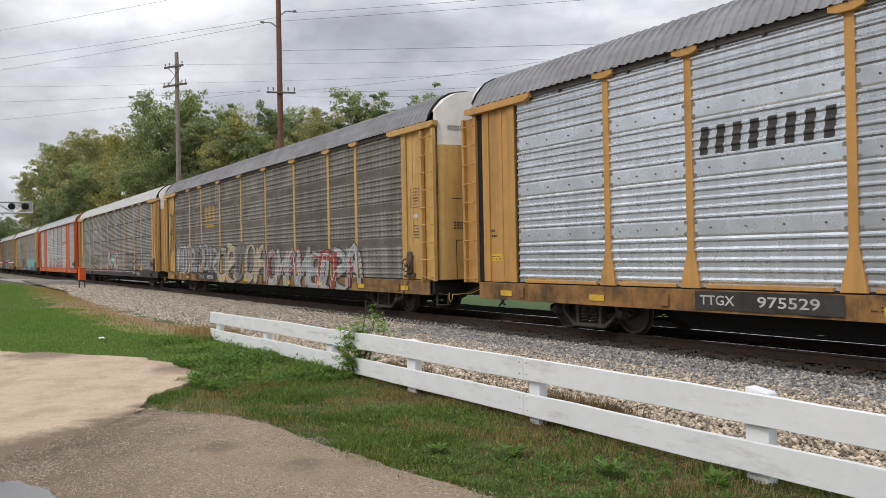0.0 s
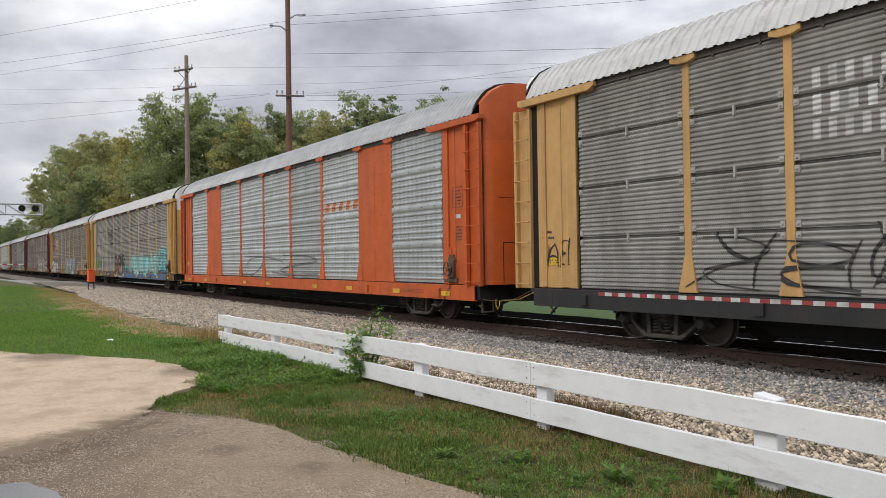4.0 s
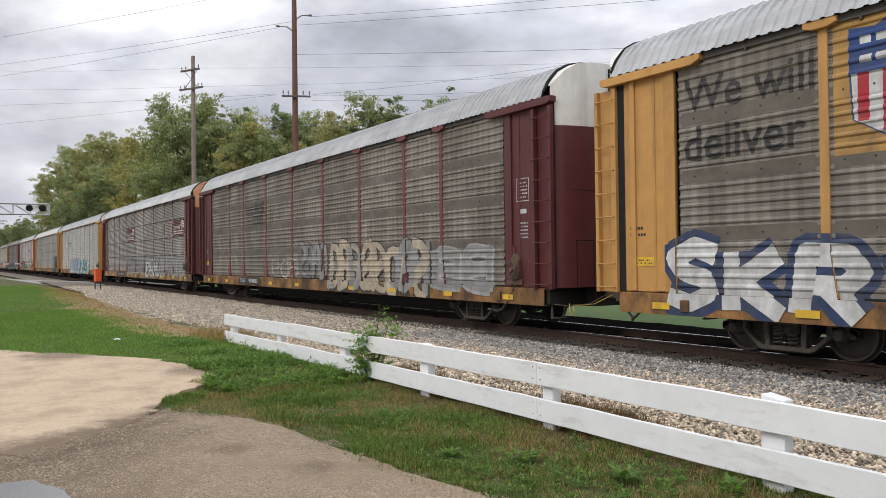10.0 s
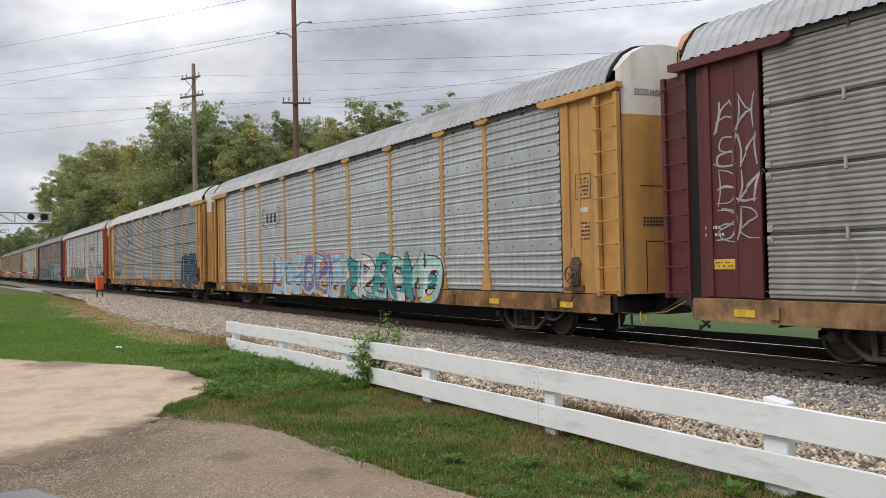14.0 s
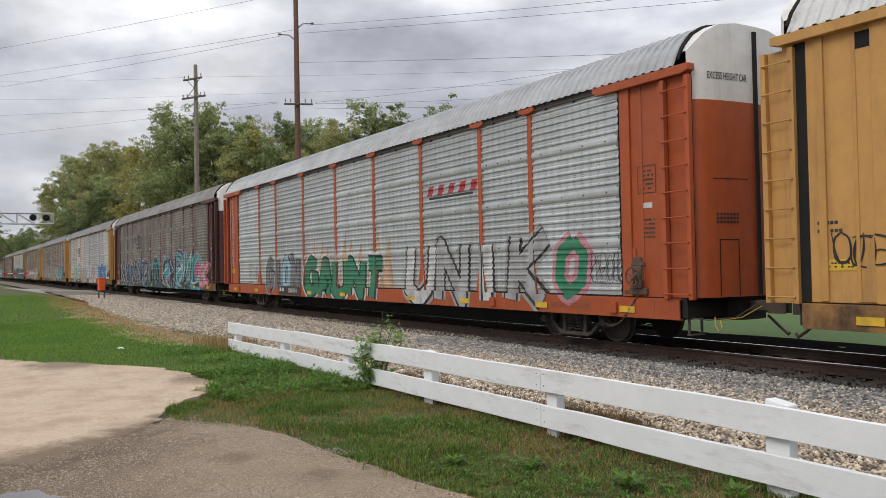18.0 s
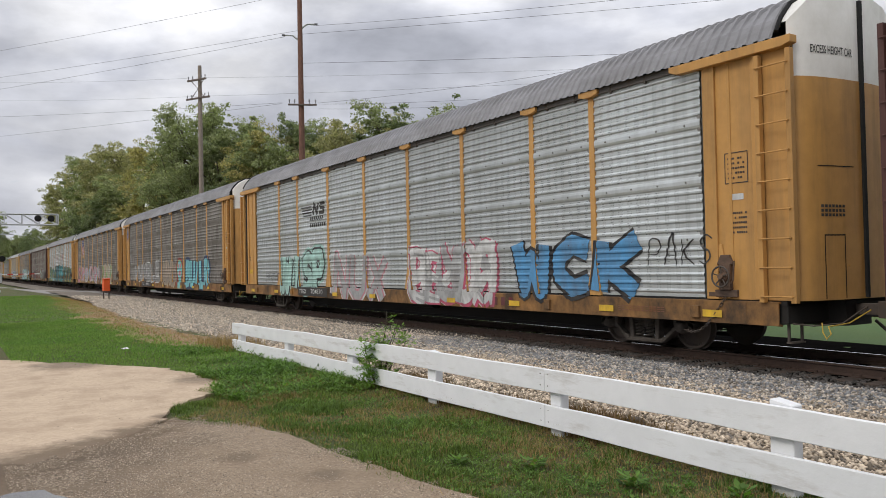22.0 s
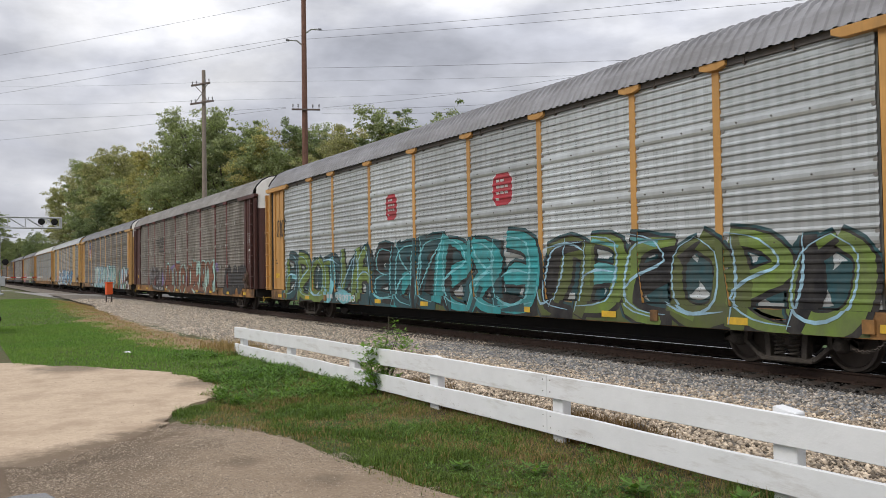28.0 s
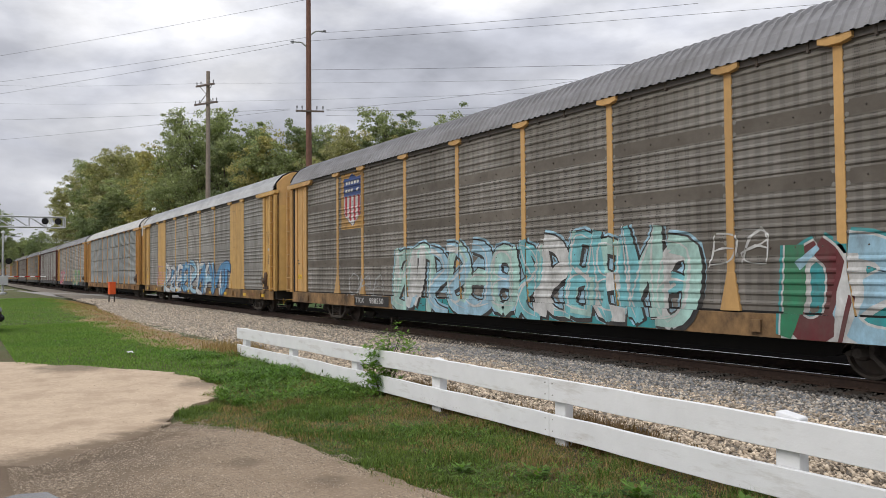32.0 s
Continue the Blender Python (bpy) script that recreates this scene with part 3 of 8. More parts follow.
def blades(name, n, pick, height, width, m, seed, label, lean=0.5, category="grass", tufts=None):
    """Grass: bent blades of two triangles each."""
    rng = np.random.default_rng(seed)
    xy = pick(rng, n)
    n = len(xy)
    z = GROUND_AT(xy[:, 0], xy[:, 1])
    h = rng.uniform(height[0], height[1], n) * rng.uniform(0.6, 1.2, n)
    if tufts is not None:
        h *= tufts(xy[:, 0], xy[:, 1])
    w = rng.uniform(width[0], width[1], n)
    a, l = rng.uniform(0, 6.28, n), rng.uniform(0.1, 1, n) * lean
    dx, dy = np.cos(a), np.sin(a)
    o = np.stack([xy[:, 0], xy[:, 1], z + (xy[:, 0] < -13) * 0.008 - 0.002], -1)
    side = np.stack([-dy * w, dx * w, 0 * w], -1)
    mid = o + np.stack([dx * l * h * 0.35, dy * l * h * 0.35, h * 0.6], -1)
    tip = o + np.stack([dx * l * h, dy * l * h, h * (1 - 0.25 * l)], -1)
    V = np.stack([o - side, o + side, mid + side * 0.8, mid - side * 0.8, tip], 1).reshape(-1, 3)
    F = np.array([(0, 1, 2), (0, 2, 3), (3, 2, 4)])
    F = (F[None] + (np.arange(n) * 5)[:, None, None]).reshape(-1, 3)
    return thing(name, label, category, me=quads_mesh(name, V, F, m), kind="stuff")


CONCRETE_PTS = ((-24, -6), (-16.5, 0.2), (-14.99, 1.01), (-14.3, 1.6), (-13.3, 2.15), (-12.5, 2.75), (-11.36, 2.91), (-10.46, 3.0), (-9.72, 2.62), (-8.68, 1.94),
                (-8.14, 1.86), (-7.66, 1.47), (-7.17, 1.05), (-6.73, 0.84), (-6.8, 0.5), (-7.1, 0.0), (-8, -3), (-8, -8), (-24, -8))
GRAVEL_PTS = ((-8.15, 1.84), (-7.95, 1.98), (-7.7, 2.12), (-7.23, 2.41), (-6.19, 2.53), (-5.53, 2.63), (-4.89, 2.67), (-4.41, 2.74), (-3.95, 2.82), (-2.5, 2.95),
              (2, 3.0), (9, 3.0), (9, -9), (-8.2, -9), (-8.1, -3), (-7.25, 0), (-6.95, 0.45), (-6.9, 0.8), (-7.3, 1.1), (-7.8, 1.5), (-8.05, 1.74))


def inside(pts, x, y):
    c, j = False, len(pts) - 1
    for i in range(len(pts)):
        (xi, yi), (xj, yj) = pts[i], pts[j]
        if (yi > y) != (yj > y) and x < (xj - xi) * (y - yi) / (yj - yi) + xi:
            c = not c
        j = i
    return c


def on_lawn(x, y):
    return y < ballast_edge(x) + 0.15 and not inside(CONCRETE_PTS, x, y) and not inside(GRAVEL_PTS, x, y)


def build_surfaces():
    outline_sheet("concrete_apron", CONCRETE_PTS, 0.026, CONCRETE, "pale worn concrete apron with broken edges", "pavement", 0.12, 0.05, 0.12, True)
    outline_sheet("gravel_drive", GRAVEL_PTS, 0.031, GRAVEL, "packed brown gravel drive with damp patches", "drive", 0.05, 0.05, 0.10, True)
    outline_sheet("puddle", ((-6.02, 0.1), (-6.08, 0.34), (-6.0, 0.50), (-5.78, 0.60), (-5.44, 0.66), (-5.1, 0.5), (-5.0, -0.4), (-6.0, -0.5)), 0.040, PUDDLE,
                  "shallow muddy puddle reflecting the sky", "puddle", 0.05, 0.004, 0.06, True)
    outline_sheet("road", ((-57, 10.4), (-63.5, 11.6), (-64, 17), (-66, 60), (-80, 60), (-78, 17), (-86, 11), (-98, 6), (-150, -8), (-150, -14), (-92, 4.2), (-67.5, 8.4)), 0.03,
                  ASPHALT, "pale grey road crossing the railway", "road", 0.1, 0.08, 1.0)


def verge_width(x):
    w = float(np.interp(x, (-62, -52, -38, -26, -18, -13.8), (0.8, 2.0, 1.6, 1.1, 0.9, 0.3))) + 0.4 * fbm(x, 11.0, 0.5) + 0.08 * fbm(x, 15.0, 2.6)
    return max(w, 0.1)


def build_verge():
    """Dry soil between the lawn and the stones."""
    xs = np.arange(-62, -13.8, 0.3)
    vs, fs = [], []
    for x in xs:
        e = ballast_edge(x)
        w = verge_width(x)
        for y in (e - w, e - 0.75 * w, e - 0.5 * w, e - 0.25 * w, e, e + 0.3):
            vs.append((x, y, ground_z(x, y) + 0.010))
    for i in range(len(xs) - 1):
        for j in range(5):
            fs.append((i * 6 + j, (i + 1) * 6 + j, (i + 1) * 6 + j + 1, i * 6 + j + 1))
    thing("bare_verge", "bare tan soil with dry grass along the stones", "soil", me=quads_mesh("bare_verge", vs, fs, DRYSOIL), kind="structure")


# ---- track ----
def build_track():
    tr = thing("railway_track", "rusty steel rails on dark weathered timber ties", "railway track", pose(0, TRACK_Y, RAIL_Z), kind="structure")
    prof = [(-0.075, -0.17), (0.075, -0.17), (0.075, -0.155), (0.012, -0.135), (0.012, -0.045), (0.036, -0.035), (0.036, -0.006), (-0.036, -0.006),
            (-0.036, -0.035), (-0.012, -0.045), (-0.012, -0.135), (-0.075, -0.155)]
    rail = Shape().prism(prof, -700, 340, "x").mesh("rail", RAIL_SIDE)
    head = Shape().prism([(-0.034, -0.006), (0.034, -0.006), (0.028, 0.0), (-0.028, 0.0)], -700, 340, "x").mesh("running_surface", RAIL_HEAD)
    for s in (-1, 1):
        r = part("rail", rail, tr, pose(0, s * 0.753, 0))
        part("running_surface", head, r, None, "polished steel running surface")
    rng = random.Random(4)
    tie = Shape().box(-0.115, 0.115, -1.3, 1.3, -0.35, -0.172).mesh("tie", TIE, 0.008)
    plate = Shape().box(-0.1, 0.1, -0.18, 0.18, -0.172, -0.158)
    for sx in (-0.06, 0.06):
        for sy in (-0.11, 0.11):
            plate.box(sx - 0.012, sx + 0.012, sy - 0.012, sy + 0.012, -0.16, -0.12)
    plate = plate.mesh("tie_plate", RAIL_SIDE)
    for i in range(150):
        x = 4 - i * 0.52
        t = part("tie", tie, tr, pose(x + rng.uniform(-0.03, 0.03), rng.uniform(-0.05, 0.05), rng.uniform(-0.01, 0.004), 0, 0, rng.uniform(-1.2, 1.2)))
        if i < 60:
            part("tie_plate", plate, t, pose(0, -0.753, 0))
    rest = Shape()
    for i in range(900):
        x = 4 - 150 * 0.52 - i * 0.52
        if x > -500:
            rest.box(x - 0.115, x + 0.115, -1.3, 1.3, -0.35, -0.172)
    for i in range(600):
        rest.box(4.5 + i * 0.52 - 0.1, 4.5 + i * 0.52 + 0.1, -1.3, 1.3, -0.35, -0.172)
    o = part("far_ties", rest.mesh("far_ties", TIE), tr)
    tagged(o, kind="stuff")


build_ground()
build_ballast()
build_surfaces()
build_verge()
build_track()


# ---- autorack cars ----
# side profile of a wall panel: outward depth at height z, as a list of (z, depth)
Z0, Z1 = 1.0, 4.98
FACE = -1.435


def panel_profile(style):
    pts = [(Z0, 0.0)]
    pitch, depth = {"rib": (0.165, 0.026), "split": (0.0835, 0.022), "wide": (0.150, 0.023), "strap": (0.1435, 0.019)}[style]
    # low ridges between broad flats; the fine sheets are evenly waved
    u = (0.22, 0.40, 0.56, 0.78) if style != "split" else (0.08, 0.38, 0.60, 0.90)
    bands = (2.0, 3.0, 4.0)
    half = {"rib": 0.115, "split": 0.022, "wide": 0.095, "strap": 0.045}[style]
    lo = Z0
    for hi in (*bands, Z1 + half):
        a, b = lo + (half if lo > Z0 else 0.03), hi - half
        if a > lo:
            pts.append((a, 0.0))
        n = max(1, round((b - a) / pitch))
        p = (b - a) / n
        for i in range(n):
            z = a + i * p
            pts += [(z + u[0] * p, 0.0), (z + u[1] * p, depth), (z + u[2] * p, depth), (z + u[3] * p, 0.0)]
        if hi < Z1:
            if style == "split":
                pts += [(b, 0.010), (b + 0.004, -0.05), (hi + half - 0.004, -0.05), (hi + half, 0.010)]
            elif style == "wide":
                pts += [(b, 0.0), (hi - 0.07, 0.020), (hi - 0.03, 0.030), (hi + 0.03, 0.030), (hi + 0.07, 0.020), (hi + half, 0.0)]
            elif style == "strap":
                pts += [(b, 0.0), (b + 0.006, 0.030), (hi + half - 0.006, 0.030), (hi + half, 0.0)]
            else:
                pts += [(b, 0.008), (hi + half, 0.008)]
        lo = hi
    pts.append((Z1, 0.0))
    out = []
    for z, d in pts:
        if z <= Z1 and (not out or z > out[-1][0] + 1e-4):
            out.append((z, d))
    return out


PROFILES = {s: panel_profile(s) for s in ("rib", "split", "wide", "strap")}
EDGES = (-PANEL_END, *(-p for p in reversed(POSTS)), *POSTS, PANEL_END)
CACHE = {}


def cached(key, make):
    if key not in CACHE:
        CACHE[key] = make()
    return CACHE[key]


def panel_mesh(style, w, m, band):
    def make():
        pr = PROFILES[style]
        s = Shape()
        n = len(pr)
        x = w / 2
        s.add([(sx * x, FACE - d, z) for sx in (-1, 1) for z, d in pr], [(i, i + n, i + n + 1, i + 1) for i in range(n - 1)])
        # the plain strips between the ridged sheets
        s.m = [4 if style == "rib" and any(abs((pr[i][0] + pr[i + 1][0]) / 2 - z) < 0.1 for z in (2.0, 3.0, 4.0)) else 0 for i in range(n - 1)]
        s.add([(sx * x, FACE + 0.07, z) for sx in (-1, 1) for z, d in (pr[0], pr[-1])], [(0, 1, 3, 2)])
        for z in (2.0, 3.0, 4.0):
            if style in ("split", "strap"):
                # hinge brackets beside the posts and a latch at mid-panel
                for sx in (-1, 1):
                    for dz in (-0.085, 0.085) if style == "split" else (0,):
                        c = sx * (x - 0.055)
                        s.box(c - 0.045, c + 0.045, FACE - 0.034, FACE, z + dz - 0.05, z + dz + 0.05, 1)
                        s.lathe([(0.026, -0.034), (0.022, -0.05), (0.0, -0.054)], "y", 7, (c, FACE, z + dz), 1)
                s.box(-0.02, 0.02, FACE - 0.05, FACE - 0.008, z - 0.11, z + 0.06, 1)
            else:
                for k in range(4):
                    s.lathe([(0.014, 0.0), (0.014, -0.02), (0.0, -0.024)], "y", 6, (-x + w * (k + 0.5) / 4, FACE - (0.026 if style == "wide" else 0.008), z), 2)
                # rounded notches where the flat band meets the post
                for sx in (-1, 1):
                    for dz in (-0.10, 0.10):
                        s.lathe([(0.04, -0.006), (0.036, -0.013), (0.0, -0.014)], "y", 8, (sx * (x - 0.035), FACE, z + dz), 3)
        for k in range(int(w / 0.9)):
            s.box(-x + 0.5 + k * 0.9, -x + 0.54 + k * 0.9, FACE - 0.06, FACE, Z1 - 0.05, Z1 + 0.09, 2)
        return s.mesh("side_panel", [m, CLIP, IRON, CLIP_DARK, band])
    return cached(("panel", style, round(w, 3), m.name), make)


def solid_mesh(w, m):
    def make():
        s = Shape()
        s.box(-w / 2, w / 2, -1.462, FACE, 0.98, 5.04)
        s.box(-0.01, 0.01, -1.468, -1.462, 1.0, 5.0)
        for x in (-w / 4, w / 4):
            for z in (1.9, 2.9, 3.3, 4.1, 4.6):
                for d in (-0.12, 0.0, 0.12):
                    s.lathe([(0.013, -1.462), (0.01, -1.468), (0.0, -1.470)], "y", 6, (x + d, 0, z), 1)
        return s.mesh("solid_sheet", [m, IRON])
    return cached(("solid", m.name, round(w, 3)), make)


def post_mesh(m):
    def make():
        s = Shape()
        s.box(-0.075, 0.075, -1.466, FACE + 0.03, 0.98, 5.0)
        s.prism([(-0.27, 5.075), (0.27, 5.075), (0.27, 4.985), (0.11, 4.94), (-0.11, 4.94), (-0.27, 4.985)], -1.548, FACE)
        # flared foot
        b = [(-0.078, -1.468, 1.62), (0.078, -1.468, 1.62), (0.20, -1.503, 0.98), (-0.20, -1.503, 0.98),
             (-0.078, FACE, 1.62), (0.078, FACE, 1.62), (0.20, FACE, 0.98), (-0.20, FACE, 0.98)]
        s.add(b, [(0, 1, 2, 3), (7, 6, 5, 4), (0, 3, 7, 4), (1, 5, 6, 2), (3, 2, 6, 7), (0, 4, 5, 1)])
        return s.mesh("post", m, 0.006)
    return cached(("post", m.name), make)


def roof_y(y):
    return float(np.interp(abs(y), (0, 0.45, 0.85, 1.15, 1.38, 1.5, 1.56), (5.90, 5.88, 5.80, 5.64, 5.40, 5.18, 5.07)))


def roof_mesh(m):
    def make():
        ys = (-1.56, -1.38, -1.15, -0.85, -0.45, 0, 0.85, 1.38, 1.56)
        xs, k, x = [], 0, -13.3
        while x < 13.3:
            for a, d in ((0.0, 0), (0.025, 0.055), (0.075, 0.055), (0.10, 0)):
                xs.append((min(x + a, 13.3), d))
            x += 0.215
        s = Shape()
        vs = []
        for x, d in xs:
            end = min(1.0, (13.35 - abs(x)) / 0.22)
            for y in ys:
                r = 1 + d / 1.7
                vs.append((x, y * (1 + d / 3), roof_y(y) + d * (0.9 if abs(y) < 1.3 else 0.2) - (1 - end) ** 2 * 0.06))
        n = len(ys)
        s.add(vs, [(i * n + j, i * n + j + 1, (i + 1) * n + j + 1, (i + 1) * n + j) for i in range(len(xs) - 1) for j in range(n - 1)])
        return s.mesh("roof", m)
    return cached(("roof", m.name), make)


PLAN = ((-1.43, 13.42), (-1.35, 13.52), (-1.15, 13.60), (-0.85, 13.66), (-0.45, 13.71), (-0.03, 13.73), (0.03, 13.73), (0.45, 13.71), (0.85, 13.66), (1.15, 13.60), (1.35, 13.52), (1.43, 13.42))


def end_mesh(m, z0, top):
    """The rounded end doors, up to a height, or from there to the roof."""
    def make():
        s = Shape()
        n = len(PLAN)
        zt = [(min(roof_y(y) + 0.0, 5.86) if top is None else top) for y, x in PLAN]
        out = 0.0 if top is None else 0.006
        vs = [(x + out, y, z0) for y, x in PLAN] + [(x + out, y, z) for (y, x), z in zip(PLAN, zt)] + [(x - 0.35, y * 0.97, z + (0.02 if top is None else 0)) for (y, x), z in zip(PLAN, zt)]
        s.add(vs, [(i, i + 1, n + i + 1, n + i) for i in range(n - 1)] + [(n + i, n + i + 1, 2 * n + i + 1, 2 * n + i) for i in range(n - 1)])
        if top is not None:
            s.box(13.66, 13.75, -0.45, -0.43, 1.5, 1.52)
            ys = np.linspace(-1.05, -0.25, 6)
            xs = [float(np.interp(y, [p[0] for p in PLAN], [p[1] for p in PLAN])) + 0.014 for y in ys]
            for i in range(5):
                s.add([(xs[i], ys[i], 3.06), (xs[i + 1], ys[i + 1], 3.06), (xs[i + 1], ys[i + 1], 3.075), (xs[i], ys[i], 3.075)], [(0, 1, 2, 3)], 1)
            for y0, y1, za, zb in ((-0.95, -0.93, 1.0, 2.0), (-0.52, -0.50, 1.0, 2.0), (-0.95, -0.50, 1.98, 2.0)):
                xa, xb = (float(np.interp(y, [p[0] for p in PLAN], [p[1] for p in PLAN])) + 0.012 for y in (y0, y1))
                s.add([(xa, y0, za), (xb, y1, za), (xb, y1, zb), (xa, y0, zb)], [(0, 1, 2, 3)], 1)
        return s.mesh("end_door", [m, SEAM], smooth=True)
    return cached(("end", m.name, z0, top), make)


def corner_mesh(m):
    """Solid side sheet with folded ribs between the last panel and the end door."""
    def make():
        s = Shape()
        s.box(PANEL_END + 0.02, 13.45, -1.44, -1.38, 0.98, 5.02)
        s.box(13.45, 13.49, -1.40, -1.34, 0.98, 4.95, 1)
        return s.mesh("corner_sheet", [m, SEAM], 0.006)
    return cached(("corner", m.name), make)


def stile_mesh(m, k):
    """The folded ribs of the corner sheet, and its foot."""
    def make():
        s = Shape()
        if k == 0:
            s.box(PANEL_END + 0.0, PANEL_END + 0.25, -1.485, -1.44, 0.98, 5.0)
        elif k == 1:
            s.box(12.78, 12.90, -1.48, -1.44, 1.0, 4.9)
        elif k == 2:
            s.box(12.30, 12.36, -1.455, -1.44, 1.0, 4.9)
        else:
            s.prism([(12.07, 1.9), (12.14, 1.9), (12.30, 1.0), (12.07, 1.0)], -1.47, -1.44)
        return s.mesh("stile", m, 0.006)
    return cached(("stile", m.name, k), make)


def header_mesh(m):
    return cached(("header", m.name), lambda: Shape().prism([(11.18, 5.06), (13.58, 5.06), (13.58, 4.94), (13.42, 4.90), (11.35, 4.90), (11.18, 4.97)], -1.58, -1.40).mesh("door_header", m, 0.008))


def ladder_mesh(m, x0, x1, y, plate):
    def make():
        s = Shape()
        if plate == 1:
            s.box(x0 + 0.046, x1 - 0.046, y + 0.04, y + 0.06, 0.95, 4.86)
        else:
            x = x0 if plate == 0 else x1
            s.box(x - 0.045, x + 0.045, y - 0.05, y + 0.05, 0.95, 4.86)
        return s.mesh("ladder", m, 0.006)
    return cached(("ladder", m.name, x0, plate), make)


def rung_mesh(m, w):
    return cached(("rung", m.name, round(w, 2)), lambda: Shape().tube([(-w / 2, 0.02, 0), (-w / 2, -0.05, 0), (w / 2, -0.05, 0), (w / 2, 0.02, 0)], 0.013).mesh("rung", m))


def sill_mesh(m):
    def make():
        s = Shape()
        prof = [(-1.50, 0.585), (-1.50, 0.955), (-1.42, 0.965), (-1.42, 0.94), (-1.47, 0.93), (-1.47, 0.62), (-1.40, 0.60), (-1.40, 0.575)]
        s.prism(prof, -13.2, 13.2, "x")
        for x in (-11.6, -7.6, 7.6, 11.6):
            s.box(x - 0.09, x + 0.09, -1.56, -1.5, 0.66, 0.86)
        for x in np.arange(-12.6, 12.7, 2.1):
            s.box(x - 0.02, x + 0.02, -1.506, -1.5, 0.60, 0.94)
        return s.mesh("side_sill", m, 0.004)
    return cached(("sill", m.name), make)


def under_mesh():
    def make():
        s = Shape()
        s.prism([(-13.6, 0.95), (-13.6, 0.55), (-8.9, 0.45), (-8.0, 0.22), (8.0, 0.22), (8.9, 0.45), (13.6, 0.55), (13.6, 0.95)], -0.35, 0.35)
        s.box(-13.3, 13.3, -1.42, 1.42, 0.90, 0.99)
        for x in np.arange(-12.4, 12.5, 1.55):
            s.prism([(-1.4, 0.9), (-1.4, 0.72), (-0.35, 0.5), (0.35, 0.5), (1.4, 0.72), (1.4, 0.9)], x - 0.04, x + 0.04, "x")
        s.box(-5.2, -3.7, 0.4, 1.0, 0.38, 0.8)
        s.lathe([(0.0, -1.0), (0.2, -1.0), (0.2, 0.2), (0.0, 0.2)], "x", 12, (1.5, -0.75, 0.62))
        s.tube([(-12.8, -0.9, 0.72), (-6, -0.85, 0.66), (6, -0.85, 0.66), (12.8, -0.9, 0.72)], 0.025, 6)
        for x in (-12.95, 12.95):
            s.box(x - 0.35, x + 0.35, -1.4, 1.4, 0.62, 0.92)
        return s.mesh("underframe", UNDER)
    return cached("under", make)


def sideframe_mesh():
    """A cast truss frame: arched top member, lower tension member, columns round the springs, journal pockets."""
    def make():
        s = Shape()
        top = [(-1.20, 0.47), (-1.02, 0.585), (-0.62, 0.665), (0.62, 0.665), (1.02, 0.585), (1.20, 0.47)]
        for (xa, za), (xb, zb) in zip(top, top[1:]):
            s.prism([(xa, za - 0.10), (xb, zb - 0.10), (xb, zb), (xa, za)], -0.07, 0.07)
        low = [(-0.80, 0.42), (-0.52, 0.19), (-0.40, 0.13), (0.40, 0.13), (0.52, 0.19), (0.80, 0.42)]
        for (xa, za), (xb, zb) in zip(low, low[1:]):
            s.prism([(xa, za - 0.045), (xb, zb - 0.045), (xb, zb + 0.045), (xa, za + 0.045)], -0.075, 0.07)
        for sx in (-1, 1):
            s.prism([(sx * 0.27, 0.15), (sx * 0.36, 0.15), (sx * 0.40, 0.60), (sx * 0.29, 0.60)], -0.085, 0.07)
            s.prism([(sx * 0.74, 0.34), (sx * 0.80, 0.34), (sx * 0.80, 0.56), (sx * 0.70, 0.60)], -0.07, 0.07)
            s.prism([(sx * 1.06, 0.34), (sx * 1.20, 0.38), (sx * 1.20, 0.50), (sx * 1.06, 0.54)], -0.07, 0.07)
            s.lathe([(0.0, -0.17), (0.075, -0.17), (0.10, -0.13), (0.125, -0.06), (0.125, 0.1)], "y", 14, (sx * 0.925, 0, 0.42))
            s.lathe([(0.0, -0.09), (0.045, -0.09), (0.05, -0.07)], "y", 8, (sx * 0.55, 0, 0.61))
        s.box(-0.46, 0.46, -0.10, 0.07, 0.10, 0.165)
        s.box(-0.27, 0.27, -0.09, 0.06, 0.50, 0.60)
        return s.mesh("side_frame", TRUCK, 0.010)
    return cached("sideframe", make)


def spring_mesh():
    def make():
        pts = [(0.085 * math.cos(a), 0.075 * math.sin(a), 0.19 + 0.37 * a / 37.7) for a in np.linspace(0, 37.7, 44)]
        return Shape().tube(pts, 0.018, 4).mesh("spring", TRUCK)
    return cached("spring", make)


def wheelset_mesh():
    def make():
        s = Shape()
        s.lathe([(0.085, -1.0), (0.085, 1.0)], "y", 12)
        for k in (-1, 1):
            s.lathe([(0.12, k * 0.83), (0.12, k * 0.80), (0.34, k * 0.745), (0.37, k * 0.805), (0.415, k * 0.80), (0.42, k * 0.70), (0.445, k * 0.69), (0.445, k * 0.67), (0.36, k * 0.67), (0.14, k * 0.70)], "y", 26)
            s.lathe([(0.0, k * 1.16), (0.07, k * 1.16), (0.09, k * 1.10), (0.09, k * 1.0)], "y", 12)
            for j in range(3):
                a = 2.094 * j
                s.lathe([(0.0, k * 1.175), (0.014, k * 1.175), (0.014, k * 1.15)], "y", 6, (0.045 * math.cos(a), 0, 0.045 * math.sin(a)))
        return s.mesh("wheelset", WHEEL, smooth=True)
    return cached("wheelset", make)


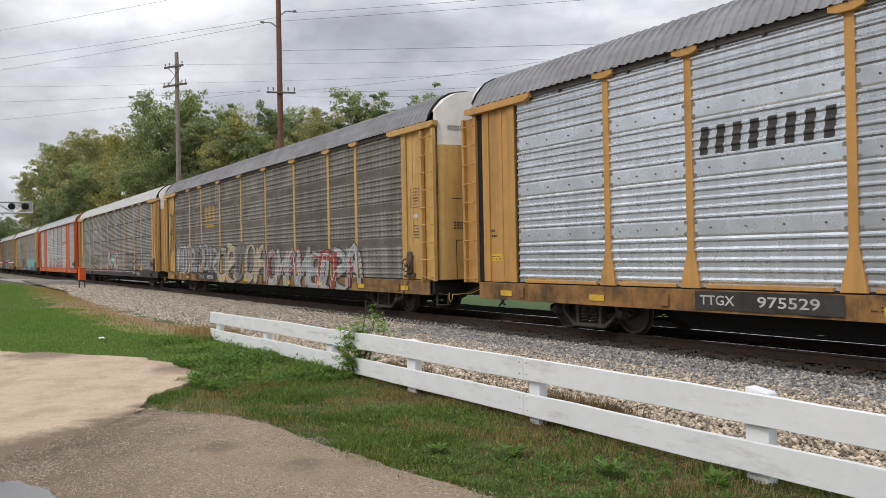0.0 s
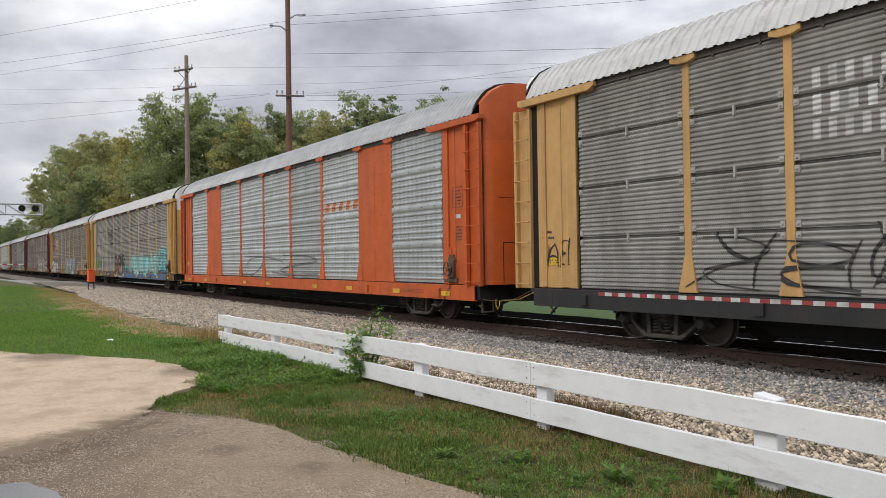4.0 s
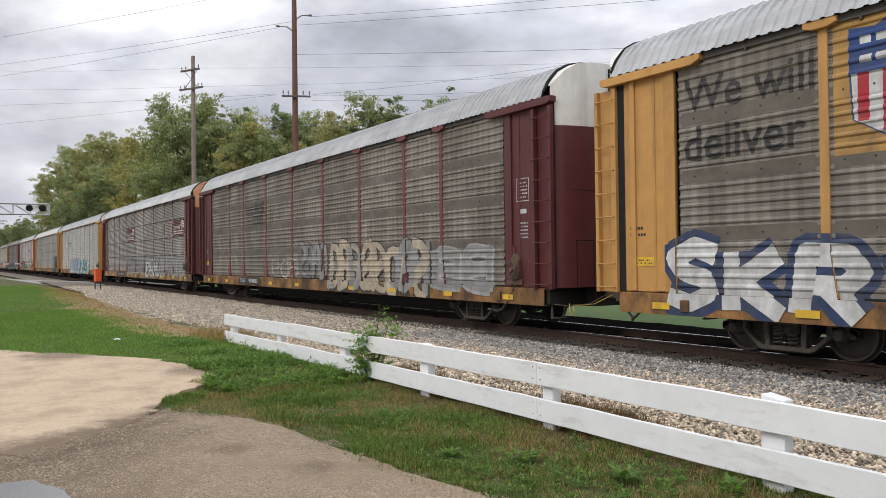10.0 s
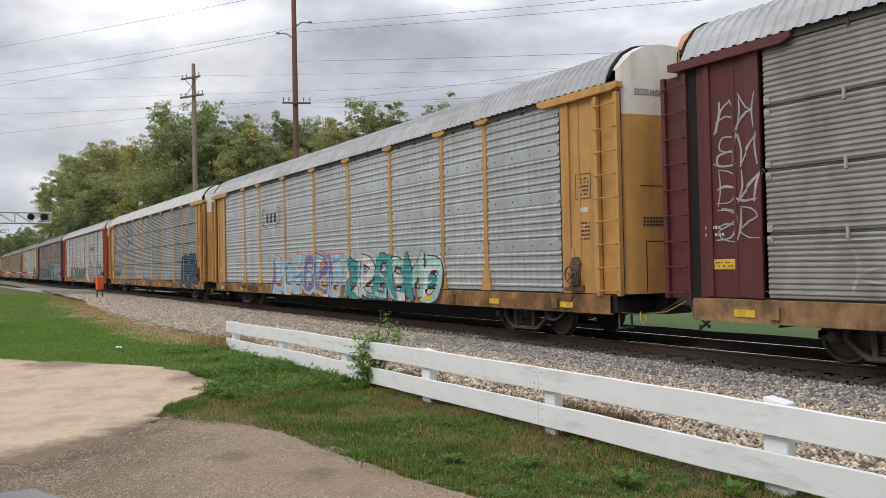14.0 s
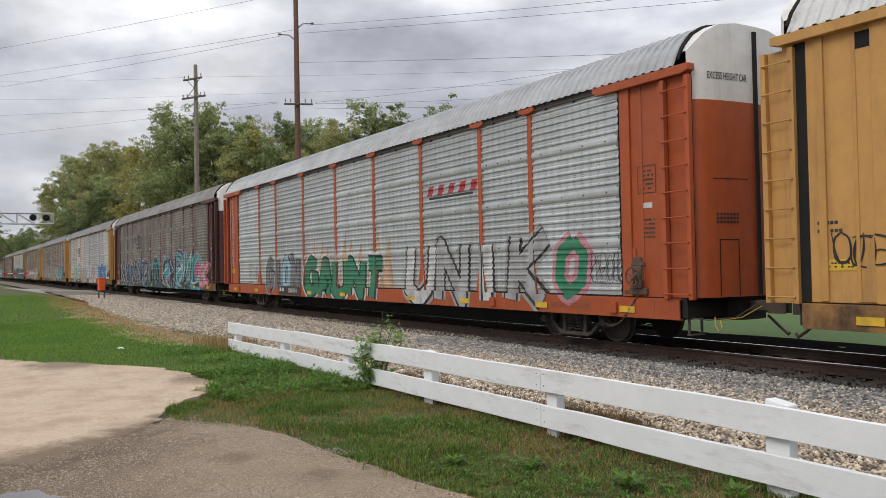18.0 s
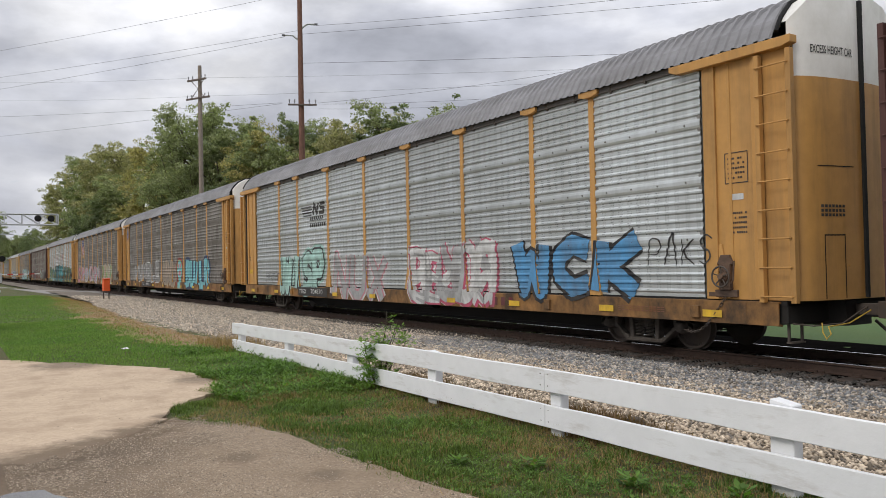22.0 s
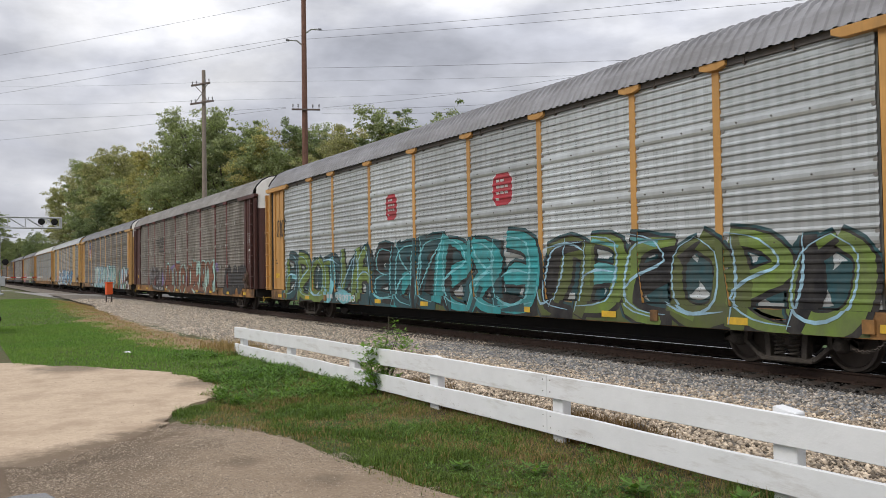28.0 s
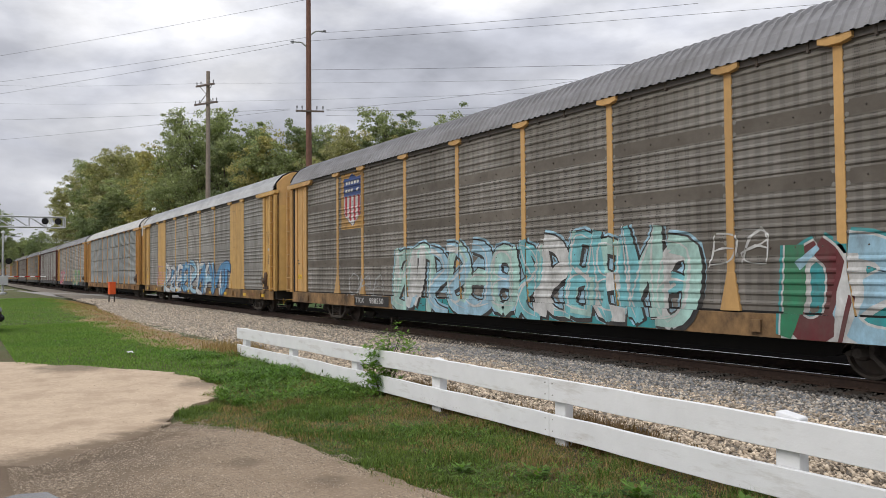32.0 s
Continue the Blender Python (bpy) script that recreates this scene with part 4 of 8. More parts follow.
def coupler_mesh():
    def make():
        s = Shape()
        s.box(13.4, 14.05, -0.09, 0.09, 0.72, 0.9)
        s.prism([(14.0, -0.16), (14.16, -0.17), (14.30, -0.08), (14.26, 0.02), (14.16, 0.0), (14.12, 0.06), (14.26, 0.12), (14.24, 0.2), (14.0, 0.17)], 0.68, 0.94, "z")
        s.tube([(13.3, -1.3, 0.62), (13.62, -1.25, 0.60), (13.75, -0.7, 0.62), (13.8, -0.1, 0.86)], 0.014, 5)
        s.tube([(13.75, 0.2, 0.62), (13.95, 0.25, 0.42), (14.15, 0.2, 0.30), (14.28, 0.05, 0.34)], 0.028, 6)
        for y in (-1.28, -0.95):
            s.box(13.2, 13.24, y - 0.02, y + 0.02, 0.32, 0.72)
        s.box(13.18, 13.28, -1.30, -0.93, 0.30, 0.33)
        return s.mesh("coupler", IRON, 0.008)
    return cached("coupler", make)


def handbrake_mesh():
    def make():
        s = Shape()
        s.box(12.00, 12.44, -1.50, -1.44, 1.02, 1.14)
        s.box(12.12, 12.34, -1.54, -1.44, 1.14, 1.56)
        s.prism([(12.06, 1.56), (12.38, 1.56), (12.30, 1.72), (12.14, 1.72)], -1.52, -1.44)
        s.lathe([(0.05, -1.66), (0.06, -1.60), (0.09, -1.58), (0.09, -1.54)], "y", 10, (12.23, 0, 1.36))
        s.tube([(12.36, -1.56, 1.22), (12.45, -1.60, 1.30), (12.48, -1.60, 1.62)], 0.016, 5)
        s.box(11.86, 12.00, -1.49, -1.44, 1.02, 1.10)
        return s.mesh("tie_down_gear", RUSTY_GEAR, 0.008)
    return cached("handbrake", make)


def handwheel_mesh():
    def make():
        s = Shape()
        c = (12.23, -1.64, 1.36)
        s.tube([(c[0] + 0.17 * math.cos(a), c[1], c[2] + 0.17 * math.sin(a)) for a in np.linspace(0, 2 * math.pi, 19)], 0.016, 6)
        for j in range(5):
            a = 1.257 * j + 0.3
            s.tube([c, (c[0] + 0.085 * math.cos(a), c[1] + 0.02, c[2] + 0.085 * math.sin(a)), (c[0] + 0.17 * math.cos(a), c[1], c[2] + 0.17 * math.sin(a))], 0.011, 5)
        return s.mesh("handwheel", IRON)
    return cached("handwheel", make)


def chain_mesh():
    def make():
        s = Shape()
        pts = [Vector((12.23 - 0.9 * u, -1.52 + 0.03 * u, 1.02 - 0.62 * math.sin(1.9 * u))) for u in np.linspace(0, 1, 23)]
        for i in range(22):
            a, b = pts[i], pts[i + 1]
            d = (b - a) * 0.62
            n = Vector((0, 0.02, 0)) if i % 2 else Vector((-d.z, 0, d.x)).normalized() * 0.02
            m = (a + b) / 2
            s.tube([m - d, m - d * 0.5 + n, m + d * 0.5 + n, m + d, m + d * 0.5 - n, m - d * 0.5 - n, m - d], 0.007, 4)
        return s.mesh("chain", IRON)
    return cached("chain", make)


FLIP = pose(0, 0, 0, 0, 0, 180)
WHEELSETS, CARS = [], []


def trucks(car):
    for x in (-9.975, 9.975):
        t = part("truck", cached("bolster", lambda: Shape().box(-0.22, 0.22, -1.05, 1.05, 0.36, 0.56).box(-0.9, 0.9, -0.08, 0.08, 0.3, 0.42).mesh("truck", IRON, 0.01)), car, pose(x, 0, 0))
        for k in (0, 1):
            f = FLIP if k else Matrix()
            part("side_frame", sideframe_mesh(), t, f @ pose(0, -1.02, 0))
            for dx in (-0.13, 0.13):
                part("spring", spring_mesh(), t, f @ pose(dx, -1.06, 0))
        for dx in (-0.925, 0.925):
            WHEELSETS.append((part("wheelset", wheelset_mesh(), t, pose(dx, 0, 0.42)), dx))


def autorack(k, body, panel, style, roof, cap=CAP_WHITE, post=None, sill=None, label="", bright=(), solid=()):
    car = thing("autorack_car", label, "railway car", pose(0, TRACK_Y, RAIL_Z), "cars of the passing train")
    CARS.append((k, car))
    b, p = BODY[body], panel_mat(panel, style)
    po, si = post or b, BODY["sill_" + (sill or body)] if (sill or body) in ("yellow", "tan", "lemon") else BODY[sill or body]
    for side in (Matrix(), FLIP):
        for i in range(9):
            w = EDGES[i + 1] - EDGES[i] - 0.15
            q = panel_mat(bright[i], style) if side == Matrix() and i < len(bright) and bright[i] else p
            if i in solid:
                part("solid_sheet", solid_mesh(w + 0.1, b), car, side @ pose((EDGES[i] + EDGES[i + 1]) / 2, 0, 0), "plain painted steel sheet")
                continue
            part("side_panel", panel_mesh(style, w, q, STRIP if panel in ("dark", "taupe") else q), car, side @ pose((EDGES[i] + EDGES[i + 1]) / 2, 0, 0))
        for x in EDGES[1:-1]:
            part("post", post_mesh(po), car, side @ pose(x, 0, 0))
        part("side_sill", sill_mesh(si), car, side)
        if k == 0:
            for i in range(9):
                w = EDGES[i + 1] - EDGES[i] - 0.62
                part("base_rail", cached(("base", round(w, 2)), lambda: Shape().box(-w / 2, w / 2, -1.485, -1.43, 0.985, 1.05).mesh("base_rail", b, 0.004)), car, side @ pose((EDGES[i] + EDGES[i + 1]) / 2, 0, 0))
        # solid black strip: the shade of the gap is put into its colour
        part("gap_strip", cached("gapstrip", lambda: Shape().box(-11.6, 11.6, -1.445, -1.42, 0.962, 1.0).mesh("gap_strip", SEAM)), car, side, "black strip painted as the shaded gap above the sill")
        part("eave_rail", cached(("eave", po.name), lambda: Shape().box(-13.25, 13.25, -1.485, -1.42, 4.97, 5.09).mesh("eave_rail", EAVE, 0.006)), car, side)
    for e in (0, 1):
        end = FLIP if e else Matrix()
        for y in (1, -1):
            mir = Matrix.Diagonal((1, y, 1, 1))
            cs = part("corner_sheet", corner_mesh(b), car, end @ mir)
            for q in range(4 if y * (1 - 2 * e) == 1 else 1):
                part("stile" if q < 3 else "foot_plate", stile_mesh(b, q), cs)
            part("door_header", header_mesh(b), car, end @ mir)
        part("end_door", end_mesh(b, 0.98, 4.45), car, end)
        part("end_cap", end_mesh(cap, 4.45, None), car, end, "painted end cap above the door")
        part("door_seam_bar", cached("seambar", lambda: Shape().box(13.70, 13.78, -0.035, 0.035, 1.0, 5.75).mesh("door_seam_bar", SEAM)), car, end)
        part("coupler", coupler_mesh(), car, end)
        part("cut_lever", cached("lever", lambda: Shape().tube([(13.78, -1.28, 0.66), (13.80, -1.30, 0.52), (13.86, -1.30, 0.42), (13.92, -1.28, 0.50), (13.84, -1.22, 0.60), (13.80, -0.6, 0.62), (13.85, -0.1, 0.80)], 0.010, 6).mesh("cut_lever", CLIP_YELLOW)), car, end, "yellow uncoupling lever")
    # ladders at the leading corner stand on the side, those at the trailing corner just past it
    for side in (Matrix(), FLIP):
        for x0, x1, y in ((12.96, 13.52, -1.525), (-13.76, -13.28, -1.47)):
            la = part("ladder", ladder_mesh(b, x0, x1, y, 0), car, side)
            part("rail", ladder_mesh(b, x0, x1, y, 2), la)
            if x0 < 0:
                part("back_plate", ladder_mesh(b, x0, x1, y, 1), la)
            if side == Matrix():
                for j in range(9):
                    part("rung", rung_mesh(b, x1 - x0), la, pose((x0 + x1) / 2, y - 0.03, 1.05 + j * 0.45))
    # no real gap here: a black box carries its shade
    part("door_gap", cached("doorgap", lambda: Shape().box(-13.26, -13.07, -1.447, -1.36, 0.98, 4.90).mesh("door_gap", SEAM)), car, None, "black box painted as the shaded gap beside the end door")
    for e in (Matrix(), FLIP):
        part("roof_end_seal", cached("seal", lambda: Shape().tube([(13.31, y, roof_y(y) + 0.03) for y in np.linspace(-1.52, 1.52, 25)], 0.035, 6).mesh("roof_end_seal", SEAM)), car, e, "black rubber seal at the roof end")
    if k in (4, 9):
        # a black plate on the sheet paints the opening's shade
        part("vent_hole", cached("vent", lambda: Shape().box(-12.31, -12.09, -1.446, -1.43, 4.60, 4.84).mesh("vent_hole", SEAM)), car, None, "small black square painted as a shaded opening")
    hb = part("tie_down_gear", handbrake_mesh(), car)
    part("handwheel", handwheel_mesh(), hb)
    part("chain", chain_mesh(), hb)
    part("roof", roof_mesh(ROOF[roof]), car)
    part("underframe", under_mesh(), car)
    trucks(car)
    return car


# ---- paintwork on the cars: emblems, numbers, stencils and graffiti follow the wall's relief ----
SPRAY = {"white": (0.66, 0.67, 0.66), "silver": (0.42, 0.43, 0.43), "grey": (0.20, 0.20, 0.205), "black": (0.012, 0.012, 0.014), "red": (0.36, 0.045, 0.04), "maroon": (0.13, 0.02, 0.025),
         "pink": (0.62, 0.26, 0.31), "rose": (0.58, 0.10, 0.18), "teal": (0.03, 0.33, 0.35), "cyan": (0.20, 0.56, 0.62), "mint": (0.42, 0.66, 0.60), "navy": (0.02, 0.045, 0.12),
         "blue": (0.09, 0.30, 0.55), "sky": (0.35, 0.58, 0.72), "purple": (0.22, 0.17, 0.38), "green": (0.02, 0.23, 0.11), "olive": (0.16, 0.24, 0.045), "lime": (0.22, 0.45, 0.14),
         "orange": (0.70, 0.20, 0.06), "peach": (0.60, 0.40, 0.26), "brown": (0.23, 0.085, 0.04), "sand": (0.50, 0.43, 0.32), "sign_yellow": (0.80, 0.50, 0.03), "emblem_red": (0.45, 0.02, 0.04),
         "emblem_blue": (0.02, 0.06, 0.22), "csx_yellow": (0.62, 0.36, 0.03), "charcoal": (0.03, 0.03, 0.032), "plate_black": (0.02, 0.02, 0.02), "dkteal": (0.012, 0.075, 0.09), "ash": (0.30, 0.30, 0.295), "ghost": (0.36, 0.29, 0.22), "aqua": (0.10, 0.36, 0.37), "denim": (0.06, 0.15, 0.30), "umber": (0.075, 0.055, 0.055), "moss": (0.10, 0.13, 0.03)}


def spray(c):
    rgb = SPRAY[c]
    return mat("spray_" + c, rgb, tuple(x * 0.8 for x in rgb), 0.6, 0, 4.0, 0.0, dirt=(0.10, 0.09, 0.078), dirt_amt=0.6, dirt_edge=(0.36, 0.72), dirt_map=(1, 1, 0.5), dirt_scale=3.2)


def split_poly(poly, a, b, c):
    """Cuts a convex polygon of (x, z) by a*x + b*z = c: the parts below and above."""
    lo, hi = [], []
    n = len(poly)
    for i in range(n):
        p, q = poly[i], poly[(i + 1) % n]
        dp, dq = a * p[0] + b * p[1] - c, a * q[0] + b * q[1] - c
        (lo if dp <= 0 else hi).append(p)
        if (dp < 0 < dq) or (dq < 0 < dp):
            t = dp / (dp - dq)
            r = (p[0] + (q[0] - p[0]) * t, p[1] + (q[1] - p[1]) * t)
            lo.append(r)
            hi.append(r)
    return (lo if len(lo) > 2 else None), (hi if len(hi) > 2 else None)


def cuts(polys, a, b, values):
    for c in values:
        out = []
        for p in polys:
            v = [a * x + b * z for x, z in p]
            if min(v) >= c or max(v) <= c:
                out.append(p)
            else:
                out += [q for q in split_poly(p, a, b, c) if q]
        polys = out
    return polys


def conform(polys, style, off):
    """Lays flat polygons (x, z, own lift) on the side of a car."""
    pr = PROFILES[style]
    pz, pd = [p[0] for p in pr], [p[1] for p in pr]
    table = np.array(pz)
    s = Shape()
    for poly, lift in polys:
        zs, xs = [p[1] for p in poly], [p[0] for p in poly]
        z0, z1, x0, x1 = min(zs), max(zs), min(xs), max(xs)
        if z1 < 0.6:
            continue
        bits = [b for b in cuts([poly], 0, 1, [c for c in (0.592, 0.97, 1.62) if z0 < c < z1] + pz[int(np.searchsorted(table, z0, "right")):int(np.searchsorted(table, z1))]) if max(p[1] for p in b) > 0.5921]
        xc = [c for e in EDGES[1:-1] for c in (e - 0.078, e + 0.078) if x0 < c < x1] + [c for c in (-PANEL_END - 0.25, -PANEL_END, PANEL_END, PANEL_END + 0.25) if x0 < c < x1]
        bits = cuts(bits, 1, 0, xc)
        near = [e for e in EDGES[1:-1] if x0 - 0.25 < e < x1 + 0.25]
        for b in bits:
            cx, cz = sum(p[0] for p in b) / len(b), sum(p[1] for p in b) / len(b)
            subs = [b]
            if 0.97 < cz < 1.62:
                for e in near:
                    if abs(cx - e) < 0.6:
                        k = 0.122 / 0.64
                        subs = cuts(subs, 1, k, [e + 0.078 + k * 1.62])
                        subs = cuts(subs, 1, -k, [e - 0.078 - k * 1.62])
            for q in subs:
                cx, cz = sum(p[0] for p in q) / len(q), sum(p[1] for p in q) / len(q)

                k = min(max(int(np.searchsorted(table, cz)), 1), len(pz) - 1)
                za, da, zs_ = pz[k - 1], pd[k - 1], (pd[k] - pd[k - 1]) / (pz[k] - pz[k - 1])

                def y_at(z):
                    if cz < 0.97:
                        return -1.503
                    if abs(cx) > PANEL_END:
                        return -1.488 if abs(cx) < PANEL_END + 0.25 else -1.443
                    for e in near:
                        hw = 0.078 + max(0.0, 1.62 - cz) * 0.122 / 0.64
                        if abs(cx - e) < hw:
                            return -1.469 - max(0.0, 1.62 - z) * 0.037 / 0.64
                    return FACE - da - zs_ * (z - za)
                s.add([(x, y_at(z) - off - lift, z) for x, z in q], [tuple(range(len(q)))])
    return s


def decal(car, name, polys, style, colour, off=0.003, label=""):
    me = conform(polys, style, off).mesh(name, spray(colour), weld=True)
    ob = part(name, me, car, None, label)
    return tagged(ob, kind="stuff") if name == "graffiti" else ob


def rect(x0, x1, z0, z1, lift=0.0):
    return ([(x0, z0), (x1, z0), (x1, z1), (x0, z1)], lift)


def ring_poly(cx, cz, rx, rz, n=16):
    return ([(cx + rx * math.cos(2 * math.pi * i / n), cz + rz * math.sin(2 * math.pi * i / n)) for i in range(n)], 0.0)


def stroke(pts, w, lift, taper=1.0):
    """A thick broken line as convex pieces."""
    out = []
    for i in range(len(pts) - 1):
        (ax, az), (bx, bz) = pts[i], pts[i + 1]
        dx, dz = bx - ax, bz - az
        ln = math.hypot(dx, dz) or 1e-6
        k0, k1 = 1 + (taper - 1) * i / max(1, len(pts) - 1), 1 + (taper - 1) * (i + 1) / max(1, len(pts) - 1)
        nx, nz = -dz / ln * w / 2, dx / ln * w / 2
        out.append(([(ax + nx * k0, az + nz * k0), (ax - nx * k0, az - nz * k0), (bx - nx * k1, bz - nz * k1), (bx + nx * k1, bz + nz * k1)], lift + i * 0.00025))
        if 0 < i:
            out.append((ring_poly(ax, az, w / 2 * k0, w / 2 * k0, 8)[0], lift + i * 0.00025 + 0.00012))
    return out


GLYPH = {
    "S": [[(1, .86), (.5, 1), (.06, .8), (.3, .55), (.8, .45), (.95, .2), (.5, 0), (0, .12)]], "K": [[(0, 0), (0, 1)], [(.95, 1), (.12, .5), (1, 0)]],
    "R": [[(0, 0), (0, 1), (.7, 1), (.95, .75), (.7, .5), (.1, .5)], [(.45, .5), (1, 0)]], "Y": [[(0, 1), (.5, .5), (1, 1)], [(.5, .5), (.5, 0)]],
    "G": [[(1, .85), (.5, 1), (.05, .7), (.05, .3), (.5, 0), (1, .15), (1, .5), (.55, .5)]], "A": [[(0, 0), (.4, 1), (.6, 1), (1, 0)], [(.2, .35), (.8, .35)]],
    "U": [[(0, 1), (0, .2), (.4, 0), (.7, 0), (1, .2), (1, 1)]], "N": [[(0, 0), (0, 1), (1, 0), (1, 1)]], "T": [[(0, 1), (1, 1)], [(.5, 1), (.5, 0)]],
    "E": [[(1, 1), (0, 1), (0, 0), (1, 0)], [(0, .5), (.8, .5)]], "O": [[(.5, 1), (.08, .75), (.08, .25), (.5, 0), (.92, .25), (.92, .75), (.5, 1)]], "W": [[(0, 1), (.2, 0), (.5, .7), (.8, 0), (1, 1)]],
    "C": [[(1, .85), (.5, 1), (.05, .7), (.05, .3), (.5, 0), (1, .15)]], "B": [[(0, 0), (0, 1), (.75, .95), (.75, .6), (.1, .52)], [(.5, .52), (1, .4), (.9, .05), (0, 0)]],
    "I": [[(.5, 1), (.5, 0)]], "L": [[(0, 1), (0, 0), (1, 0)]], "M": [[(0, 0), (.1, 1), (.5, .35), (.9, 1), (1, 0)]], "H": [[(0, 0), (0, 1)], [(1, 0), (1, 1)], [(0, .5), (1, .5)]],
    "P": [[(0, 0), (0, 1), (.75, 1), (.95, .75), (.7, .45), (.1, .45)]], "X": [[(0, 0), (1, 1)], [(0, 1), (1, 0)]], "F": [[(0, 0), (0, 1), (1, 1)], [(0, .5), (.8, .5)]],
    "D": [[(0, 0), (0, 1), (.6, .95), (1, .5), (.6, .05), (0, 0)]]}


# tangled letter forms that cannot be read: curved, pointed strokes
FORMS = (
    [[(0, -.05), (.15, .7), (.45, 1.1)], [(.35, 1.05), (.75, .75), (.8, -.05)], [(.1, .4), (.5, .5), (.95, .3)]],
    [[(.05, 1.1), (.15, .5), (.1, 0)], [(.1, .95), (.7, 1.0), (.8, .6), (.2, .45)], [(.2, .5), (.85, .4), (.8, .05), (0, 0)]],
    [[(.05, -.05), (.1, .6), (0, 1.1)], [(0, 1.0), (.45, .55), (.85, 0)], [(.85, -.05), (.8, .55), (1.0, 1.15)]],
    [[(1.0, 1.1), (.4, 1.0), (.1, .7), (.6, .5), (.9, .25), (.5, 0), (-.1, -.05)]],
    [[(-.1, .85), (.4, 1.0), (1.05, .95)], [(.5, 1.1), (.45, .5), (.65, -.05)], [(.6, .1), (.9, 0), (1.1, .3)]],
    [[(.9, 1.1), (.2, .95), (.1, .4), (.3, .05), (1.0, 0)], [(.15, .5), (.6, .55), (.95, .45)]],
    [[(.1, 1.1), (.2, .5), (.1, -.1)], [(.95, 1.15), (.6, .7), (.2, .5)], [(.25, .5), (.7, .35), (1.05, -.1)]],
    [[(.5, 1.05), (.1, .8), (.1, .2), (.5, 0), (.9, .2), (.9, .8), (.5, 1.05)]])


def glyph(ch, rng):
    if ch in GLYPH:
        return GLYPH[ch]
    # a form turned over, with a stroke of another thrown across it
    a, b = rng.sample(FORMS, 2)
    out = [[(1 - x, z) for x, z in p] for p in a]
    return out + [[(x, 1 - z) for x, z in p] for p in b[:1]]


def curve(pts, k=3):
    """A smooth line through the points."""
    if len(pts) < 3:
        return pts
    out = []
    n = len(pts)
    for i in range(n - 1):
        p0, p1, p2, p3 = pts[max(i - 1, 0)], pts[i], pts[i + 1], pts[min(i + 2, n - 1)]
        for j in range(k):
            t = j / k
            out.append(tuple(0.5 * (2 * b + (c - a) * t + (2 * a - 5 * b + 4 * c - d) * t * t + (3 * b - a - 3 * c + d) * t ** 3) for a, b, c, d in zip(p0, p1, p2, p3)))
    return out + [pts[-1]]


def spine(pts, widths, lift):
    """A curved stroke whose width changes along it, as convex pieces."""
    pts = curve(pts)
    n = len(pts)
    ws = np.interp(np.linspace(0, 1, n), np.linspace(0, 1, len(widths)), widths)
    side = []
    for i in range(n):
        (ax, az), (bx, bz) = pts[max(i - 1, 0)], pts[min(i + 1, n - 1)]
        ln = math.hypot(bx - ax, bz - az) or 1e-6
        side.append((-(bz - az) / ln * ws[i] / 2, (bx - ax) / ln * ws[i] / 2))
    out = []
    for i in range(n - 1):
        (ax, az), (bx, bz), (sx, sz), (tx, tz) = pts[i], pts[i + 1], side[i], side[i + 1]
        out.append(([(ax + sx, az + sz), (ax - sx, az - sz), (bx - tx, bz - tz), (bx + tx, bz + tz)], lift))
    return out


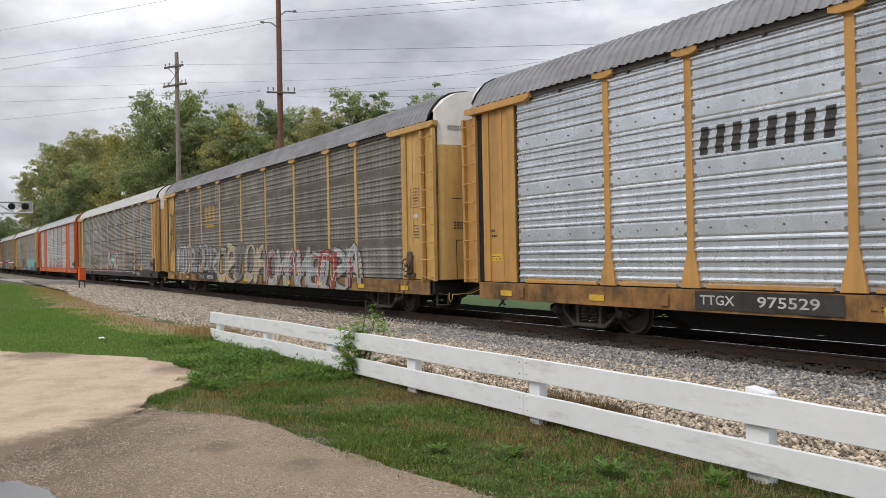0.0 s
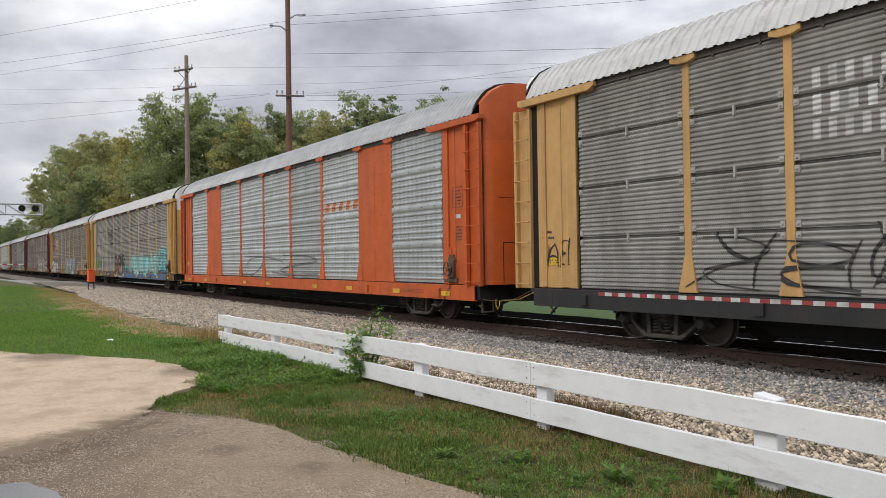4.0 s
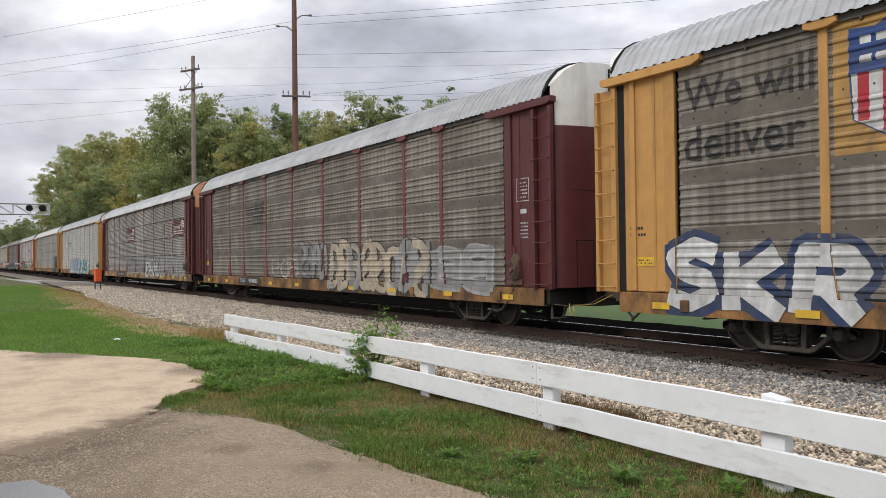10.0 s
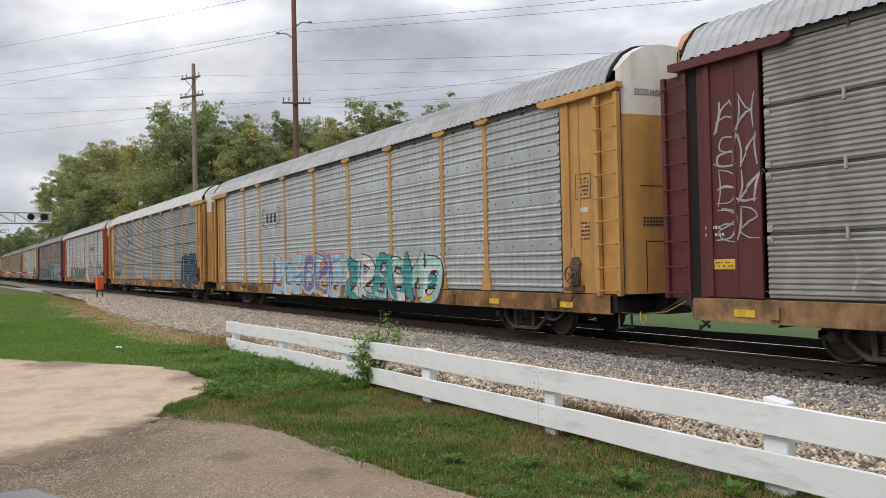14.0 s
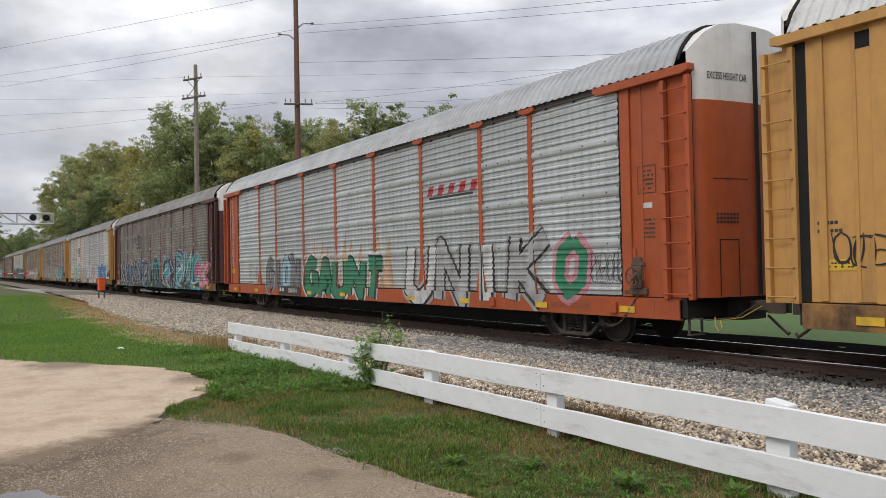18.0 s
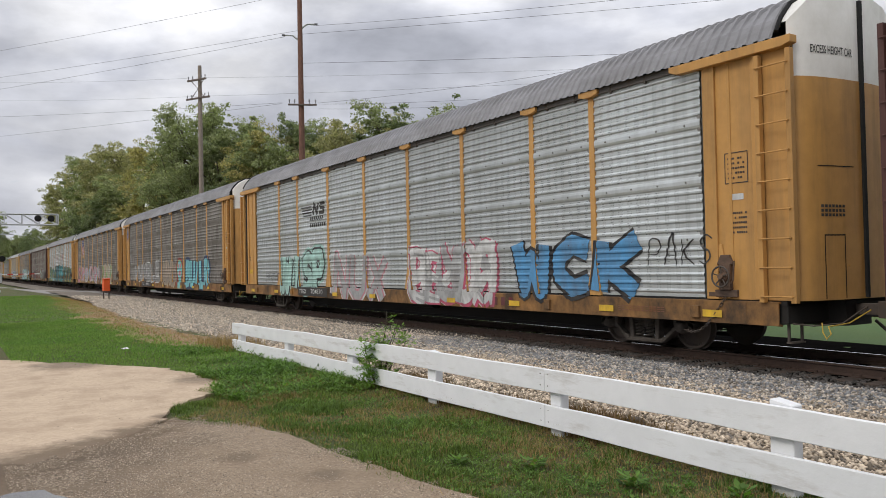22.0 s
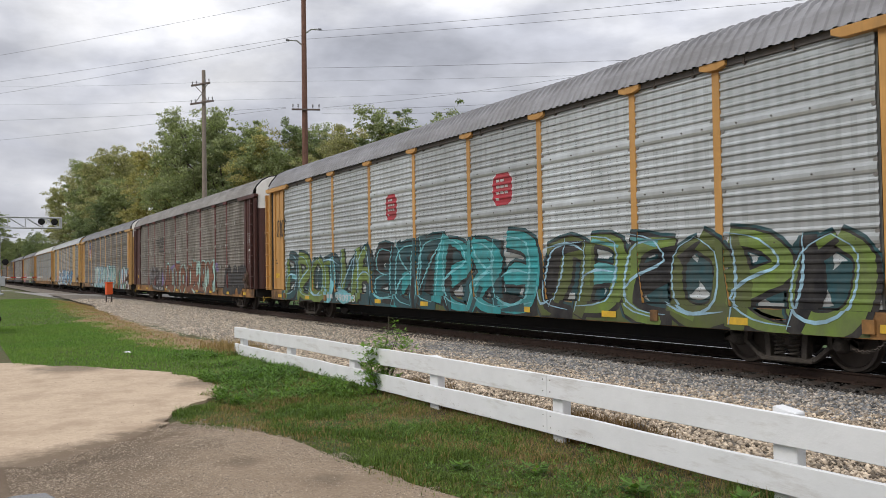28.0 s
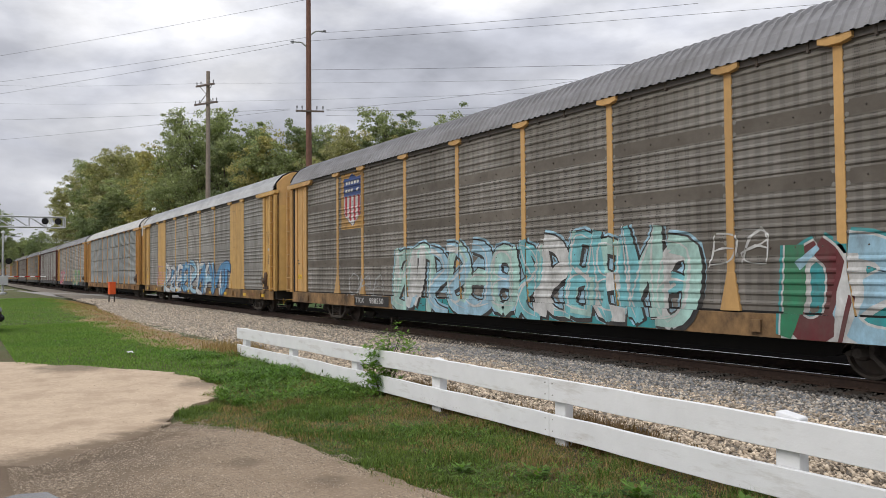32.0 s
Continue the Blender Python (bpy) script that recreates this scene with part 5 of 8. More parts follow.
def graffiti(car, style, text, x0, x1, z0, z1, fill=("white",), line="black", glow=None, hi=None, w=0.24, seed=0, thin=False, fat=0.25, label="sprayed graffiti lettering"):
    """A sprayed piece: a backing glow, and over it each letter with outline, fill and highlights. A '#' is an unreadable letter."""
    rng = random.Random(seed + len(text) * 7 + int(x0 * 10))
    wild = "#" in text
    if wild and not thin:
        text += "#" * (len(text) // 3)
    n, h = len(text), z1 - z0
    cw = (x1 - x0) / n
    back, letters = [], []
    q = 0
    for i, ch in enumerate(text):
        bx, bw = x0 + i * cw - (0.10 * cw if wild else -0.05 * cw), cw * (1.2 if wild else 0.9)
        bz, bh = z0 + h * rng.uniform(0.05, 0.13), h * rng.uniform(0.72, 0.86)
        sl, tilt = rng.uniform(-0.08, 0.22), rng.uniform(-0.05, 0.05)
        st = min((fat if wild else w) * h, cw * (1.9 * fat if wild else 0.46))
        base = fill[i % len(fill)]
        bits = []
        for pl in glyph(ch, rng):
            pts = [(bx + (px * 0.8 + 0.1) * bw + (pz - 0.5) * sl * bw, bz + pz * bh + tilt * px * bw) for px, pz in pl]
            q += 1
            lf = (q % 10) * 0.0005
            if thin:
                t = min(st * 0.30, 0.075) * rng.uniform(0.6, 1.3)
                bits.append((line, 0.008, spine(pts, (t * 0.5, t, t * 0.4), lf)))
                continue
            c = rng.choice(fill) if wild else base
            if wild:
                e0, e1 = rng.uniform(0.25, 0.9), rng.uniform(0.2, 0.7)
                o = min(0.07 * h, 0.075)
                if glow:
                    back += spine(pts, (st * e0 + 2.4 * o, st + 2.4 * o, st * e1 + 2.4 * o), lf)
                bits.append((line, 0.0055, spine([(px + 0.55 * o, pz - 0.7 * o) for px, pz in pts], (st * e0 + o, st + o, st * e1 + o), lf)))
                bits.append((line, 0.008, spine(pts, (st * e0 + o, st + o, st * e1 + o), lf)))
                bits.append((c, 0.015, spine(pts, (st * e0, st, st * e1), lf)))
                if len(fill) > 1 and rng.random() < 0.5:
                    c2 = rng.choice(fill)
                    d = st * 0.2
                    k0 = rng.uniform(0.0, 0.5)
                    cut = pts[:2] if k0 < 0.25 else pts[-2:]
                    bits.append((c2, 0.0185, spine([(px + d * 0.3, pz - d * 0.3) for px, pz in cut], (st * e0 * 0.5, st * 0.62, st * e1 * 0.5), lf)))
            else:
                if glow:
                    back += stroke(pts, st * 1.7, lf)
                bits.append((line, 0.008, stroke(pts, st * 1.26, lf)))
                bits.append((c, 0.015, stroke(pts, st, lf, 0.8)))
            if hi:
                d = st * 0.24
                bits.append((hi, 0.022, spine([(px - d, pz + d * 0.6) for px, pz in pts], (0.01, st * 0.15, 0.01), lf)))
        letters.append(bits)
    if wild and glow and not thin:
        k = max(4, int((x1 - x0) / 0.6))
        for i in range(k):
            u = (i + 0.5) / k
            back.append((ring_poly(x0 + u * (x1 - x0), (z0 + z1) / 2 + 0.12 * h * math.sin(i * 2.1), 0.36 * rng.uniform(0.7, 1.2), h * rng.uniform(0.2, 0.36), 10)[0], 0.0005 * (i % 5)))
    if back:
        root = tagged(decal(car, "graffiti", back, style, glow, 0.002, label), label, kind="stuff")
    else:
        root = part("graffiti", None, car, None, label)
    for bits in letters:
        s, cols = Shape(), []
        for c, off, polys in bits:
            if c not in cols:
                cols.append(c)
            k = conform(polys, style, off)
            s.add(k.v, k.f, cols.index(c))
        if s.v:
            part("letter", s.mesh("letter", [spray(c) for c in cols], weld=True), root)


TEXT = {}


def word(text):
    """The triangles of a line of text, one unit high, and its width."""
    if text not in TEXT:
        cu = bpy.data.curves.new("lettering", "FONT")
        cu.body, cu.size, cu.resolution_u, cu.offset = text, 1.0, 3, 0.012
        ob = bpy.data.objects.new("lettering", cu)
        me = ob.to_mesh()
        me.calc_loop_triangles()
        v = [tuple(p.co) for p in me.vertices]
        tris = [[(v[i][0], v[i][1]) for i in t.vertices] for t in me.loop_triangles]
        ob.to_mesh_clear()
        bpy.data.objects.remove(ob)
        bpy.data.curves.remove(cu)
        xs = [p[0] for t in tris for p in t]
        ys = [p[1] for t in tris for p in t]
        TEXT[text] = (tris, min(xs), max(xs), min(ys), max(ys))
    return TEXT[text]


def lettering(car, style, text, x0, x1, z0, z1, colour, label="", off=0.007):
    tris, ax, bx, az, bz = word(text)
    end, group = None, []
    for t in sorted(tris, key=lambda t: min(p[0] for p in t)) + [None]:
        if t is None or (end is not None and min(p[0] for p in t) > end + 1e-4):
            decal(car, "painted_letter", group, style, colour, off, label)
            group = []
            end = None
        if t is not None:
            group.append(([(x0 + (p[0] - ax) / (bx - ax) * (x1 - x0), z0 + (p[1] - az) / (bz - az) * (z1 - z0)) for p in t], 0.0))
            end = max(p[0] for p in t) if end is None else max(end, max(p[0] for p in t))


def bars(car, style, x0, x1, z0, z1, colour, rows=1, cols=6, seed=0, name="stencil", off=0.006):
    """Unreadable or brand lettering: plain bars of its size and colour."""
    rng = random.Random(seed)
    polys = []
    for r in range(rows):
        h = (z1 - z0) / rows
        a, b = z0 + r * h + 0.25 * h, z0 + (r + 1) * h - (0.35 * h if rows > 1 else 0)
        for c in range(cols):
            w = (x1 - x0) / cols
            if rows > 1 and rng.random() < 0.12:
                continue
            polys.append(rect(x0 + c * w + 0.08 * w, x0 + (c + 1) * w - (0.12 + 0.1 * rng.random()) * w, a, b))
    if name == "stencil" or len(polys) == 1:
        tagged(decal(car, name, polys, style, colour, off), kind="stuff" if len(polys) > 1 else "")
    else:
        for p in polys:
            decal(car, "emblem_bar", [p], style, colour, off)


def marks(car, style, x0, x1, z0, z1, colour, count, slant=0.0, heavy=0.5, name="emblem", off=0.007):
    """A brand's wordmark as a row of plain slanted bars of its size and colour."""
    w, h = (x1 - x0) / count, 0.8 * (z1 - z0)
    for i in range(count):
        a, b = x0 + (i + 0.5 - heavy / 2) * w, x0 + (i + 0.5 + heavy / 2) * w
        decal(car, name, [([(a, z0), (b, z0), (b + slant * h, z0 + h), (a + slant * h, z0 + h)], 0.0)], style, colour, off)


def number_plate(car, style, mark, digits, x0, x1, back="plate_black", ink="white"):
    if back:
        decal(car, "number_patch", [rect(x0, x1, 0.635, 0.945)], style, back, 0.024, "black painted patch with the car's number")
    w = x1 - x0
    if mark:
        lettering(car, style, mark, x0 + 0.04 * w, x0 + 0.30 * w, 0.715, 0.875, ink, off=0.028)
    else:
        bars(car, style, x0 + 0.04 * w, x0 + 0.28 * w, 0.70, 0.885, ink, 1, 2, name="stencil", off=0.028)
    if back:
        lettering(car, style, digits, x0 + 0.46 * w, x0 + 0.86 * w, 0.71, 0.88, ink, off=0.028)
    else:
        lettering(car, style, digits, x0 + 0.36 * w, x0 + w, 0.665, 0.90, ink, off=0.028)


def shield(car, style, x0, x1, z0, z1):
    cx, w, h = (x0 + x1) / 2, (x1 - x0), z1 - z0
    decal(car, "emblem_board", [rect(x0, x1, z0, z1)], style, "emblem_board", 0.003, "yellow board with a shield emblem")
    a, b, t, m = cx - 0.36 * w, cx + 0.36 * w, z1 - 0.08 * h, z1 - 0.42 * h

    def edge(d):
        return [([(a - d, m), (b + d, m), (b + d, t), (cx + 0.18 * w, t - 0.02 * h), (cx, t + 0.04 * h + d), (cx - 0.18 * w, t - 0.02 * h), (a - d, t)], 0.0),
                ([(a - d, m), (a + 0.02 * w - d, z0 + 0.25 * h), (cx, z0 + 0.06 * h - d), (b - 0.02 * w + d, z0 + 0.25 * h), (b + d, m)], 0.0004)]
    decal(car, "emblem", edge(0.03), style, "emblem_blue", 0.006)
    decal(car, "emblem", [edge(0)[1]], style, "white", 0.009)
    st = []
    for i in range(4):
        x = a + 0.05 * w + i * 0.185 * w
        lo = z0 + 0.10 * h + 0.17 * h * abs(x + 0.03 * w - cx) / (0.36 * w)
        st.append(rect(x, x + 0.085 * w, lo, m))
    decal(car, "emblem", st, style, "emblem_red", 0.012)
    bars(car, style, a + 0.06 * w, b - 0.06 * w, m + 0.04 * h, t - 0.03 * h, "white", 2, 5, 3, "emblem", 0.012)


SPRAY["emblem_board"] = (0.47, 0.27, 0.075)


def stripes_logo(car, style, x0, x1, z0, z1, ink):
    """Speed stripes, a block mark and two rows of bars."""
    w, h = x1 - x0, z1 - z0
    polys = [([(x0 + i * 0.03 * w, z1 - (0.10 + i * 0.12) * h), (x0 + 0.46 * w, z1 - (0.10 + i * 0.12) * h), (x0 + 0.44 * w, z1 - (0.16 + i * 0.12) * h), (x0 + i * 0.03 * w + 0.01, z1 - (0.16 + i * 0.12) * h)], 0.0) for i in range(4)]
    polys += stroke([(x0 + .50 * w, z1 - .48 * h), (x0 + .56 * w, z1 - .04 * h), (x0 + .66 * w, z1 - .44 * h), (x0 + .72 * w, z1 - .02 * h)], 0.06 * w, 0)
    polys += stroke([(x0 + .97 * w, z1 - .06 * h), (x0 + .80 * w, z1 - .06 * h), (x0 + .80 * w, z1 - .22 * h), (x0 + .94 * w, z1 - .26 * h), (x0 + .92 * w, z1 - .44 * h), (x0 + .74 * w, z1 - .44 * h)], 0.05 * w, 0.001)
    decal(car, "emblem", polys, style, ink, 0.006, "dark striped emblem")
    marks(car, style, x0 + 0.36 * w, x0 + 0.90 * w, z0 + 0.27 * h, z0 + 0.47 * h, ink, 7, 0.15, 0.62)
    marks(car, style, x0 + 0.36 * w, x1, z0, z0 + 0.21 * h, ink, 8, 0.15, 0.62)


YELLOW_MARKS = (-12.15, -9.3, -3.6, -0.8, 3.7, 6.4, 9.4, 11.95)


def fittings(car, style, ink, marks=True):
    """What every car carries: reflectors, stencils, warning stickers."""
    if marks:
        for x in YELLOW_MARKS:
            decal(car, "reflector", [rect(x - 0.2, x + 0.2, 0.68, 0.80)], style, "sign_yellow", 0.022)
    bars(car, style, 12.28, 12.62, 2.95, 3.35, ink, 5, 7, 5)
    decal(car, "stencil", stroke([(12.23, 2.90), (12.67, 2.90), (12.67, 3.40), (12.23, 3.40), (12.23, 2.90)], 0.015, 0), style, ink, 0.005)
    bars(car, style, 12.31, 12.64, 2.05, 2.45, ink, 5, 8, 6)
    decal(car, "sticker", [rect(12.34, 12.58, 2.62, 2.72)], style, "white", 0.005)
    bars(car, style, -12.95, -12.55, 1.98, 2.22, ink, 2, 6, 8)
    decal(car, "sticker", [rect(-12.9, -12.35, 1.45, 1.62)], style, "sign_yellow", 0.005, "yellow warning sticker")
    bars(car, style, -12.85, -12.4, 1.48, 1.59, "black", 2, 9, 9)
    bars(car, style, 9.7, 10.9, 0.71, 0.82, "brown", 3, 12, 10)
    bars(car, style, -4.0, -2.9, 0.72, 0.82, "charcoal", 2, 8, 11)


def end_words(car, ink="charcoal"):
    """EXCESS HEIGHT CAR along the curved white cap, bars below it on the door."""
    tris, ax, bx, az, bz = word("EXCESS HEIGHT CAR")
    ys, xs = [p[0] for p in PLAN], [p[1] for p in PLAN]
    for e in (0, 1):
        s = Shape()
        for t in tris:
            q = []
            for p in t:
                y = -1.12 + (p[0] - ax) / (bx - ax) * 0.92
                q.append((float(np.interp(y, ys, xs)) + 0.008, y, 4.82 + (p[1] - az) / (bz - az) * 0.13))
            s.add(q, [(0, 1, 2)])
        tagged(part("lettering", s.mesh("lettering", spray(ink)), car, FLIP if e else None), kind="stuff")
        s = Shape()
        for r, z in enumerate((2.42, 2.35, 2.28)):
            for c in range(7):
                y = -1.0 + c * 0.075
                x = float(np.interp(y, ys, xs)) + 0.012
                s.add([(x, y, z), (float(np.interp(y + 0.055, ys, xs)) + 0.012, y + 0.055, z), (float(np.interp(y + 0.055, ys, xs)) + 0.012, y + 0.055, z + 0.045), (x, y, z + 0.045)], [(0, 1, 2, 3)])
        tagged(part("stencil", s.mesh("stencil", spray("charcoal")), car, FLIP if e else None), kind="stuff")


# ---- the train, car by car ----
TRAIN = [
    dict(body="yellow", panel="bright", style="rib", roof="grey", label="ochre yellow autorack with bright galvanised panels"),
    dict(body="lemon", panel="dark", style="rib", roof="grey", label="yellow autorack with sooty panels and graffiti"),
    dict(body="tan", panel="grey", style="split", roof="white", sill="black", label="tan autorack with grey split panels and white roof"),
    dict(body="orange", panel="silver", style="wide", roof="light", solid=(1, 7), cap=BODY["orange"], label="bright orange autorack with silver panels"),
    dict(body="lemon", panel="grey", style="split", roof="white", label="yellow autorack with white roof and turquoise graffiti"),
    dict(body="yellow", panel="taupe", style="rib", roof="light", label="ochre yellow autorack with a shield emblem and graffiti"),
    dict(body="maroon", panel="taupe", style="rib", roof="light", post=MAROON_POST, sill="yellow", label="maroon autorack with dusty brown panels"),
    dict(body="maroon", panel="grey", style="split", roof="light", cap=CAP_PEACH, post=MAROON_POST, sill="tan", label="maroon autorack with grey split panels"),
    dict(body="yellow", panel="silver", style="rib", roof="light", label="ochre yellow autorack with silver panels"),
    dict(body="yellow", panel="blue", style="split", roof="white", label="yellow autorack with blue-grey split panels"),
    dict(body="rust_orange", panel="silver", style="wide", roof="light", label="faded orange autorack covered in graffiti"),
    dict(body="brown", panel="taupe", style="strap", roof="taupe", post=MAROON_POST, sill="yellow", label="oxide brown autorack with turquoise graffiti"),
    dict(body="yellow", panel="silver", style="wide", roof="grey", label="ochre yellow autorack with silver panels and pink graffiti"),
    dict(body="yellow", panel="dark", style="rib", roof="grey", label="ochre yellow autorack with dark panels"),
    dict(body="yellow", panel="taupe", style="rib", roof="grey", label="ochre yellow autorack with dusty panels"),
    dict(body="yellow", panel="silver", style="wide", roof="grey", label="ochre yellow autorack with green graffiti"),
    dict(body="brown", panel="taupe", style="strap", roof="taupe", post=MAROON_POST, sill="yellow", label="oxide brown autorack with brown and white graffiti"),
    dict(body="tan", panel="dark", style="rib", roof="grey", label="tan autorack with a shield emblem and graffiti"),
    dict(body="lemon", panel="grey", style="rib", roof="light", solid=(1, 7), cap=BODY["tan"], label="yellow autorack with vented panels"),
    dict(body="yellow", panel="blue", style="split", roof="white", label="yellow autorack with white roof"),
    dict(body="yellow", panel="grey", style="rib", roof="grey", label="ochre yellow autorack with grey panels"),
    dict(body="maroon", panel="grey", style="rib", roof="grey", label="maroon autorack with grimy grey panels"),
    dict(body="yellow", panel="dark", style="split", roof="grey", label="ochre yellow autorack with dark panels"),
    dict(body="brown", panel="dark", style="rib", roof="taupe", label="brown autorack with sooty dark panels"),
    dict(body="yellow", panel="dark", style="rib", roof="grey", label="ochre yellow autorack with dark panels"),
    dict(body="yellow", panel="grey", style="split", roof="light", label="ochre yellow autorack with grey panels"),
    dict(body="maroon", panel="dark", style="rib", roof="grey", label="maroon autorack with grimy grey panels"),
    dict(body="yellow", panel="grey", style="rib", roof="grey", label="ochre yellow autorack with grey panels"),
    dict(body="yellow", panel="silver", style="rib", roof="light", label="ochre yellow autorack with silver panels"),
]


def conrail(car, style, x0, x1, z0, z1):
    decal(car, "emblem_board", [rect(x0, x1, z0, z1)], style, "maroon", 0.003, "maroon board with a white emblem")
    w, h = x1 - x0, z1 - z0
    arc = [(x0 + 0.80 * w + 0.13 * w * math.cos(a), z0 + 0.62 * h + 0.26 * h * math.sin(a)) for a in np.linspace(-0.6, 3.3, 9)]
    arc2 = [(x0 + 0.80 * w + 0.06 * w * math.cos(a), z0 + 0.60 * h + 0.12 * h * math.sin(a)) for a in np.linspace(-1.4, 3.1, 7)]
    decal(car, "emblem", stroke(arc, 0.05 * w, 0) + stroke(arc2 + [(x0 + 0.68 * w, z0 + 0.22 * h)], 0.035 * w, 0.001)
          + [([(x0 + 0.05 * w, z0 + 0.27 * h), (x0 + 0.9 * w, z0 + 0.27 * h), (x0 + 0.9 * w, z0 + 0.34 * h), (x0 + 0.05 * w, z0 + 0.34 * h)], 0.002),
             ([(x0 + 0.05 * w, z0 + 0.14 * h), (x0 + 0.88 * w, z0 + 0.14 * h), (x0 + 0.9 * w, z0 + 0.21 * h), (x0 + 0.05 * w, z0 + 0.21 * h)], 0.002)], style, "white", 0.006)
    marks(car, style, x0 + 0.05 * w, x0 + 0.60 * w, z0 + 0.42 * h, z0 + 0.70 * h, "white", 7, 0.0, 0.5)


def bracket_logo(car, style, x0, x1, z0, z1):
    t = 0.05
    decal(car, "emblem", stroke([(x0 + 0.2, z1), (x0, z1), (x0, z0 + 0.15), (x0 + 0.2, z0 + 0.15)], t, 0) + stroke([(x1 - 0.2, z1), (x1, z1), (x1, z0 + 0.15), (x1 - 0.2, z0 + 0.15)], t, 0)
          + [ring_poly(x0 + d, z0 + 0.04, 0.045, 0.045, 8) for d in (0.3, 0.45, x1 - x0 - 0.45, x1 - x0 - 0.3)], style, "charcoal", 0.007)


def white_patch(car, style, x0, x1, z0, z1):
    decal(car, "emblem_board", [rect(x0, x1, z0, z1)], style, "silver", 0.003, "pale painted patch")


def hex_sign(car, style, x0, x1, z0, z1):
    c, m, w, h = (x0 + x1) / 2, (z0 + z1) / 2, (x1 - x0) / 2, (z1 - z0) / 2
    oct_ = [(0.6, 1), (1, 0.6), (1, -0.6), (0.6, -1), (-0.6, -1), (-1, -0.6), (-1, 0.6), (-0.6, 1)]
    decal(car, "emblem", [([(c + w * a, m + h * b) for a, b in oct_], 0.0)], style, "white", 0.004, "red and white eight-sided emblem")
    decal(car, "emblem", [([(c + 0.9 * w * a, m + 0.92 * h * b) for a, b in oct_], 0.0)], style, "emblem_red", 0.008)
    bars(car, style, c - 0.6 * w, c + 0.6 * w, m - 0.7 * h, m + 0.7 * h, "white", 4, 3, 2, "emblem", 0.013)


def round_logo(car, style, x0, x1, z0, z1):
    c, m, w, h = (x0 + x1) / 2, (z0 + z1) / 2, (x1 - x0) / 2, (z1 - z0) / 2
    decal(car, "emblem", [ring_poly(c, m, w, h, 24)], style, "emblem_blue", 0.004, "round blue emblem with a cross")
    decal(car, "emblem", [ring_poly(c, m, 0.62 * w, 0.62 * h, 20)], style, "sky", 0.007)
    decal(car, "emblem", [rect(c - 0.08, c + 0.08, m - 0.55 * h, m + 0.55 * h), rect(c - 0.55 * w, c + 0.55 * w, m - 0.08, m + 0.08, 0.001)], style, "emblem_blue", 0.010)


def disc(car, style, x0, x1, z0, z1):
    c, m, w, h = (x0 + x1) / 2, (z0 + z1) / 2, (x1 - x0) / 2, (z1 - z0) / 2
    decal(car, "graffiti", [ring_poly(c + a * w, m + b * h, w * r, h * q, 14) for a, b, r, q in ((-0.1, -0.1, 1.1, 0.85), (0.5, 0.1, 0.8, 0.8), (-0.6, -0.4, 0.9, 0.5))], style, "teal", 0.002, "sprayed turquoise flame figure")
    drop = [(c + 0.02, m - 0.85 * h), (c - 0.02, m - 0.35 * h), (c - 0.08, m + 0.2 * h), (c + 0.05 * w, m + 0.72 * h), (c + 0.5 * w, m + 0.72 * h), (c + 0.62 * w, m + 0.40 * h)]
    for g, col, off in ((0.16, "cyan", 0.009), (0.08, "mint", 0.012), (0.0, "charcoal", 0.016)):
        decal(car, "graffiti", spine(drop, (0.5 * w + g, 1.25 * w + g, 0.9 * w + g, 0.42 * w + g, 0.30 * w + g, 0.02 + g * 0.5), 0.0), style, col, off)
    rays = []
    for a in (-0.7, -0.3, 0.1, 0.5):
        rays += stroke([(c + 0.05, m - 0.7 * h), (c + a * 0.6 * w, m), (c + a * 0.3 * w, m + 0.6 * h)], 0.035, 0.0)
    decal(car, "graffiti", rays, style, "mint", 0.021)


def figure(car, style, c, z0, z1):
    h = z1 - z0
    decal(car, "graffiti", [ring_poly(c, z0 + 0.62 * h, 0.85, 0.40 * h, 16)] + spine([(c - 0.3, z0), (c - 0.1, z0 + 0.3 * h), (c, z0 + 0.6 * h)], (1.1, 1.3, 1.2), 0.001), style, "red", 0.003, "sprayed red and turquoise cartoon shape")
    decal(car, "graffiti", [ring_poly(c, z0 + 0.62 * h, 0.62, 0.33 * h, 16)] + spine([(c, z0), (c, z0 + 0.4 * h)], (0.75, 0.7), 0.001), style, "lime", 0.007)
    decal(car, "graffiti", [ring_poly(c, z0 + 0.62 * h, 0.52, 0.29 * h, 16)] + spine([(c, z0), (c, z0 + 0.4 * h)], (0.6, 0.55), 0.001), style, "cyan", 0.011)
    decal(car, "graffiti", [ring_poly(c + a * 0.22, z0 + 0.75 * h, 0.14, 0.07 * h, 10) for a in (-1, 1)] + [ring_poly(c, z0 + 0.5 * h, 0.3, 0.09 * h, 12)], style, "pink", 0.016)


def vertical_word(car, style, text, x, z0, z1, colour):
    h = (z1 - z0) / len(text)
    polys = []
    for i, ch in enumerate(text):
        z = z1 - (i + 1) * h
        for j, pl in enumerate(GLYPH[ch]):
            polys += stroke([(x - 0.2 + 0.4 * a, z + 0.08 * h + 0.8 * h * b) for a, b in pl], 0.15, 0.001 * (i % 3))
    decal(car, "graffiti", polys, style, colour, 0.008, "white sprayed letters one above another")
    polys = []
    for i, ch in enumerate(text):
        z = z1 - (i + 1) * h
        for j, pl in enumerate(GLYPH[ch]):
            polys += stroke([(x - 0.2 + 0.4 * a, z + 0.08 * h + 0.8 * h * b) for a, b in pl], 0.06, 0.001 * (i % 3))
    decal(car, "graffiti", polys, style, "red", 0.016)


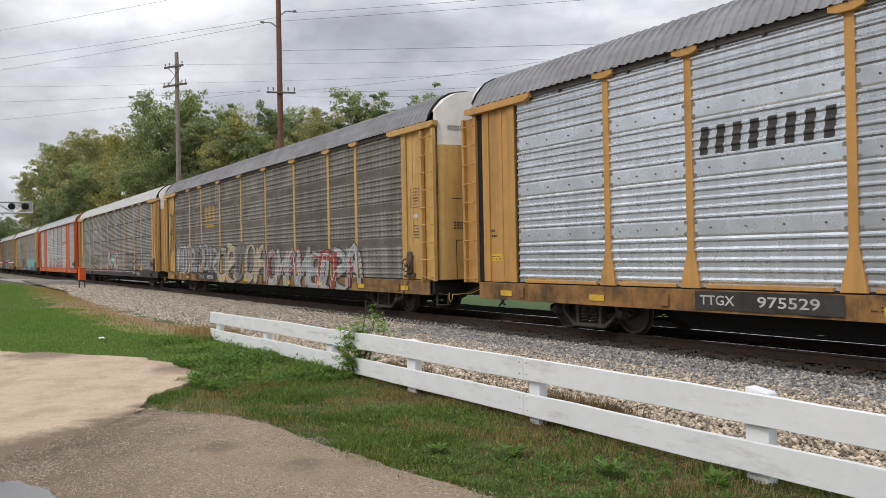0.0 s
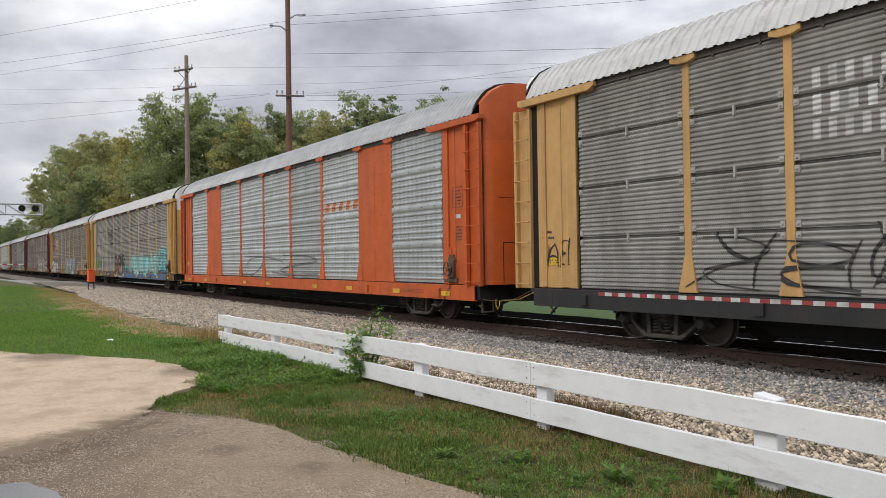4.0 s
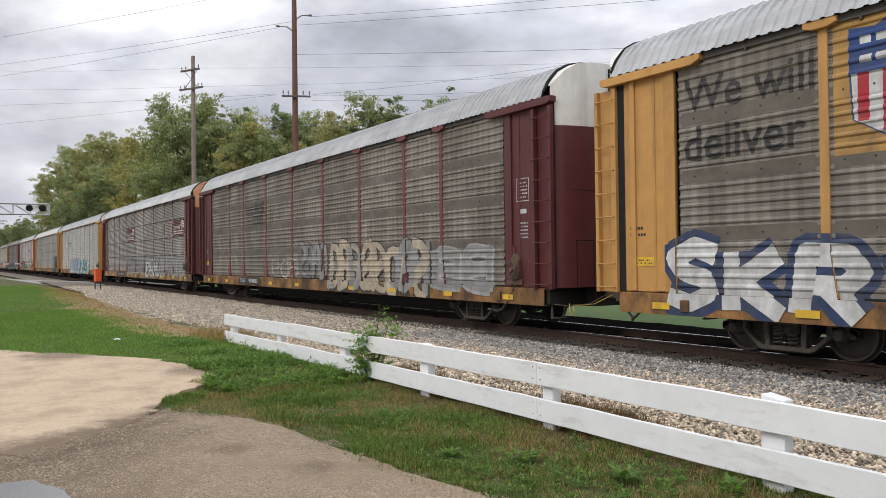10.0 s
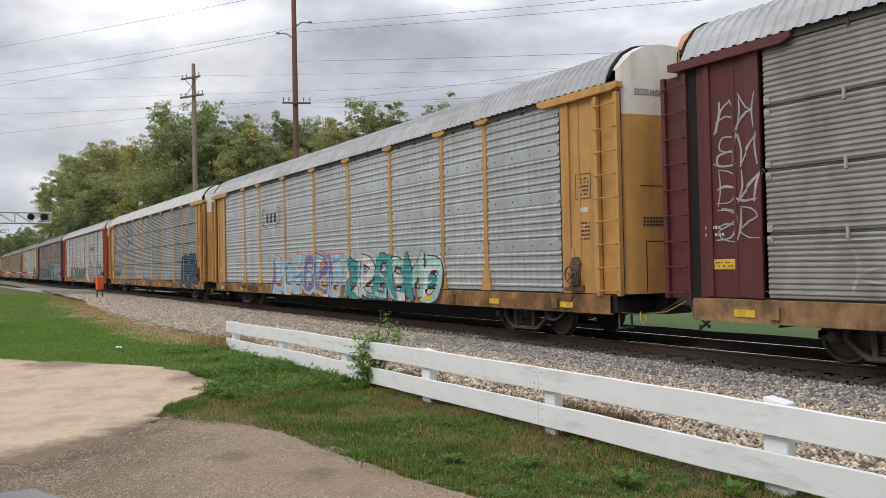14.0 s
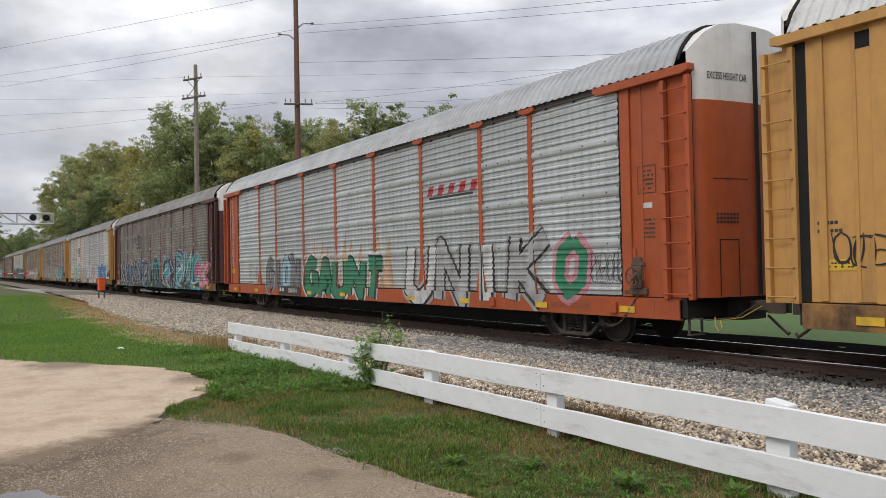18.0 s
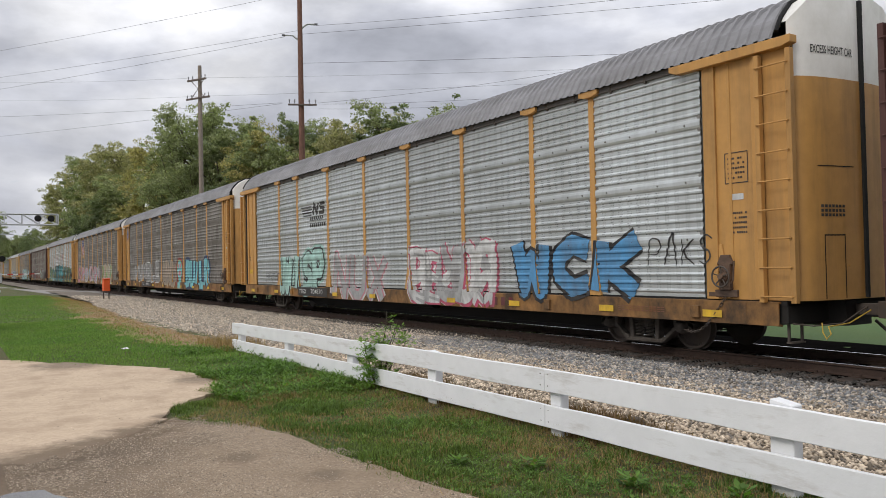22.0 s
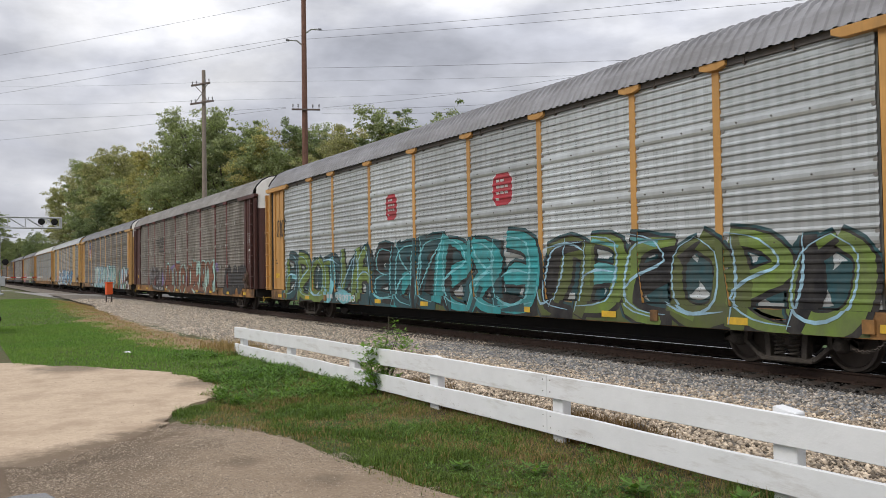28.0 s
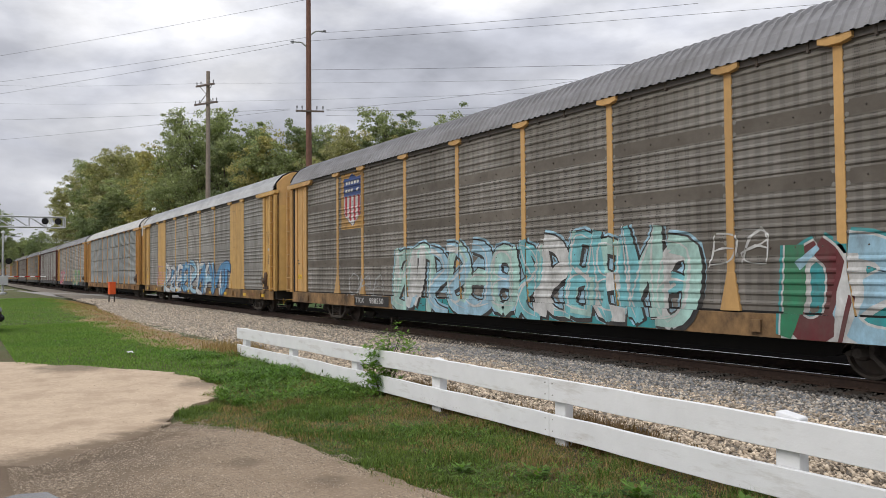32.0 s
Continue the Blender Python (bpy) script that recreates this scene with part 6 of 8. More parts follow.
CAR, ST = [], []
for spec in TRAIN[20:]:
    spec.setdefault("sill", "black")
for k, spec in enumerate(TRAIN):
    CAR.append(autorack(k, **spec))
    ST.append(spec["style"])
    if k < 19:
        fittings(CAR[k], ST[k], "white" if spec["body"] in ("maroon", "brown") else "charcoal", spec["body"] not in ("tan",))
        if spec.get("cap") is None and spec["body"] not in ("orange", "maroon"):
            end_words(CAR[k])
for x in np.arange(-11.2, 6.9, 0.36):
    decal(CAR[2], "reflector", [rect(x, x + 0.18, 0.86, 0.93)], ST[2], "red", 0.006)
    decal(CAR[2], "reflector", [rect(x + 0.18, x + 0.36, 0.86, 0.93)], ST[2], "white", 0.006)
decal(CAR[4], "graffiti", [rect(-3.7, 11.7, 0.60, 0.93)], ST[4], "denim", 0.004, "blue sprayed band along the sill")
decal(CAR[4], "graffiti", [rect(-3.9, 1.25, 0.99, 1.28), ([(-3.9, 1.28), (0.9, 1.28), (-0.6, 1.66), (-1.0, 2.05), (-1.2, 1.66), (-3.9, 1.62)], 0.0)], ST[4], "teal", 0.002, "turquoise sprayed ground")
decal(CAR[4], "graffiti", [rect(1.55, 11.7, 0.99, 1.56)], ST[4], "teal", 0.002, "turquoise sprayed ground")
decal(CAR[4], "graffiti", [rect(-3.9, 11.7, 0.985, 1.12)], ST[4], "denim", 0.005, "blue sprayed band at the foot of the panels")
decal(CAR[11], "graffiti", [rect(-11.5, 11.7, 0.60, 0.94)], ST[11], "dkteal", 0.003, "dark turquoise sprayed band along the sill")
decal(CAR[15], "graffiti", [rect(-12.0, -3.9, 0.60, 0.95)], ST[15], "dkteal", 0.003, "dark blue-green sprayed band along the sill")
decal(CAR[15], "graffiti", [rect(-3.9, 11.6, 0.60, 0.95)], ST[15], "moss", 0.003, "mossy green sprayed band along the sill")
decal(CAR[17], "graffiti", [rect(-4.8, 6.0, 0.60, 0.95)], ST[17], "teal", 0.003, "turquoise sprayed band along the sill")
marks(CAR[0], ST[0], -6.94, -4.42, 3.22, 3.80, "charcoal", 8, 0.12, 0.5)
number_plate(CAR[0], ST[0], "TTGX", "975529", -6.95, -4.35)
marks(CAR[1], ST[1], -6.5, -4.9, 3.3, 4.2, "csx_yellow", 3, 0.0, 0.5)
bars(CAR[1], ST[1], -6.52, -4.87, 3.04, 3.2, "csx_yellow", 1, 1, 1, "emblem")
number_plate(CAR[1], ST[1], "TTGX", "987976", -7.2, -4.75)
graffiti(CAR[1], ST[1], "######", 1.56, 9.30, 0.58, 2.0, ("silver", "silver", "red",), "charcoal", hi="white")
graffiti(CAR[1], ST[1], "####", -11.40, -8.90, 1.0, 2.3, ("silver", "grey",), "white")
graffiti(CAR[1], ST[1], "#####", -8.90, -4.60, 1.0, 2.2, ("silver", "grey",), "charcoal")
graffiti(CAR[1], ST[1], "####", -4.60, 1.45, 0.65, 2.2, ("sand", "sand", "grey",), "charcoal")
graffiti(CAR[1], ST[1], "##", -13.00, -11.90, 1.8, 4.2, ("black",), "black", thin=True)
graffiti(CAR[2], ST[2], "AMO", -1.57, 2.38, 1.0, 2.2, ("white", "mint",), "maroon", glow="rose")
graffiti(CAR[2], ST[2], "####", 4.07, 9.10, 1.0, 2.05, ("black",), "black", thin=True)
marks(CAR[2], ST[2], -6.75, -4.7, 4.08, 4.46, "white", 8, 0.0, 0.5)
marks(CAR[2], ST[2], -6.75, -5.1, 3.68, 4.06, "white", 6, 0.0, 0.5)
marks(CAR[2], ST[2], -6.75, -5.0, 3.3, 3.68, "white", 7, 0.0, 0.5)
number_plate(CAR[2], ST[2], "", "542704", 7.0, 8.95, None)
graffiti(CAR[2], ST[2], "##", -12.80, -12.00, 1.4, 2.0, ("black",), "black", thin=True)
graffiti(CAR[2], ST[2], "###", -8.80, -4.50, 1.1, 2.0, ("charcoal",), "charcoal", thin=True)
graffiti(CAR[2], ST[2], "####", 9.60, 11.40, 1.1, 2.1, ("silver",), "silver", thin=True)
graffiti(CAR[3], ST[3], "TNAW", -8.34, -7.15, 1.25, 1.7, ("charcoal",), "charcoal", thin=True)
marks(CAR[3], ST[3], 4.35, 6.95, 3.2, 3.56, "orange", 5, 0.4, 0.5)
graffiti(CAR[3], ST[3], "##", -3.95, 4.05, 1.0, 1.9, ("grey",), "grey", thin=True)
graffiti(CAR[4], ST[4], "####", -3.86, -0.39, 0.72, 2.2, ("umber", "umber", "brown"), "white", fat=0.3)
graffiti(CAR[4], ST[4], "######", 1.6, 9.3, 1.0, 2.05, ("mint", "cyan", "mint"), "mint", fat=0.36)
graffiti(CAR[4], ST[4], "###", -6.74, -4.09, 0.85, 2.1, ("grey",), "silver", thin=True)
graffiti(CAR[4], ST[4], "CFB", 9.4, 11.61, 1.08, 2.32, ("cyan",), "charcoal", glow="mint")
stripes_logo(CAR[4], ST[4], -6.79, -4.29, 2.95, 4.05, "charcoal")
graffiti(CAR[4], ST[4], "######", -11.59, -9.49, 1.3, 1.82, ("lime",), "charcoal")
graffiti(CAR[4], ST[4], "####", -8.69, -7.19, 1.1, 1.65, ("blue",), "blue", thin=True)
number_plate(CAR[4], ST[4], "TTGX", "21011", -7.79, -5.09)
graffiti(CAR[5], ST[5], "SKRY", -12.12, -7.02, 0.66, 1.9, ("white",), "navy", glow="navy", w=0.3)
graffiti(CAR[5], ST[5], "#######", -1.26, 4.98, 0.6, 2.15, ("aqua", "white", "pink", "aqua"), "black", glow="white", hi="white", fat=0.22)
graffiti(CAR[5], ST[5], "###", -7.02, -5.32, 1.2, 2.0, ("silver",), "charcoal", thin=True)
shield(CAR[5], ST[5], -8.88, -6.95, 3.05, 5.0)
lettering(CAR[5], ST[5], "We will", -11.62, -9.17, 4.1, 4.68, "charcoal")
lettering(CAR[5], ST[5], "deliver", -11.62, -9.32, 3.25, 3.85, "charcoal")
number_plate(CAR[5], ST[5], "TTGX", "973365", -7.56, -4.94)
graffiti(CAR[5], ST[5], "#", 9.51, 11.48, 1.0, 2.0, ("sand",), "sand", thin=True)
graffiti(CAR[5], ST[5], "###", 5.68, 8.88, 0.9, 1.8, ("grey",), "silver", thin=True)
marks(CAR[5], ST[5], 5.88, 6.88, 0.68, 0.92, "maroon", 3, 0.0, 0.5)
graffiti(CAR[6], ST[6], "###", -0.66, 1.69, 1.0, 2.3, ("ash", "grey",), "charcoal")
graffiti(CAR[6], ST[6], "######", 1.95, 8.34, 0.65, 2.15, ("sand", "ash",), "charcoal")
graffiti(CAR[6], ST[6], "##", 8.54, 11.34, 0.9, 2.0, ("ash",), "silver")
stripes_logo(CAR[6], ST[6], -6.81, -4.35, 3.1, 4.0, "charcoal")
number_plate(CAR[6], ST[6], "TTGX", "978482", -7.46, -4.76)
graffiti(CAR[6], ST[6], "###", -3.66, -0.76, 1.0, 1.7, ("silver",), "white", thin=True)
conrail(CAR[7], ST[7], -4.1, -1.45, 3.04, 3.96)
conrail(CAR[7], ST[7], 9.25, 11.7, 3.04, 3.96)
graffiti(CAR[7], ST[7], "######", -3.96, 1.30, 0.95, 1.95, ("ash", "grey",), "silver")
graffiti(CAR[7], ST[7], "####", 2.06, 5.90, 0.7, 1.8, ("white", "silver",), "charcoal")
graffiti(CAR[7], ST[7], "#EHM##", 6.00, 11.70, 0.85, 1.9, ("ash",), "silver")
for z in (1.9, 2.5, 3.1, 3.7):
    graffiti(CAR[7], ST[7], "##", -12.70, -11.85, z, z + 0.6, ("pink",), "silver", thin=True, seed=int(z * 7))
number_plate(CAR[7], ST[7], "TTGX", "981685", -7.5, -4.7)
graffiti(CAR[7], ST[7], "###", -10.60, -4.60, 1.1, 1.9, ("grey",), "silver", thin=True)
graffiti(CAR[8], ST[8], "#####", -5.61, 0.82, 0.7, 2.0, ("purple", "sky",), "white", glow="orange")
graffiti(CAR[8], ST[8], "#####", 1.28, 7.02, 0.6, 1.9, ("mint", "teal", "white",), "charcoal", glow="white")
marks(CAR[8], ST[8], -6.38, -5.08, 3.4, 3.84, "charcoal", 3, 0.0, 0.5)
bracket_logo(CAR[8], ST[8], -6.68, -4.83, 3.2, 3.95)
graffiti(CAR[8], ST[8], "####", 7.20, 8.62, 1.25, 1.72, ("white",), "white", thin=True)
number_plate(CAR[8], ST[8], "", "2036", -9.38, -7.18, None, "charcoal")
white_patch(CAR[9], ST[9], -6.82, -4.07, 3.06, 3.95)
marks(CAR[9], ST[9], -6.42, -4.92, 3.35, 3.84, "charcoal", 3, 0.0, 0.5)
bracket_logo(CAR[9], ST[9], -6.72, -4.62, 3.12, 3.9)
graffiti(CAR[9], ST[9], "#####", -11.41, -9.32, 1.1, 1.8, ("black",), "charcoal", thin=True)
graffiti(CAR[9], ST[9], "####", -0.87, 0.38, 1.0, 1.5, ("sky",), "sky", thin=True)
number_plate(CAR[9], ST[9], "TTGX", "971224", -7.58, -4.85)
graffiti(CAR[9], ST[9], "###", 8.68, 11.88, 0.65, 2.4, ("dkteal", "navy",), "black", glow="teal")
graffiti(CAR[9], ST[9], "###", -12.72, -11.82, 1.5, 2.0, ("black",), "black", thin=True)
marks(CAR[9], ST[9], 5.88, 6.88, 0.68, 0.92, "maroon", 3, 0.0, 0.5)
flames = [([(-4.4 + 0.62 * i, 1.0), (-3.6 + 0.62 * i, 1.0), (-3.95 + 0.62 * i + 0.1 * (i % 3), 2.30 + 0.42 * ((i * 7) % 4) / 3)], 0.0006 * (i % 4)) for i in range(11)]
tagged(decal(CAR[10], "graffiti", flames, ST[10], "peach", 0.002, "spiky peach and orange sprayed ground"), kind="stuff")
graffiti(CAR[10], ST[10], "GAUNT", -4.15, 1.98, 0.62, 1.92, ("green",), "black", glow="white", w=0.32)
graffiti(CAR[10], ST[10], "GION", -8.20, -4.66, 0.66, 2.1, ("grey", "grey", "sky", "grey",), "black", glow="silver")
graffiti(CAR[10], ST[10], "UNIK", 3.35, 9.74, 0.62, 2.35, ("white", "silver",), "black", glow="silver")
graffiti(CAR[10], ST[10], "O", 9.76, 10.90, 0.85, 2.15, ("green", "pink",), "pink", glow="pink")
graffiti(CAR[10], ST[10], "######", 10.90, 11.84, 1.2, 1.85, ("charcoal",), "charcoal", thin=True)
marks(CAR[10], ST[10], 4.44, 7.0, 3.48, 3.80, "emblem_red", 5, 0.4, 0.5)
bars(CAR[10], ST[10], 4.44, 7.09, 3.36, 3.44, "charcoal", 1, 1, 1, "emblem")
number_plate(CAR[10], ST[10], "", "301034", -6.66, -4.46, "plate_black", "white")
vertical_word(CAR[10], ST[10], "ERROR", -12.74, 1.75, 4.72, "white")
graffiti(CAR[10], ST[10], "##", -10.46, -8.76, 1.0, 1.9, ("pink",), "silver", thin=True)
graffiti(CAR[11], ST[11], "######", -11.08, -2.18, 0.66, 2.35, ("black", "navy", "black"), "cyan", glow="pink", hi="white", fat=0.24)
disc(CAR[11], ST[11], -1.24, 1.02, 0.64, 2.5)
graffiti(CAR[11], ST[11], "####", 2.0, 10.5, 0.62, 2.55, ("black", "black", "navy", "teal"), "cyan", glow="rose", hi="white", fat=0.33)
graffiti(CAR[11], ST[11], "##", 10.29, 12.17, 0.8, 1.95, ("pink",), "rose", glow="pink", hi="white")
stripes_logo(CAR[11], ST[11], -6.85, -4.35, 3.1, 4.04, "charcoal")
number_plate(CAR[11], ST[11], "TTGX", "981155", -6.88, -4.18)
graffiti(CAR[11], ST[11], "LTS", 12.27, 12.97, 1.15, 1.68, ("sky",), "navy", glow="pink")
graffiti(CAR[12], ST[12], "WISP", -8.74, -4.60, 0.75, 2.2, ("mint",), "charcoal", glow="mint", w=0.3)
graffiti(CAR[12], ST[12], "NUX", -3.85, 0.10, 0.6, 2.15, ("silver",), "pink", glow="white", w=0.2)
graffiti(CAR[12], ST[12], "####", 1.50, 5.60, 0.7, 2.2, ("silver", "white",), "rose", glow="white")
graffiti(CAR[12], ST[12], "WCK", 6.34, 10.40, 0.95, 2.15, ("blue",), "black", w=0.36)
stripes_logo(CAR[12], ST[12], -6.7, -4.45, 3.1, 3.95, "charcoal")
graffiti(CAR[12], ST[12], "PAKS", 10.44, 12.00, 1.5, 2.1, ("black",), "charcoal", thin=True)
number_plate(CAR[12], ST[12], "TTGX", "704870", -6.93, -4.27)
graffiti(CAR[12], ST[12], "#####", -10.70, -8.90, 1.15, 1.5, ("black",), "charcoal", thin=True)
marks(CAR[12], ST[12], 5.5, 6.4, 0.68, 0.92, "maroon", 3, 0.0, 0.5)
graffiti(CAR[13], ST[13], "BUILR", 4.72, 9.45, 0.75, 2.25, ("cyan", "cyan",), "navy", glow="navy", w=0.34)
graffiti(CAR[13], ST[13], "####", -0.9, 2.3, 0.8, 2.15, ("ghost",), "sand")
figure(CAR[13], ST[13], 3.25, 0.62, 2.35)
graffiti(CAR[13], ST[13], "HUMBLE", -9.90, -1.80, 0.98, 2.2, ("ash",), "white", w=0.30)
number_plate(CAR[13], ST[13], "TTGX", "989002", -7.1, -4.3)
round_logo(CAR[13], ST[13], -12.7, -11.92, 3.83, 4.91)
graffiti(CAR[14], ST[14], "######", -9.02, 2.68, 0.85, 2.2, ("silver", "pink", "sky",), "white")
graffiti(CAR[14], ST[14], "####", 3.98, 8.98, 0.75, 2.2, ("lime", "sand", "peach",), "white", glow="sand")
graffiti(CAR[14], ST[14], "SI", -11.3, -7.6, 0.62, 2.35, ("pink",), "black", glow="sand", w=0.24)
shield(CAR[14], ST[14], -8.68, -6.82, 3.05, 5.0)
graffiti(CAR[15], ST[15], "#####", -11.50, -4.00, 0.62, 2.35, ("olive", "cyan", "olive", "dkteal"), "black", glow="dkteal", hi="sky", fat=0.26)
graffiti(CAR[15], ST[15], "#####", -3.88, 4.10, 0.62, 2.45, ("dkteal", "black", "teal", "dkteal"), "black", glow="dkteal", hi="cyan", fat=0.30)
graffiti(CAR[15], ST[15], "#####", 4.38, 11.60, 0.62, 2.35, ("olive", "black", "aqua", "moss"), "black", glow="dkteal", hi="sky", fat=0.25)
hex_sign(CAR[15], ST[15], 2.4, 3.25, 3.12, 3.95)
hex_sign(CAR[15], ST[15], -3.15, -2.4, 3.12, 3.95)
number_plate(CAR[15], ST[15], "", "990933", -7.6, -5.2, None)
graffiti(CAR[15], ST[15], "###", -12.60, -11.60, 3.0, 3.8, ("black",), "black", thin=True)
mist = random.Random(16)
for x, z, rx, rz in ((-4.75, 1.35, 0.40, 0.55), (1.3, 1.5, 0.7, 0.55), (-2.0, 2.0, 0.6, 0.25), (6.9, 1.9, 0.9, 0.4)):
    puffs = [(ring_poly(x + mist.uniform(-0.7, 0.7) * rx, z + mist.uniform(-0.7, 0.7) * rz, rx * mist.uniform(0.2, 0.5), rz * mist.uniform(0.25, 0.5), 9)[0], 0.0004 * j) for j in range(9)]
    tagged(decal(CAR[16], "graffiti", puffs, ST[16], "purple", 0.001, "purple spray mist"), kind="stuff")
graffiti(CAR[16], ST[16], "AUTO", -4.05, 1.13, 0.64, 2.2, ("brown",), "charcoal", glow="mint", w=0.27)
graffiti(CAR[16], ST[16], "#####", 1.53, 7.03, 0.7, 2.3, ("brown", "brown", "mint",), "charcoal", glow="mint")
graffiti(CAR[16], ST[16], "###", 8.63, 11.93, 0.75, 1.95, ("charcoal",), "black")
graffiti(CAR[16], ST[16], "S", -11.07, -9.67, 1.0, 2.2, ("silver",), "silver", thin=True)
graffiti(CAR[16], ST[16], "###", -8.53, -5.07, 0.85, 2.2, ("grey", "umber"), "charcoal", fat=0.2)
graffiti(CAR[16], ST[16], "##", -6.4, -5.0, 0.85, 1.9, ("silver",), "silver", thin=True)
stripes_logo(CAR[16], ST[16], -6.74, -4.43, 3.04, 3.98, "charcoal")
number_plate(CAR[16], ST[16], "TTGX", "982242", -6.67, -4.07)
marks(CAR[16], ST[16], 5.93, 7.03, 0.68, 0.92, "maroon", 3, 0.0, 0.5)
graffiti(CAR[17], ST[17], "#####", -4.85, 1.15, 0.62, 2.35, ("mint", "white", "sky",), "charcoal", glow="sky", hi="white")
graffiti(CAR[17], ST[17], "#####", 1.25, 6.35, 0.62, 2.4, ("mint", "cyan", "white",), "charcoal", glow="sky", hi="white")
graffiti(CAR[17], ST[17], "####", 8.15, 12.45, 0.62, 2.2, ("maroon", "sky", "green", "white",), "white", glow="teal")
shield(CAR[17], ST[17], -8.72, -6.96, 3.11, 4.98)
graffiti(CAR[17], ST[17], "###", -8.15, -5.55, 0.9, 1.7, ("silver",), "silver", thin=True)
graffiti(CAR[17], ST[17], "##", 6.65, 7.85, 1.7, 2.3, ("white",), "white", thin=True)
number_plate(CAR[17], ST[17], "TTGX", "988550", -7.55, -5.15)
graffiti(CAR[18], ST[18], "#######", -7.05, 7.05, 0.66, 2.3, ("sky", "white", "blue",), "navy")
graffiti(CAR[18], ST[18], "##", -9.05, -7.35, 1.0, 2.2, ("pink",), "white")
graffiti(CAR[20], ST[20], "##", -10.55, -6.55, 0.7, 2.4, ("pink", "rose",), "white")
graffiti(CAR[20], ST[20], "###", 2.45, 8.45, 0.66, 2.3, ("sand", "lime",), "teal")


# ---- fence ----
def build_fence():
    fence = thing("board_fence", "low white-painted two-rail board fence", "fence", pose(0, 4.40, 0))
    rng = random.Random(2)
    xs = (-14.3, -11.9, -9.55, -7.45, -5.36, -3.15, -0.9, 1.3, 3.5)
    for i, x in enumerate(xs):
        top = {5: 0.60, 3: 0.562}.get(i, 0.50)
        h = 0.085 if i != 4 else 0.07
        s = Shape()
        s.prism([(-h, -0.2), (h, -0.2), (h, top - 0.022), (h * 0.85, top - 0.016), (-h * 0.9, top + 0.006), (-h, top - 0.004)], 0.025, 0.12)
        part("post", s.mesh("post", WHITE_WOOD, 0.006), fence, pose(x, 0, 0, 0, rng.uniform(-0.8, 0.8), 0))
    spans = ((-14.57, -5.452), (-5.446, 3.7))
    for a, b in spans:
        for base in (0, 1):
            n = 40
            s = Shape()
            vs = []
            for i in range(n + 1):
                x = a + (b - a) * i / n
                sag = float(np.interp(x, (-14.6, -9.5, -5.45, -3, 4), (-0.06, -0.02, 0.0, 0.0, 0.0)))
                z0 = (0.072, 0.377)[base] + sag + 0.012 * fbm(x, 3.0 * base, 0.5)
                hgt = 0.196 + 0.004 * fbm(x, 5 + base, 1.5)
                y = 0.008 * fbm(x, 20 + base, 0.4)
                vs += [(x, y - 0.022, z0), (x, y - 0.022, z0 + hgt), (x, y + 0.016, z0 + hgt), (x, y + 0.016, z0)]
            fs = [(i * 4 + j, i * 4 + (j + 1) % 4, i * 4 + 4 + (j + 1) % 4, i * 4 + 4 + j) for i in range(n) for j in range(4)]
            s.add(vs, fs + [(0, 3, 2, 1), (4 * n, 4 * n + 1, 4 * n + 2, 4 * n + 3)])
            part("board", s.mesh("board", WHITE_WOOD, 0.004), fence)
    for x in (-5.50, -5.40):
        for z in (0.12, 0.22, 0.43, 0.53):
            part("nail", cached("nail", lambda: Shape().lathe([(0.007, 0.0), (0.005, -0.005), (0.0, -0.006)], "y", 6).mesh("nail", IRON)), fence, pose(x, -0.02, z))


# ---- poles, wires, crossing gear ----
P1, P2 = (-63.8, 16.85), (-46.4, 18.5)


